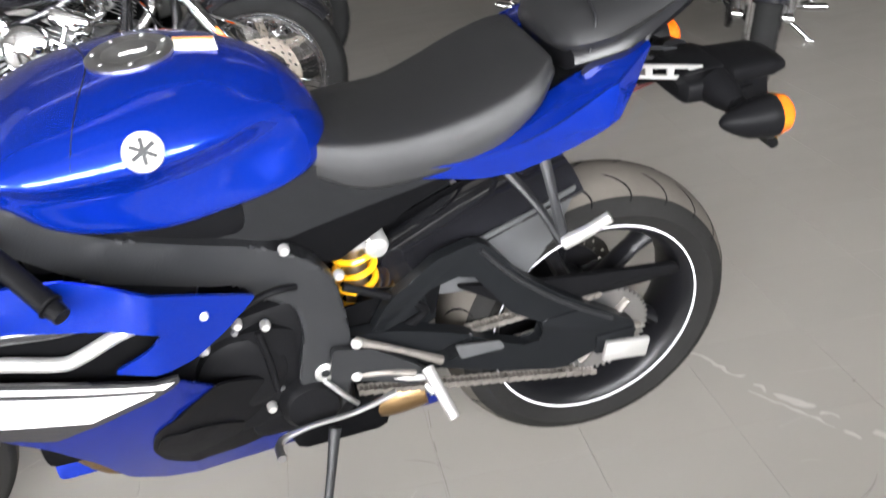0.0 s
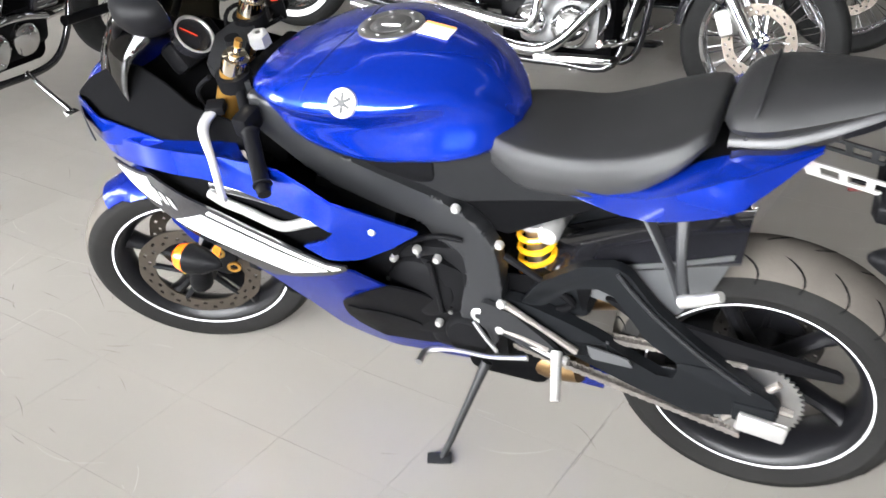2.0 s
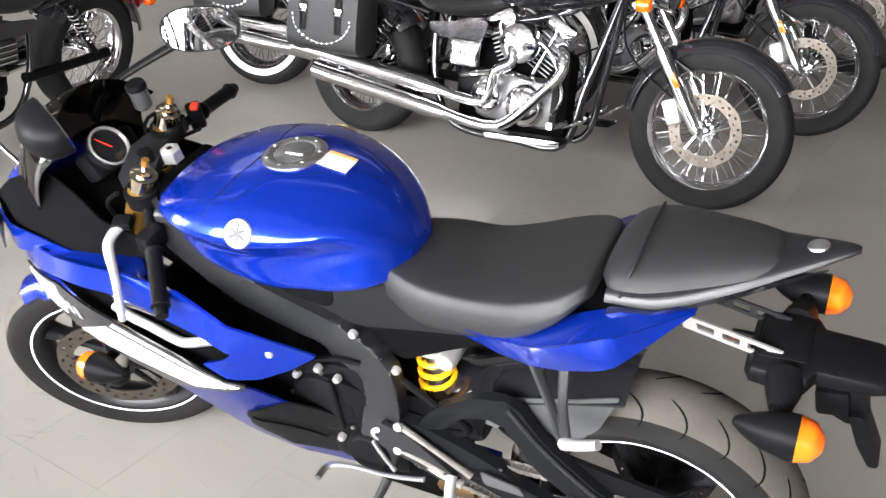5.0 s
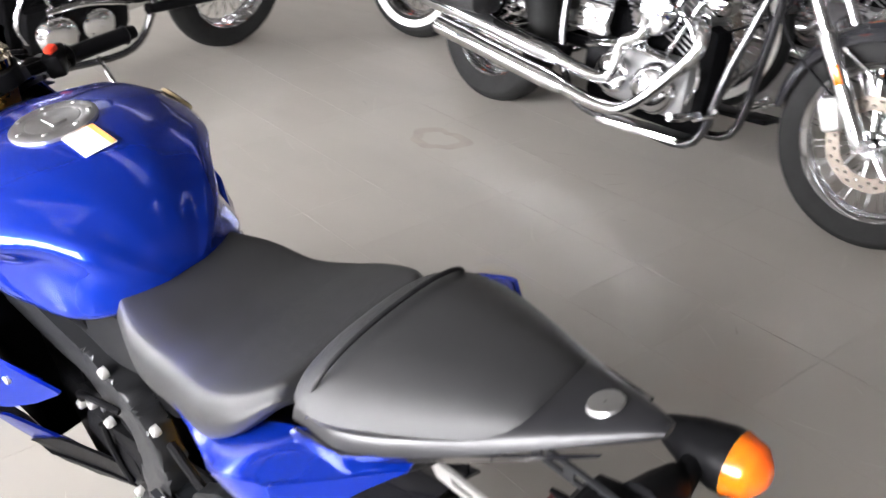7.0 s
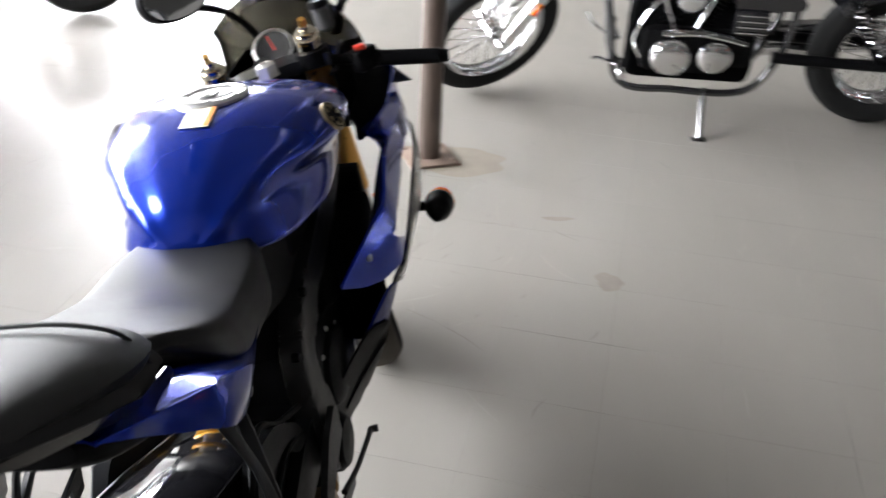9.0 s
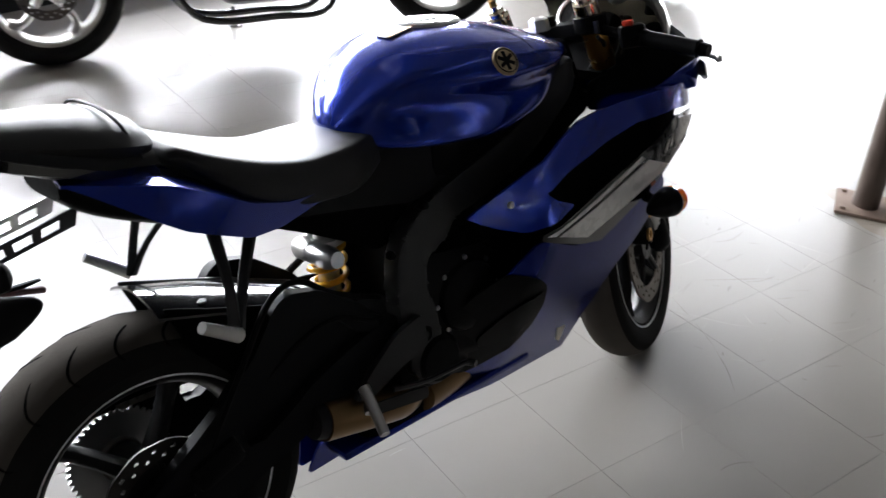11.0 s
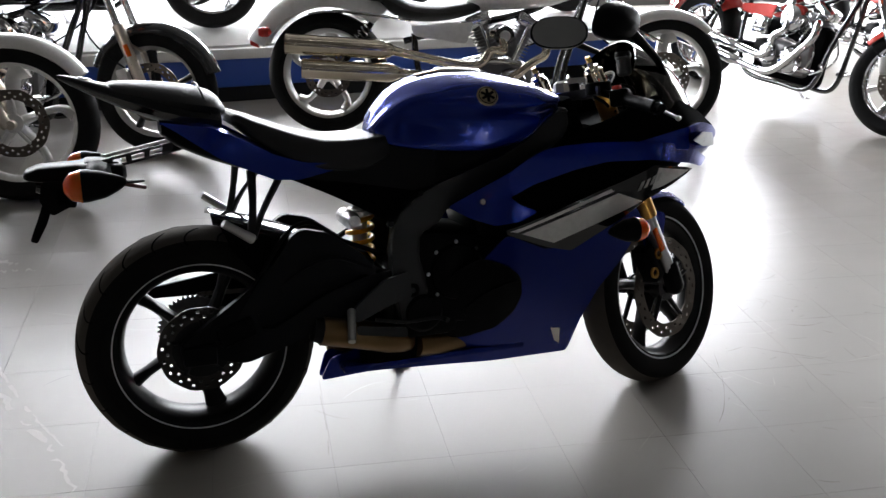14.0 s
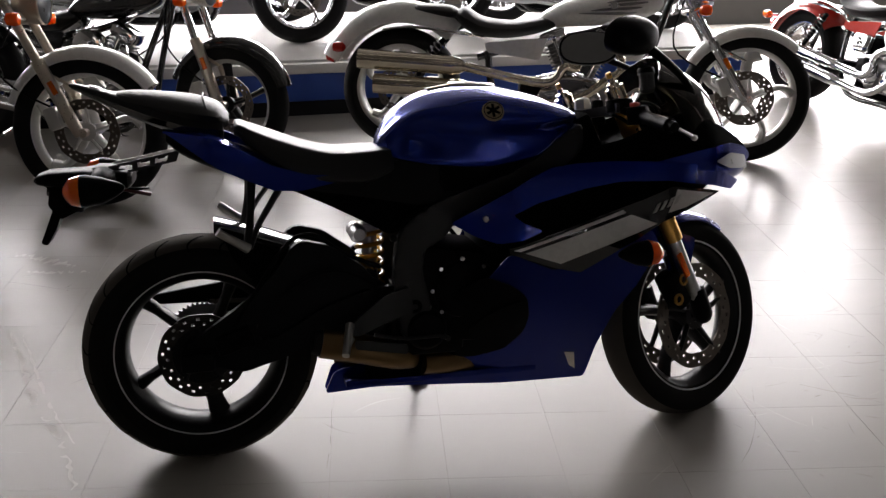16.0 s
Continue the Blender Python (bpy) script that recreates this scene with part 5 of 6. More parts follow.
        ind = part("rear_indicator", tube(B(), [c0 + Vector((0.060, 0, 0.004)), c0 + Vector((0.045, 0, 0.003)), c0 + Vector((0.010, 0, 0)), c0 + Vector((-0.025, 0, 0)), c0 + Vector((-0.040, 0, 0))], [0.004, 0.016, 0.031, 0.038, 0.038], 18, 4), BLACK_SATIN, bike)
        part("stalk", tube(B(), [r0, c0], [0.018, 0.013], 10, 1, False), BLACK_SATIN, ind)
        part("lens", tube(B(), [c0 + Vector((-0.039, 0, 0)), c0 + Vector((-0.062, 0, 0)), c0 + Vector((-0.078, 0, 0))], [0.0385, 0.032, 0.010], 18, 4), ORANGE, ind, "orange indicator lens")
        rail = B()                                       # two flanges and cross webs leave three slots
        r0_, r1_, q0_, q1_ = Vector((-0.020, 0.840)), Vector((-0.195, 0.806)), Vector((-0.030, 0.812)), Vector((-0.187, 0.780))
        def across(t, v):
            return r0_.lerp(r1_, t).lerp(q0_.lerp(q1_, t), v)
        for v0, v1 in ((0.0, 0.26), (0.74, 1.0)):
            plate(rail, [across(0, v0), across(0, v1), across(1, v1), across(1, v0)], 0.045 * s, 0.005)
        for t0, t1 in ((0.0, 0.16), (0.34, 0.42), (0.60, 0.68), (0.86, 1.0)):
            plate(rail, [across(t0, 0.25), across(t0, 0.75), across(t1, 0.75), across(t1, 0.25)], 0.045 * s, 0.0046)
        # right rail darkened, shade put into its colour
        part("plate_rail", rail, ALLOY if s > 0 else GREY_FRAME, bike, "slotted silver tail bracket" if s > 0 else "slotted tail bracket, darkened for the shaded side")
    pl = B()
    rs = [sect(x, zc, hw, hh, 24, e) for x, zc, hw, hh, e in ((-0.140, 0.772, 0.066, 0.014, 3.5), (-0.150, 0.772, 0.080, 0.024, 4.0), (-0.215, 0.774, 0.088, 0.028, 4.0), (-0.238, 0.775, 0.084, 0.026, 4.0), (-0.252, 0.778, 0.058, 0.022, 4.0), (-0.340, 0.778, 0.056, 0.020, 3.6), (-0.366, 0.776, 0.048, 0.013, 3.0), (-0.374, 0.775, 0.036, 0.006, 2.6))]
    rings(pl, rs)
    holder = part("plate_holder", pl, BLACK_SATIN, bike, "black plastic plate holder")
    part("holder_step", box(B(), (-0.195, 0.0, 0.790), (0.085, 0.11, 0.026), 0.010, (0, 4, 0)), BLACK_SATIN, holder)
    part("plate_lamp", tube(B(), [(-0.255, 0, 0.748), (-0.305, 0, 0.742), (-0.350, 0, 0.748)], [0.022, 0.028, 0.016], 14, 3), BLACK_GLOSS, holder, "black plate lamp housing")
    part("plate_bracket", box(B(), (-0.285, 0.0, 0.722), (0.055, 0.100, 0.052), 0.008, (0, 10, 0)), BLACK_SATIN, holder, "folded black plate bracket")
    for y in (-0.044, 0.040):
        part("bracket_web", plate(B(), round_poly([(-0.250, 0.760), (-0.335, 0.762), (-0.345, 0.715), (-0.318, 0.678), (-0.270, 0.700)], 0.008), y, 0.006, 0.001), BLACK_SATIN, holder)
    part("plate_stay", plate(B(), round_poly([(-0.312, 0.712), (-0.335, 0.716), (-0.352, 0.672), (-0.378, 0.612), (-0.362, 0.606), (-0.336, 0.650)], 0.005), 0.055, 0.062, 0.002), BLACK_SATIN, holder, "hanging black plate stay")
    for s in (-1, 1):
        part("stalk_base", tube(B(), [(-0.205, 0.070 * s, 0.776), (-0.208, 0.105 * s, 0.772), (-0.207, 0.138 * s, 0.768)], [0.034, 0.028, 0.016], 14, 3), BLACK_SATIN, holder)
    part("rear_reflector", box(B(), (-0.140, -0.052, 0.742), (0.090, 0.016, 0.010), 0.004, (0, 14, 0)), RED_DARK, holder, "dark red reflector")
    part("reflector_arm", tube(B(), [(-0.100, -0.052, 0.748), (-0.160, -0.050, 0.748), (-0.215, -0.045, 0.758)], [0.004, 0.010, 0.016], 8, 3, True, 0.6), BLACK_SATIN, holder)
    sd = B()
    tube(sd, [(0.552, 0.135, 0.270), (0.580, 0.180, 0.190), (0.622, 0.240, 0.072), (0.632, 0.252, 0.052)], [0.012, 0.009, 0.0075, 0.007], 10, 4)
    std = part("side_stand", sd, GREY_FRAME, bike, "dark side stand")
    part("stand_foot", box(B(), (0.636, 0.256, 0.051), (0.056, 0.030, 0.008), 0.003, (-10, 4, 20)), GREY_FRAME, std)
    # cables and hoses
    for pts in ([(1.10, 0.14, 0.90), (1.16, 0.12, 0.84), (1.12, 0.10, 0.74), (0.98, 0.12, 0.62)], [(1.10, -0.14, 0.90), (1.17, -0.10, 0.86), (1.16, -0.04, 0.78), (1.06, 0, 0.70)],
                [(1.17, -0.15, 0.93), (1.24, -0.12, 0.90), (1.22, -0.08, 0.75), (1.33, -0.09, 0.42)], [(0.12, -0.10, 0.36), (0.22, -0.12, 0.47), (0.34, -0.125, 0.52), (0.45, -0.12, 0.48)]):
        part("cable", tube(B(), pts, 0.005, 7, 6), BLACK_SATIN, bike)
    return bike


sports_motorcycle(Matrix.Translation((0.003, -0.020, 0.0)) @ pose(0, 0, 0, -10.2, 0, -4.3))
# ---------------------------------------------------------------- cruisers round about
def fender_bm(c, r, w, a0, a1, skirt=0.05, seg=20, tip=0.85):
    bm, rs = B(), []
    for i in range(seg + 1):
        q = i / seg
        a = radians(a0 + (a1 - a0) * q)
        k = tip + (1 - tip) * math.sin(math.pi * min(1, q * 1.0))
        row = []
        for j in range(11):
            b = -1.45 + 2.9 * j / 10
            rr = r - skirt * k * (1 - math.cos(b)) * 1.1
            row.append(Vector((c[0] + rr * math.cos(a), w / 2 * k * math.sin(b), c[2] + rr * math.sin(a))))
        inner = [Vector((c[0] + (v.x - c[0]) * 0.985, v.y * 0.95, c[2] + (v.z - c[2]) * 0.985)) for v in row]
        rs.append(row + list(reversed(inner)))
    return rings(bm, rs)


def cylinder_bm(base, top, fins=9, r=0.062, cut=1.0):
    bm, made = B(), []
    base, top = Vector(base), Vector(top)
    d = top - base
    rod(bm, base, top, r * 0.78, seg=16)
    q = d.to_track_quat("Z", "Y").to_matrix().to_4x4()
    for i in range(fins):
        p = base + d * (0.10 + 0.80 * i / (fins - 1))
        f = B()
        box(f, (0, 0, 0), (2 * r, 2.1 * r, 0.0045), 0.0)
        bmesh.ops.transform(f, matrix=Matrix.Translation(p) @ q, verts=f.verts)
        made.append(f)
    return bm, made


def cruiser(m, label, paint, wb=1.68, Rf=0.335, Rr=0.325, wf=0.105, wr=0.150, rimf=0.250, rimr=0.215, style="wire", wheel_mat=None, tyre=None, fender=None, metal=None, rake=33, steer=0, pipes="long", bags=False,
            whitewall=False, front_fender=True, engine_mat=None, group="", discs=(-1,), screen=False, n=0, seat_mat=None, tall=0.0, fork_mat=None, flames=False, spoke_mat=None, valance=(20, 160), stand_y=0.285, tail=(0.060, 0.085, 40, 172)):
    metal, wheel_mat, fender, engine_mat, fork_mat = metal or CHROME, wheel_mat or CHROME, fender or paint, engine_mat or CHROME, fork_mat or CHROME
    n = n or (20 if style == "wire" else 5)
    bike = thing("cruiser_motorcycle", m, label, "motorcycle", group)
    rc, fc = (0, 0, Rr), (wb, 0, Rf)
    rear = wheel(bike, "rear_wheel", rc, Rr, wr, rimr, style, wheel_mat, tyre, (-1,) if style != "wire" else (), (0.06, 0.13), None, n, whitewall, spoke_mat)
    sr, cr = math.sin(radians(rake)), math.cos(radians(rake))
    up = Vector((-sr, 0, cr))
    Hd = Vector(fc) + up * 0.66 - Vector((0.05, 0, 0))
    st = Matrix.Translation(Hd) @ Matrix.Rotation(radians(steer), 4, up) @ Matrix.Translation(-Hd)
    XF.append(st)
    wheel(bike, "front_wheel", fc, Rf, wf, rimf, style, wheel_mat, tyre, discs, (0.075, 0.148), None, n, whitewall, spoke_mat)
    L = 0.74 + tall
    hwf = 0.098
    for s in (-1, 1):
        foot = Vector((wb - 0.03, hwf * s, Rf + 0.012))
        topp = foot + up * L
        leg = part("fork_leg", rod(B(), foot + up * L * 0.42, topp, 0.0205, seg=14), fork_mat, bike, "bright upper fork tube")
        part("slider", tube(B(), [foot - up * 0.03, foot + up * 0.02, foot + up * L * 0.40, foot + up * L * 0.46], [0.020, 0.028, 0.029, 0.031], 16, 3), metal, leg, "polished lower fork leg")
        part("axle_lug", rod(B(), foot + Vector((0.03, -0.02 * s, -0.012)), foot + Vector((0.03, 0.022 * s, -0.012)), 0.02, seg=14), metal, leg)
        part("fork_reflector", box(B(), foot + up * 0.21 + Vector((0.012, 0.032 * s, 0)), (0.024, 0.010, 0.062), 0.003, (0, -rake, 0)), ORANGE, leg, "orange side reflector")
        if s in discs:
            part("brake_caliper", box(B(), Vector(fc) + Vector((-0.135, 0.086 * s, 0.06)), (0.062, 0.055, 0.105), 0.014, (0, -rake * 0.7, 0)), ALLOY, leg, "silver brake caliper")
        sg = topp - up * 0.20 + Vector((0.05, 0.10 * s, 0.0))
        ind = part("front_indicator", rod(B(), sg - Vector((0, 0.10 * s, 0)), sg, 0.008), metal, bike)
        part("lens", lathe(B(), [(0.001, 0.028), (0.024, 0.020), (0.030, 0.0), (0.026, -0.03), (0.008, -0.042)], sg + Vector((0, 0.0, 0)), "x", 18), ORANGE, ind, "round orange indicator")
    tc = Vector((wb - 0.03, 0, Rf + 0.012)) + up * L
    for k in (0.02, 0.20):
        part("fork_yoke", box(B(), tc - up * k, (0.075, 0.25, 0.034), 0.010, (0, -rake, 0)), metal, bike)
    hl = tc - up * 0.13 + Vector((0.10, 0, 0))
    lamp = part("headlamp", lathe(B(), [(0.001, -0.10), (0.045, -0.092), (0.078, -0.05), (0.088, 0.0), (0.090, 0.035), (0.084, 0.040)], hl, "x", 32), metal, bike, "round chrome headlamp")
    part("headlamp_glass", lathe(B(), [(0.001, 0.050), (0.05, 0.046), (0.085, 0.034)], hl, "x", 28), LAMP_GLASS, lamp)
    hb = tc + Vector((-0.01, 0, 0.03))
    bar = part("handlebar", tube(B(), [hb + Vector((-0.23, 0.40, 0.09)), hb + Vector((-0.13, 0.345, 0.125)), hb + Vector((0.0, 0.22, 0.10)), hb + Vector((0.01, 0.09, 0.02)), hb + Vector((0.01, -0.09, 0.02)), hb + Vector((0.0, -0.22, 0.10)), hb + Vector((-0.13, -0.345, 0.125)), hb + Vector((-0.23, -0.40, 0.09))], 0.0125, 10, 5), CHROME, bike, "wide chrome handlebar")
    for s in (-1, 1):
        part("grip", rod(B(), hb + Vector((-0.10, 0.33 * s, 0.125)), hb + Vector((-0.235, 0.402 * s, 0.088)), 0.018, seg=14), BLACK_SATIN, bar, "black rubber grip")
        part("lever", tube(B(), [hb + Vector((-0.06, 0.31 * s, 0.125)), hb + Vector((-0.06, 0.38 * s, 0.115)), hb + Vector((-0.17, 0.44 * s, 0.085))], [0.008, 0.007, 0.006], 8, 4), CHROME, bar)
        mp = hb + Vector((-0.05, 0.33 * s, 0.28))
        stalk = part("mirror_stalk", tube(B(), [hb + Vector((-0.08, 0.31 * s, 0.13)), hb + Vector((-0.05, 0.32 * s, 0.2)), mp], 0.006, 8, 4), CHROME, bar)
    if front_fender:
        part("front_fender", fender_bm(fc, Rf + 0.035, wf + 0.055, valance[0], valance[1], 0.06), fender, bike, "front fender")
        for s in (-1, 1):
            part("fender_stay", tube(B(), [(wb - 0.03, (hwf - 0.01) * s, Rf + 0.20), (wb - 0.16, 0.075 * s, Rf + 0.26)], 0.008, 8, 2), metal, bike)
    XF.pop()
    # frame
    head = Hd + up * 0.12
    fr = B()
    tube(fr, [head, Vector((wb * 0.62, 0, 0.73)), Vector((wb * 0.36, 0, 0.60)), Vector((wb * 0.22, 0, 0.52))], 0.020, 10, 5)
    for s in (-1, 1):
        tube(fr, [head - up * 0.10, Vector((wb * 0.70, 0.09 * s, 0.45)), Vector((wb * 0.66, 0.11 * s, 0.17)), Vector((wb * 0.52, 0.115 * s, 0.145)), Vector((wb * 0.34, 0.115 * s, 0.16)), Vector((wb * 0.27, 0.11 * s, 0.34)), Vector((wb * 0.25, 0.09 * s, 0.56))], 0.017, 10, 5)
    part("frame", fr, BLACK_GLOSS, bike, "black tubular frame")
    for s in (-1, 1):
        part("swingarm", tube(B(), [(wb * 0.29, 0.115 * s, 0.33), (wb * 0.12, 0.12 * s, Rr), (-0.03, 0.12 * s, Rr)], [0.026, 0.024, 0.028], 10, 4), BLACK_SATIN, bike)
        sh = part("shock_absorber", rod(B(), (0.06, 0.135 * s, Rr + 0.02), (0.24, 0.135 * s, 0.62), 0.016), BLACK_SATIN, bike, "rear shock with chrome spring")
        a, b = Vector((0.09, 0.135 * s, Rr + 0.10)), Vector((0.22, 0.135 * s, 0.60))
        d = (b - a)
        e1 = d.normalized().cross(Vector((0, 1, 0)))
        part("spring", tube(B(), [a + d * (i / 60) + 0.027 * (math.cos(i * 0.84) * e1 + math.sin(i * 0.84) * Vector((0, 1, 0))) for i in range(61)], 0.005, 6, 1, False), CHROME, sh)
    # engine
    ex, ez = wb * 0.50, 0.335
    eng = part("crankcase", box(B(), (ex, 0, ez - 0.02), (0.40, 0.22, 0.22), 0.05), engine_mat if engine_mat is not CHROME else ENGINE_GREY, bike, "engine crankcase")
    if not flames:
        # added dark box fills the see-through gaps round the engine
        part("engine_fill", box(B(), (ex - 0.03, 0, 0.35), (wb * 0.33, 0.12, 0.40), 0.05), MATT_BLACK, eng, "dark fill box in the engine gaps")
    part("gearbox", box(B(), (ex - 0.20, 0, ez), (0.20, 0.20, 0.18), 0.04), ENGINE, eng)
    for s in (-1, 1):
        part("primary_cover", lathe(B(), [(0.001, 0.165 * s), (0.060, 0.162 * s), (0.082, 0.148 * s), (0.092, 0.125 * s), (0.092, 0.09 * s)], (ex + 0.07, 0, ez - 0.03), "y", 32), CHROME, eng, "round polished engine cover")
        part("clutch_cover", lathe(B(), [(0.001, 0.152 * s), (0.055, 0.150 * s), (0.074, 0.135 * s), (0.080, 0.09 * s)], (ex - 0.12, 0, ez - 0.02), "y", 28), CHROME, eng, "round polished engine cover")
        part("case_trim", tube(B(), [(ex - 0.24, 0.135 * s, ez + 0.06), (ex - 0.05, 0.145 * s, ez + 0.10), (ex + 0.12, 0.14 * s, ez + 0.085)], [0.024, 0.030, 0.022], 10, 4, True, 0.6), CHROME, eng)
    for k, (a, nm) in enumerate(((-25, "rear_cylinder"), (27, "front_cylinder"))):
        d = Vector((math.sin(radians(a)), 0, math.cos(radians(a))))
        p0 = Vector((ex + 0.02 + d.x * 0.11, 0, ez + 0.02 + d.z * 0.10))
        barrel, fins = cylinder_bm(p0, p0 + d * 0.19)
        cyl = part(nm, barrel, ENGINE_GREY if engine_mat is CHROME else ENGINE, bike, "finned engine cylinder")
        for f in fins:
            part("fin", f, ENGINE_GREY if engine_mat is CHROME else ENGINE, cyl)
        hd = B()
        box(hd, (0, 0, 0), (0.125, 0.15, 0.075), 0.022)
        bmesh.ops.transform(hd, matrix=Matrix.Translation(p0 + d * 0.222) @ d.to_track_quat("Z", "Y").to_matrix().to_4x4(), verts=hd.verts)
        part("rocker_cover", hd, CHROME, cyl, "chrome rocker cover")
        for s in (-1, 1):
            part("pushrod_tube", rod(B(), p0 + Vector((-0.02 * d.x, 0.085 * s, -0.04)), p0 + d * 0.20 + Vector((0, 0.068 * s, 0)), 0.010), CHROME, cyl)
    ac = Vector((ex + 0.02, -0.105, ez + 0.235))
    k = 0.62 if flames else 1.0
    air = part("air_cleaner", lathe(B(), [(0.001, -0.065), (0.055 * k, -0.063), (0.082 * k, -0.05), (0.090 * k, -0.03), (0.088 * k, 0.02)], ac, "y", 36), CHROME if not flames else BLACK_GLOSS, eng, "round air cleaner")
    part("air_cleaner_hub", lathe(B(), [(0.001, -0.071), (0.026, -0.069), (0.030, -0.062)], ac, "y", 24), ALLOY, air)
    part("horn_cover", lathe(B(), [(0.001, 0.150), (0.040, 0.146), (0.058, 0.13), (0.060, 0.09)], (ex + 0.02, 0, ez + 0.235), "y", 28), CHROME, eng)
    if not flames:
        for s in (-1, 1):
            side = part("side_case", box(B(), (ex - 0.24, 0.128 * s, ez + 0.155), (0.15, 0.05, 0.12), 0.018), CHROME if engine_mat is CHROME else BLACK_GLOSS, eng, "polished side case")
            for q in range(4):
                part("case_rib", box(B(), (ex - 0.24, 0.155 * s, ez + 0.115 + 0.026 * q), (0.12, 0.008, 0.007), 0.002), CHROME, side)
            for q in range(6):
                a = math.pi * q / 3
                part("cover_bolt", bolt(B(), (ex + 0.07 + 0.082 * math.cos(a), 0.138 * s, ez - 0.03 + 0.082 * math.sin(a)), 0.006, 0.010, s), CHROME, eng)
            part("oil_line", tube(B(), [(ex + 0.20, 0.10 * s, ez - 0.05), (ex + 0.24, 0.12 * s, ez + 0.05), (ex + 0.17, 0.11 * s, ez + 0.20), (ex + 0.06, 0.10 * s, ez + 0.27)], 0.007, 8, 5), CHROME, eng)
    # exhaust on the right
    heads = [Vector((ex + 0.02 + math.sin(radians(a)) * 0.27 + 0.05, -0.085, ez + 0.02 + math.cos(radians(a)) * 0.245)) for a in (-25, 27)]
    if pipes == "upswept":
        ends = [((-0.22, -0.215, 0.500), (0.10, -0.215, 0.490), (0.36, -0.205, 0.478)), ((-0.13, -0.225, 0.372), (0.15, -0.225, 0.364), (0.40, -0.210, 0.358))]
        mids = [(ex - 0.16, -0.185, 0.405), (ex - 0.06, -0.19, 0.300)]
        rad, slash = 0.052, 0.054
    else:
        ends = [((-0.30, -0.195, 0.400), (0.10, -0.195, 0.362), (0.52, -0.190, 0.318)), ((-0.16, -0.205, 0.300), (0.20, -0.205, 0.262), (0.58, -0.200, 0.222))]
        mids = [(ex - 0.10, -0.185, 0.305), (ex - 0.01, -0.192, 0.212)]
        rad, slash = 0.040, 0.042
    pm = CHROME_WARM if pipes == "upswept" else CHROME
    for hp, en, md in zip(heads, ends, mids):
        pp = part("exhaust_pipe", tube(B(), [hp, hp + Vector((0.045, -0.06, -0.01)), hp + Vector((0.055, -0.085, -0.09)), Vector((hp.x - 0.01, -0.18, (hp.z + md[2]) / 2)), md, Vector(en[2])], [0.022, 0.024, 0.024, 0.024, 0.024, 0.026], 14, 6), pm, bike, "curved chrome exhaust pipe")
        part("silencer", tube(B(), [en[2], (Vector(en[2]) * 0.75 + Vector(en[1]) * 0.25), en[1], en[0]], [0.027, rad, rad, slash], 20, 5), pm, pp, "long chrome silencer")
        part("silencer_mouth", tube(B(), [Vector(en[0]) + Vector((0.004, 0, 0)), Vector(en[0]) + Vector((-0.003, 0, 0.0))], slash * 0.84, 20, 1, False), KICK, pp)
    # tank, seat, fenders
    tk = loft(B(), [(wb * 0.745, 0.845 + tall, 0.035, 0.020, 2.2, 0.9, 0), (wb * 0.725, 0.845 + tall, 0.090, 0.055, 2.3, 0.85, 0.2), (wb * 0.66, 0.835 + tall, 0.150, 0.095, 2.3, 0.80, 0.3), (wb * 0.58, 0.815 + tall, 0.160, 0.098, 2.3, 0.80, 0.3),
                    (wb * 0.48, 0.780 + tall * 0.8, 0.125, 0.078, 2.3, 0.85, 0.2), (wb * 0.415, 0.745 + tall * 0.5, 0.075, 0.045, 2.2, 0.9, 0.1), (wb * 0.39, 0.735 + tall * 0.5, 0.030, 0.015, 2.2, 1, 0)], 6, 30)
    tank = part("fuel_tank", tk, paint, bike, "rounded fuel tank", 60)
    part("filler_cap", lathe(B(), [(0.001, 0.012), (0.026, 0.010), (0.031, 0.0), (0.030, -0.02)], (wb * 0.60, 0, 0.918 + tall), "z", 22), CHROME, tank)
    part("tank_badge", lathe(B(), [(0.001, -0.004), (0.020, -0.004), (0.022, 0.004)], (wb * 0.60, -0.162, 0.825 + tall), "y", 20), CHROME, tank)
    part("rider_seat", loft(B(), [(wb * 0.455, 0.735, 0.050, 0.020, 2.4, 0.9, 0), (wb * 0.41, 0.712, 0.105, 0.040, 2.6, 0.85, 0.2), (wb * 0.32, 0.682, 0.160, 0.048, 2.6, 0.80, 0.2), (wb * 0.235, 0.690, 0.165, 0.055, 2.6, 0.75, 0.2), (wb * 0.18, 0.735, 0.130, 0.060, 2.5, 0.75, 0.2), (wb * 0.155, 0.750, 0.08, 0.02, 2.3, 0.9, 0)], 5, 28), SEAT, bike, "black vinyl saddle", 50)
    part("pillion_pad", loft(B(), [(wb * 0.165, 0.755, 0.075, 0.020, 2.4, 0.9, 0), (wb * 0.13, 0.765, 0.105, 0.036, 2.6, 0.8, 0.1), (wb * 0.04, 0.768, 0.100, 0.034, 2.6, 0.8, 0.1), (-wb * 0.03, 0.755, 0.06, 0.018, 2.4, 0.9, 0)], 5, 24), SEAT, bike, "black pillion pad", 50)
    rf = part("rear_fender", fender_bm(rc, Rr + tail[0], wr + 0.075, tail[2], tail[3], tail[1], 24, 0.92), fender, bike, "rear fender")
    part("tail_lamp", tube(B(), [(-Rr * 0.95 - 0.07, 0, Rr + 0.17), (-Rr * 0.95 - 0.115, 0, Rr + 0.17)], [0.045, 0.030], 18, 2), RED_LENS, rf, "red tail lamp")
    for s in (-1, 1):
        p = Vector((-Rr - 0.01, 0.15 * s, Rr + 0.22))
        ind = part("rear_indicator", rod(B(), p - Vector((0, 0.12 * s, 0)), p, 0.008), metal, rf)
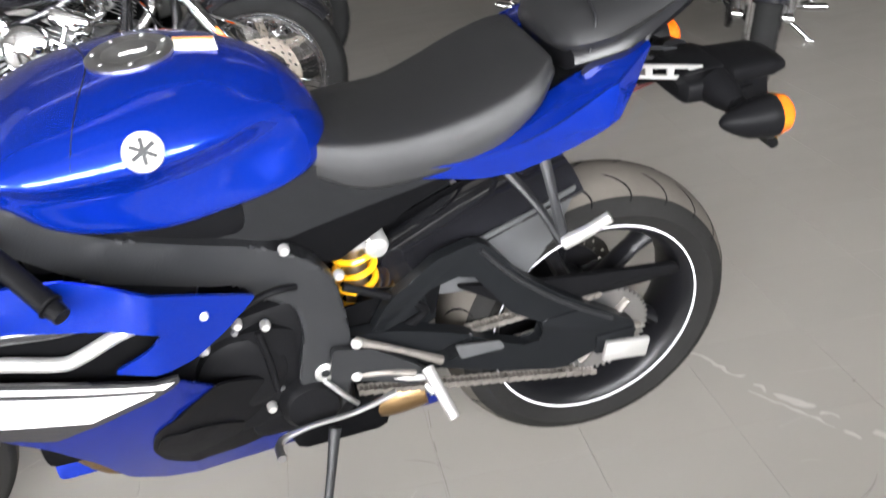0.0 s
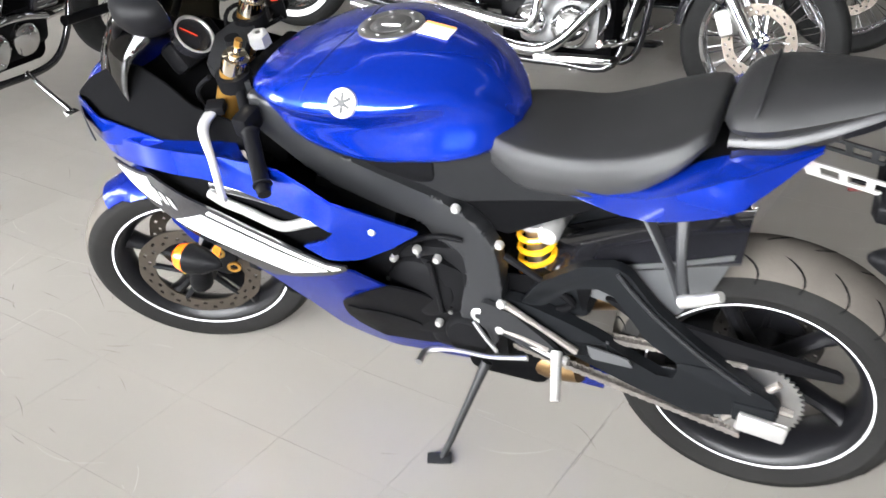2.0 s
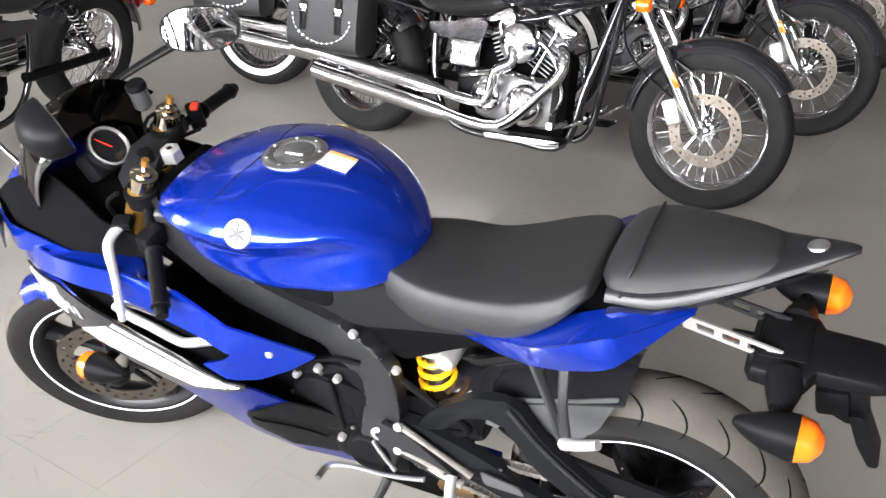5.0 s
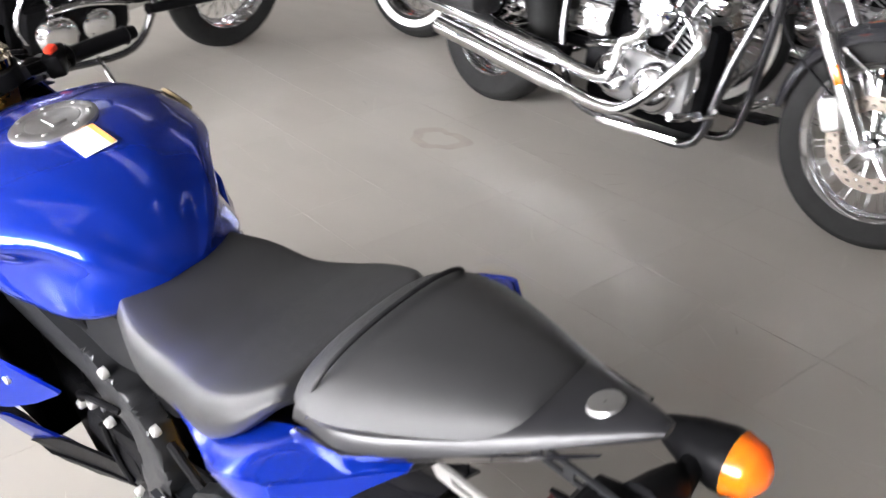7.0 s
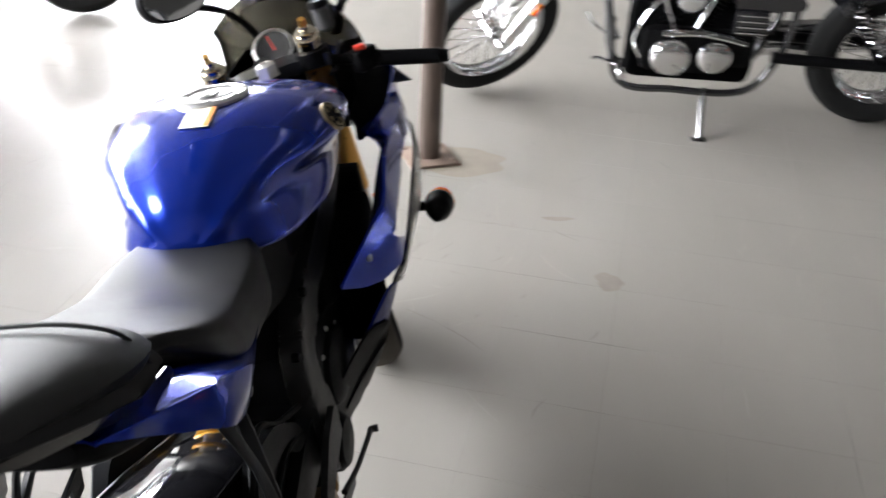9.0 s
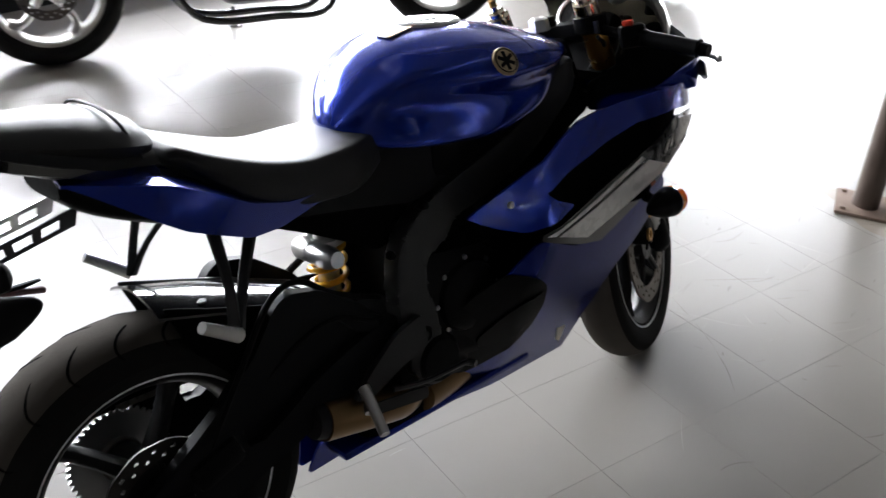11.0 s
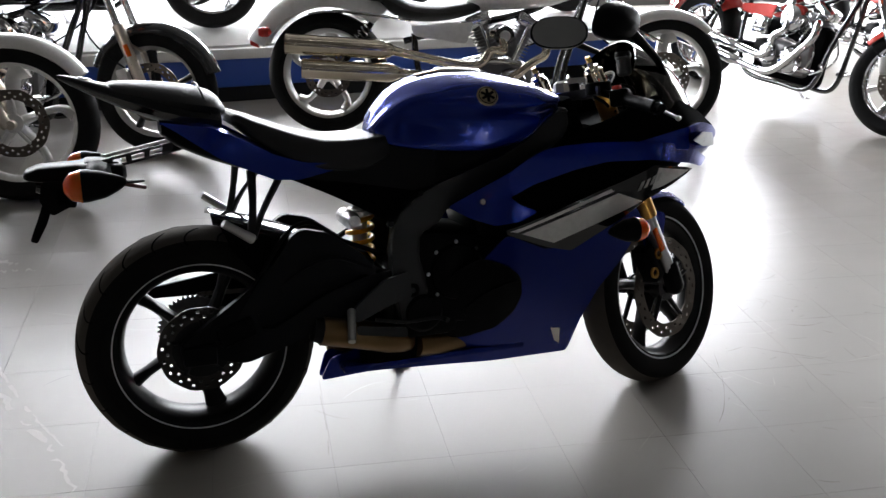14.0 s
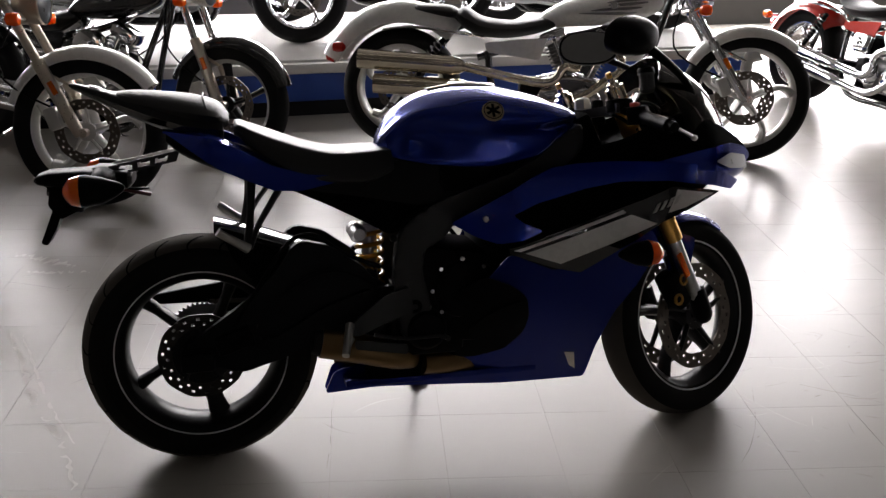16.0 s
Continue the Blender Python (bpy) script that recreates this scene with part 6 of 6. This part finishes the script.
        part("lens", lathe(B(), [(0.001, -0.030), (0.022, -0.024), (0.029, 0.0), (0.025, 0.03), (0.008, 0.044)], p, "x", 18), RED_LENS if flames else ORANGE, ind, "round indicator lens")
        part("side_cover", panel(B(), round_poly([(wb * 0.42, 0.640), (wb * 0.24, 0.600), (wb * 0.25, 0.555), (wb * 0.40, 0.52)], 0.02), lambda x, z, s=s: s * 0.135, 0.01), paint, bike, "side cover")
        part("fender_strut", tube(B(), [(wb * 0.24, 0.125 * s, 0.635), (0.10, 0.132 * s, 0.675), (-0.10, 0.128 * s, 0.655)], [0.012, 0.014, 0.012], 8, 4, True, 0.6), CHROME, rf)
        part("foot_peg", tube(B(), [(wb * 0.66, 0.12 * s, 0.27), (wb * 0.67, 0.22 * s, 0.275), (wb * 0.665, 0.30 * s, 0.28)], [0.012, 0.016, 0.016], 10, 3), CHROME, bike)
        part("foot_lever", tube(B(), [(wb * 0.66, 0.14 * s, 0.25), (wb * 0.72, 0.17 * s, 0.30), (wb * 0.74, 0.24 * s, 0.33)], 0.008, 8, 3), CHROME, bike)
        if bags:
            board = part("floorboard", box(B(), (wb * 0.60, 0.265 * s, 0.205), (0.34, 0.10, 0.020), 0.006, (0, -4, 0)), BLACK_SATIN, bike, "black rider floorboard")
            part("board_edge", box(B(), (wb * 0.60, 0.318 * s, 0.205), (0.345, 0.008, 0.024), 0.003, (0, -4, 0)), CHROME, board, "chrome floorboard edge")
            bg = B()
            rs = [sect(x, 0.56, hw, hh, 24, 5.0, 0.92, 0.245 * s) for x, hw, hh in ((-0.26, 0.06, 0.12), (-0.25, 0.082, 0.15), (-0.05, 0.088, 0.158), (0.15, 0.082, 0.15), (0.16, 0.06, 0.12))]
            rings(bg, rs)
            bag = part("saddlebag", bg, SEAT, bike, "black leather saddlebag with studs")
            studs = B()
            for q in range(18):
                a = math.pi + math.pi * q / 17
                lathe(studs, [(0.0005, 0.0915 * s), (0.0055, 0.0895 * s), (0.0065, 0.086 * s)], (-0.05 + 0.165 * math.cos(a), 0.245 * s, 0.565 + 0.115 * math.sin(a)), "y", 8)
            part("studs", studs, CHROME, bag, "row of chrome studs")["kind"] = "stuff"
            for x in (-0.15, 0.05):
                part("strap", tube(B(), [(x, 0.245 * s, 0.715), (x, 0.328 * s, 0.68), (x, 0.337 * s, 0.50)], 0.016, 8, 4, True, 0.18), BLACK_SATIN, bag)
                part("buckle", box(B(), (x, 0.338 * s, 0.60), (0.045, 0.008, 0.035), 0.003), CHROME, bag, "chrome buckle")
    stand = part("side_stand", tube(B(), [(wb * 0.44, 0.12, 0.16), (wb * 0.45, 0.12 + (stand_y - 0.12) * 0.5, 0.105), (wb * 0.46, stand_y, 0.045 + 0.14 * (stand_y - 0.285))], 0.011, 10, 3), CHROME, bike, "chrome side stand")
    part("stand_foot", box(B(), (wb * 0.465, stand_y + 0.005, 0.044 + 0.14 * (stand_y - 0.285)), (0.065, 0.035, 0.010), 0.003, (-8, 0, 0)), CHROME, stand)
    if flames:
        for k in range(4):
            for s in (-1, 1):
                x0 = wb * 0.72 - 0.03 * k
                bm = B()
                tube(bm, [(x0 - 0.02, (0.118 + 0.010 * k) * s, 0.875 - 0.028 * k), (x0 - 0.10, (0.148 + 0.006 * k) * s, 0.862 - 0.026 * k), (x0 - 0.22, 0.152 * s, 0.845 - 0.022 * k), (x0 - 0.32, 0.135 * s, 0.82 - 0.015 * k)], [0.004, 0.010, 0.008, 0.002], 6, 5, True, 0.9)
                part("flame_stripe", bm, ENGINE_GREY, tank, "grey flame graphic")
    for pts in ([hb + Vector((-0.05, 0.28, 0.12)), hb + Vector((0.06, 0.2, 0.02)), Vector((wb * 0.74, 0.06, 0.66)), Vector((ex + 0.05, 0.09, 0.46))], [hb + Vector((-0.05, -0.28, 0.12)), hb + Vector((0.08, -0.2, 0.0)), Vector((wb * 0.78, -0.07, 0.62)), Vector((wb * 0.93, -0.09, Rf + 0.1))]):
        part("cable", tube(B(), pts, 0.005, 6, 6), BLACK_SATIN, bike)
    return bike


def stood(rear, front, lean=-8.0):
    """Pose of a cruiser from where its wheels touch the floor, and its wheelbase."""
    d = Vector(front[:2]) - Vector(rear[:2])
    z = rear[2] if len(rear) > 2 else 0.0
    return pose(rear[0], rear[1], z, lean, 0, math.degrees(math.atan2(d.y, d.x))), d.length


ROW = "cruisers parked side by side"
m, w = stood((1.85, -2.49), (0.18, -2.16))
cruiser(m, "black cruiser with chrome V-twin engine, studded saddlebags and long low pipes", BLACK_GLOSS, w, group=ROW, valance=(35, 175), bags=True)
m, w = stood((1.52, -3.58), (-0.16, -3.25))
cruiser(m, "black cruiser with wire wheels, parked behind another", BLACK_GLOSS, w, group=ROW)
m, w = stood((1.27, -4.83), (-0.41, -4.50))
cruiser(m, "black cruiser deep in the parked row", BLACK_GLOSS, w, group=ROW)
m, w = stood((2.70, -2.97), (1.10, -2.98))
cruiser(m, "black touring cruiser with whitewall tyres and saddlebags", BLACK_GLOSS, w, group=ROW, bags=True, whitewall=True)
m, w = stood((3.37, -2.26), (3.49, -0.52))
cruiser(m, "black bobber with a wire front wheel turned aside", BLACK_GLOSS, w, group="", steer=36, engine_mat=ENGINE, front_fender=True, valance=(60, 150), discs=(), stand_y=0.40)
m, w = stood((1.28, 2.82), (3.05, 2.12))
cruiser(m, "white custom cruiser with flame graphics and twin upswept pipes", WHITE, w, 0.355, 0.335, 0.125, 0.200, 0.275, 0.245, "swirl", ALLOY, fender=WHITE, pipes="upswept", flames=True, rake=34, discs=(-1, 1), valance=(48, 150), tail=(0.150, 0.125, 48, 158))
m, w = stood((-2.00, 2.64), (-0.36, 2.17))
cruiser(m, "black cruiser with white front fender and white cast wheels", BLACK_GLOSS, w, 0.350, 0.32, 0.115, 0.16, 0.265, 0.22, "swirl", WHITE, fender=WHITE, group="cruisers beside the platform", rake=27, fork_mat=CREAM_ALLOY, metal=CREAM_ALLOY, valance=(35, 160), spoke_mat=WHITE)
m, w = stood((-1.02, 3.50), (0.31, 2.70))
cruiser(m, "black cruiser with black cast wheels and silver rims", BLACK_GLOSS, w, 0.32, 0.32, 0.11, 0.16, 0.235, 0.22, "cast", ALLOY, group="cruisers beside the platform", rake=22, spoke_mat=RIM_BLACK, metal=CREAM_ALLOY)
m, w = stood((-0.76, 4.40, 0.36), (0.94, 4.22))
cruiser(m, "dark cruiser with swirl alloy wheels up on the platform", BLACK_GLOSS, w, 0.325, 0.32, 0.12, 0.18, 0.235, 0.22, "swirl", CHROME, rake=32, group="motorcycles on the platform")
m, w = stood((2.12, 4.55, 0.36), (3.77, 4.35))
cruiser(m, "blue and white cruiser up on the platform", BLUE_DARK, w, 0.325, 0.32, 0.12, 0.18, 0.235, 0.22, "swirl", CHROME, rake=32, group="motorcycles on the platform")
m, w = stood((0.95, 5.15, 0.36), (2.60, 4.85))
cruiser(m, "black cruiser with chrome trim up on the platform", BLACK_GLOSS, w, rake=32, group="motorcycles on the platform")
m, w = stood((4.36, 3.42), (4.48, 1.71))
cruiser(m, "red cruiser with chrome V-twin engine and multi-spoke cast wheels", RED_PAINT, w, 0.33, 0.32, 0.12, 0.18, 0.245, 0.22, "cast", CHROME, n=8, group="cruisers near the doorway", fender=RED_PAINT, discs=(1, -1), steer=22, valance=(60, 150))
m, w = stood((5.75, 3.75), (5.85, 2.02))
cruiser(m, "dark red cruiser with chrome V-twin engine", RED_PAINT, w, group="cruisers near the doorway", fender=RED_PAINT)
m, w = stood((-2.75, -2.95), (-1.72, -1.62))
cruiser(m, "black cruiser with bright fork legs, front wheel to the aisle", BLACK_GLOSS, w, group="cruisers facing the aisle", style="cast", wheel_mat=ALLOY)
m, w = stood((-1.95, -3.55), (-1.02, -2.15))
cruiser(m, "black cruiser with bright fork legs beside another", BLACK_GLOSS, w, group="cruisers facing the aisle", style="cast", wheel_mat=ALLOY)

# display platform: ribbed white top, blue face, black kick board
stage = thing("display_platform", Matrix(), "low display platform with ribbed white top and blue face", "platform")
PX0, PX1, PY0, PY1, PZ = -3.5, 4.12, 3.62, 5.6, 0.36
part("kick_board", box(B(), ((PX0 + PX1) / 2, (PY0 + PY1) / 2 + 0.03, 0.05), (PX1 - PX0 - 0.02, PY1 - PY0, 0.10)), KICK, stage, "black kick board")
part("face_board", box(B(), ((PX0 + PX1) / 2, (PY0 + PY1) / 2, 0.19), (PX1 - PX0, PY1 - PY0, 0.18), 0.004), BLUE_BOARD, stage, "blue face board")
part("deck", box(B(), ((PX0 + PX1) / 2, (PY0 + PY1) / 2 - 0.02, 0.312), (PX1 - PX0 + 0.04, PY1 - PY0 + 0.04, 0.064), 0.006), PLAT_WHITE, stage, "white deck")
ribs = B()
for i in range(64):
    box(ribs, ((PX0 + PX1) / 2, PY0 + 0.02 + i * 0.0306, 0.352), (PX1 - PX0, 0.016, 0.016))
part("deck_ribs", ribs, PLAT_WHITE, stage)["kind"] = "stuff"
# ---------------------------------------------------------------- floor tiles, laid askew to the walls
TS, TA = 0.3150, radians(-12.5)
TO = Vector((0.36, 0.07))
ux, uy = Vector((math.cos(TA), math.sin(TA))), Vector((-math.sin(TA), math.cos(TA)))


def tile_bm(bm, c, rot):
    h = TS / 2 - 0.0004
    M = Matrix.Translation((c.x, c.y, 0)) @ Matrix.Rotation(rot, 4, "Z")
    lo = [bm.verts.new(M @ Vector((x, y, -0.006))) for x, y in ((-h, -h), (h, -h), (h, h), (-h, h))]
    hi = [bm.verts.new(M @ Vector((x, y, 0.0))) for x, y in ((-h, -h), (h, -h), (h, h), (-h, h))]
    bm.faces.new(hi)
    for i in range(4):
        bm.faces.new((lo[i], lo[(i + 1) % 4], hi[(i + 1) % 4], hi[i]))


one = bpy.data.meshes.new("floor_tile")
bm = B()
tile_bm(bm, Vector((0, 0)), 0)
bm.to_mesh(one)
bm.free()
one.materials.append(TILE)
rest = B()
count = 0
cells = []
for i in range(-32, 40):
    for j in range(-34, 36):
        c = TO + ux * (TS * (i + 0.5)) + uy * (TS * (j + 0.5))
        if X0 + 0.05 < c.x < X1 - 0.05 and Y0 + 0.05 < c.y < Y1 - 0.05:
            near = ((c.x - 0.9) / 1.25) ** 2 + (c.y / 1.0) ** 2
            cells.append((near, i, j, c))
cells.sort(key=lambda q: q[:3])
for k, (near, i, j, c) in enumerate(cells):
    turn = TA + math.pi / 2 * ((i * 7 + j * 13) % 4)
    if k < 290:
        t = new("tile", one)
        t.parent = floor_ob
        t.matrix_world = Matrix.Translation((c.x, c.y, 0.0)) @ Matrix.Rotation(turn, 4, "Z")
    else:
        tile_bm(rest, c, turn)
rest_ob = part("tile_field", rest, TILE, floor_ob)
rest_ob["kind"] = "stuff"

# ---------------------------------------------------------------- stains and scuffs on the floor
STAIN = mat("brown_floor_stain", (0.31, 0.28, 0.24), 0.45, 0, 0, 0.25, 18)
SCUFF = mat("dark_rubber_scuff", (0.12, 0.11, 0.10), 0.6, 0, 0, 0.3, 30)


def blotch(cx, cy, rx, ry, hole=0.0, seed=1, h=0.0009):
    rnd, bm = random.Random(seed), B()
    ph = [rnd.uniform(0, 6.28) for _ in range(4)]
    def ring(k, z):
        out = []
        for i in range(40):
            a = 2 * math.pi * i / 40
            w = 1 + 0.14 * math.sin(2 * a + ph[0]) + 0.10 * math.sin(3 * a + ph[1]) + 0.06 * math.sin(7 * a + ph[2])
            out.append(bm.verts.new((cx + rx * k * w * math.cos(a), cy + ry * k * w * math.sin(a), z)))
        return out
    o, i_ = ring(1.0, h), ring(max(hole, 0.02), h)
    for a in range(40):
        bm.faces.new((o[a], o[(a + 1) % 40], i_[(a + 1) % 40], i_[a]))
    return bm


solo("floor_stain", blotch(1.738, -1.983, 0.115, 0.110, 0.60, 3), STAIN, "faint brown ring stain on the floor tiles", "stain", "", "stuff")
solo("floor_stain", blotch(1.803, -0.866, 0.050, 0.048, 0.0, 8), STAIN, "brown smudge on the floor tiles", "stain", "", "stuff")
solo("floor_stain", blotch(2.226, -0.742, 0.018, 0.050, 0.0, 5), STAIN, "small brown smudge on the floor tiles", "stain", "", "stuff")
RUST_STAIN = mat("rusty_bleed_on_tiles", (0.33, 0.29, 0.235), 0.42, 0, 0, 0.15, 14)
solo("floor_stain", blotch(2.70, -0.36, 0.13, 0.24, 0.0, 14, 0.0005), RUST_STAIN, "pale rusty bleed round the post", "stain", "", "stuff")
SCUFF_PALE = mat("pale_floor_scratch", (0.52, 0.50, 0.46), 0.5, 0, 0, 0.2, 30)


def scuffs(seed, count, width, length, near):
    rnd, sc = random.Random(seed), B()
    for k in range(count):
        if k < near:
            x, y = rnd.uniform(1.5, 2.6), rnd.uniform(-0.6, 0.7)
        else:
            x, y = rnd.uniform(-1.8, 3.4), rnd.uniform(-2.6, 2.2)
        a, ln, w = rnd.gauss(-0.25, 0.6), rnd.uniform(0.2, 1.0) ** 2 * length, rnd.uniform(0.5, 1.0) * width
        bend = rnd.uniform(-0.6, 0.6)
        L_, R_ = [], []
        for i in range(8):
            q = i / 7
            th = a + bend * (q - 0.5)
            px, py = x + ln * (q - 0.5) * math.cos(a), y + ln * (q - 0.5) * math.sin(a) + bend * ln * (q - 0.5) ** 2
            ww = w * math.sin(math.pi * (0.06 + 0.88 * q)) * rnd.uniform(0.5, 1.0)
            L_.append(sc.verts.new((px - ww * math.sin(th), py + ww * math.cos(th), 0.0007)))
            R_.append(sc.verts.new((px + ww * math.sin(th), py - ww * math.cos(th), 0.0007)))
        for i in range(7):
            sc.faces.new((L_[i], R_[i], R_[i + 1], L_[i + 1]))
    return sc


def streak(pts, width, seed, h=0.0008):
    """A worn streak along a line of points on the floor, uneven in width and broken here and there."""
    rnd, bm = random.Random(seed), B()
    P = smooth_path([(x, y, h) for x, y in pts], 14)
    rows = []
    for i, p in enumerate(P):
        d = (P[min(i + 1, len(P) - 1)] - P[max(i - 1, 0)]).normalized()
        side = Vector((-d.y, d.x, 0)) * width * rnd.uniform(0.15, 1.0) * (0.25 + 0.75 * math.sin(math.pi * (i + 0.5) / len(P)))
        off = Vector((-d.y, d.x, 0)) * rnd.gauss(0, width * 0.35)
        rows.append((bm.verts.new(p + off + side), bm.verts.new(p + off - side)))
    for i in range(len(rows) - 1):
        if rnd.random() < 0.82:
            bm.faces.new((rows[i][0], rows[i][1], rows[i + 1][1], rows[i + 1][0]))
    return bm


solo("floor_scuffs", scuffs(11, 170, 0.0011, 0.13, 80), SCUFF, "thin dark rubber scuffs on the floor tiles", "scuff marks", "", "stuff")
solo("floor_scratches", scuffs(5, 160, 0.0010, 0.30, 20), SCUFF_PALE, "fine pale scratches on the floor tiles", "scuff marks", "", "stuff")
WORN = mat("worn_pale_tile", (0.50, 0.485, 0.45), 0.5, 0, 0, 0.15, 20)
for k, (pts, width) in enumerate((([(-0.60, 0.88), (-0.54, 0.62), (-0.48, 0.36), (-0.39, 0.12), (-0.35, -0.10)], 0.014), ([(-0.56, 0.86), (-0.50, 0.60), (-0.43, 0.33), (-0.35, 0.10)], 0.007),
                                  ([(-0.66, 1.62), (-0.52, 1.52), (-0.42, 1.42)], 0.030), ([(-0.60, 1.42), (-0.48, 1.38), (-0.36, 1.36)], 0.018), ([(2.50, 0.96), (2.60, 0.86), (2.66, 0.70)], 0.012))):
    solo("floor_wear", streak(pts, width, 40 + k), WORN, "pale worn streak on the floor tiles", "wear mark", "wear marks on the floor", "stuff")
for k, (pts, width) in enumerate((([(1.82, -0.11), (1.90, -0.18), (1.96, -0.23), (2.02, -0.29)], 0.0016), ([(1.90, -0.20), (1.96, -0.245), (2.03, -0.26)], 0.0014), ([(1.67, -0.10), (1.60, -0.22), (1.54, -0.31)], 0.0012),
                                  ([(1.54, -0.31), (1.47, -0.39), (1.40, -0.45)], 0.0011), ([(2.06, 0.19), (2.10, 0.16), (2.13, 0.125)], 0.0014), ([(0.29, -0.20), (0.33, -0.05), (0.37, 0.14)], 0.0010), ([(-0.68, 1.34), (-0.55, 1.27), (-0.43, 1.19)], 0.0012))):
    solo("floor_scratch", streak(pts, width, 60 + k, 0.0009), SCUFF, "thin dark curved scratch on the floor tiles", "scratch", "scratches on the floor", "stuff")
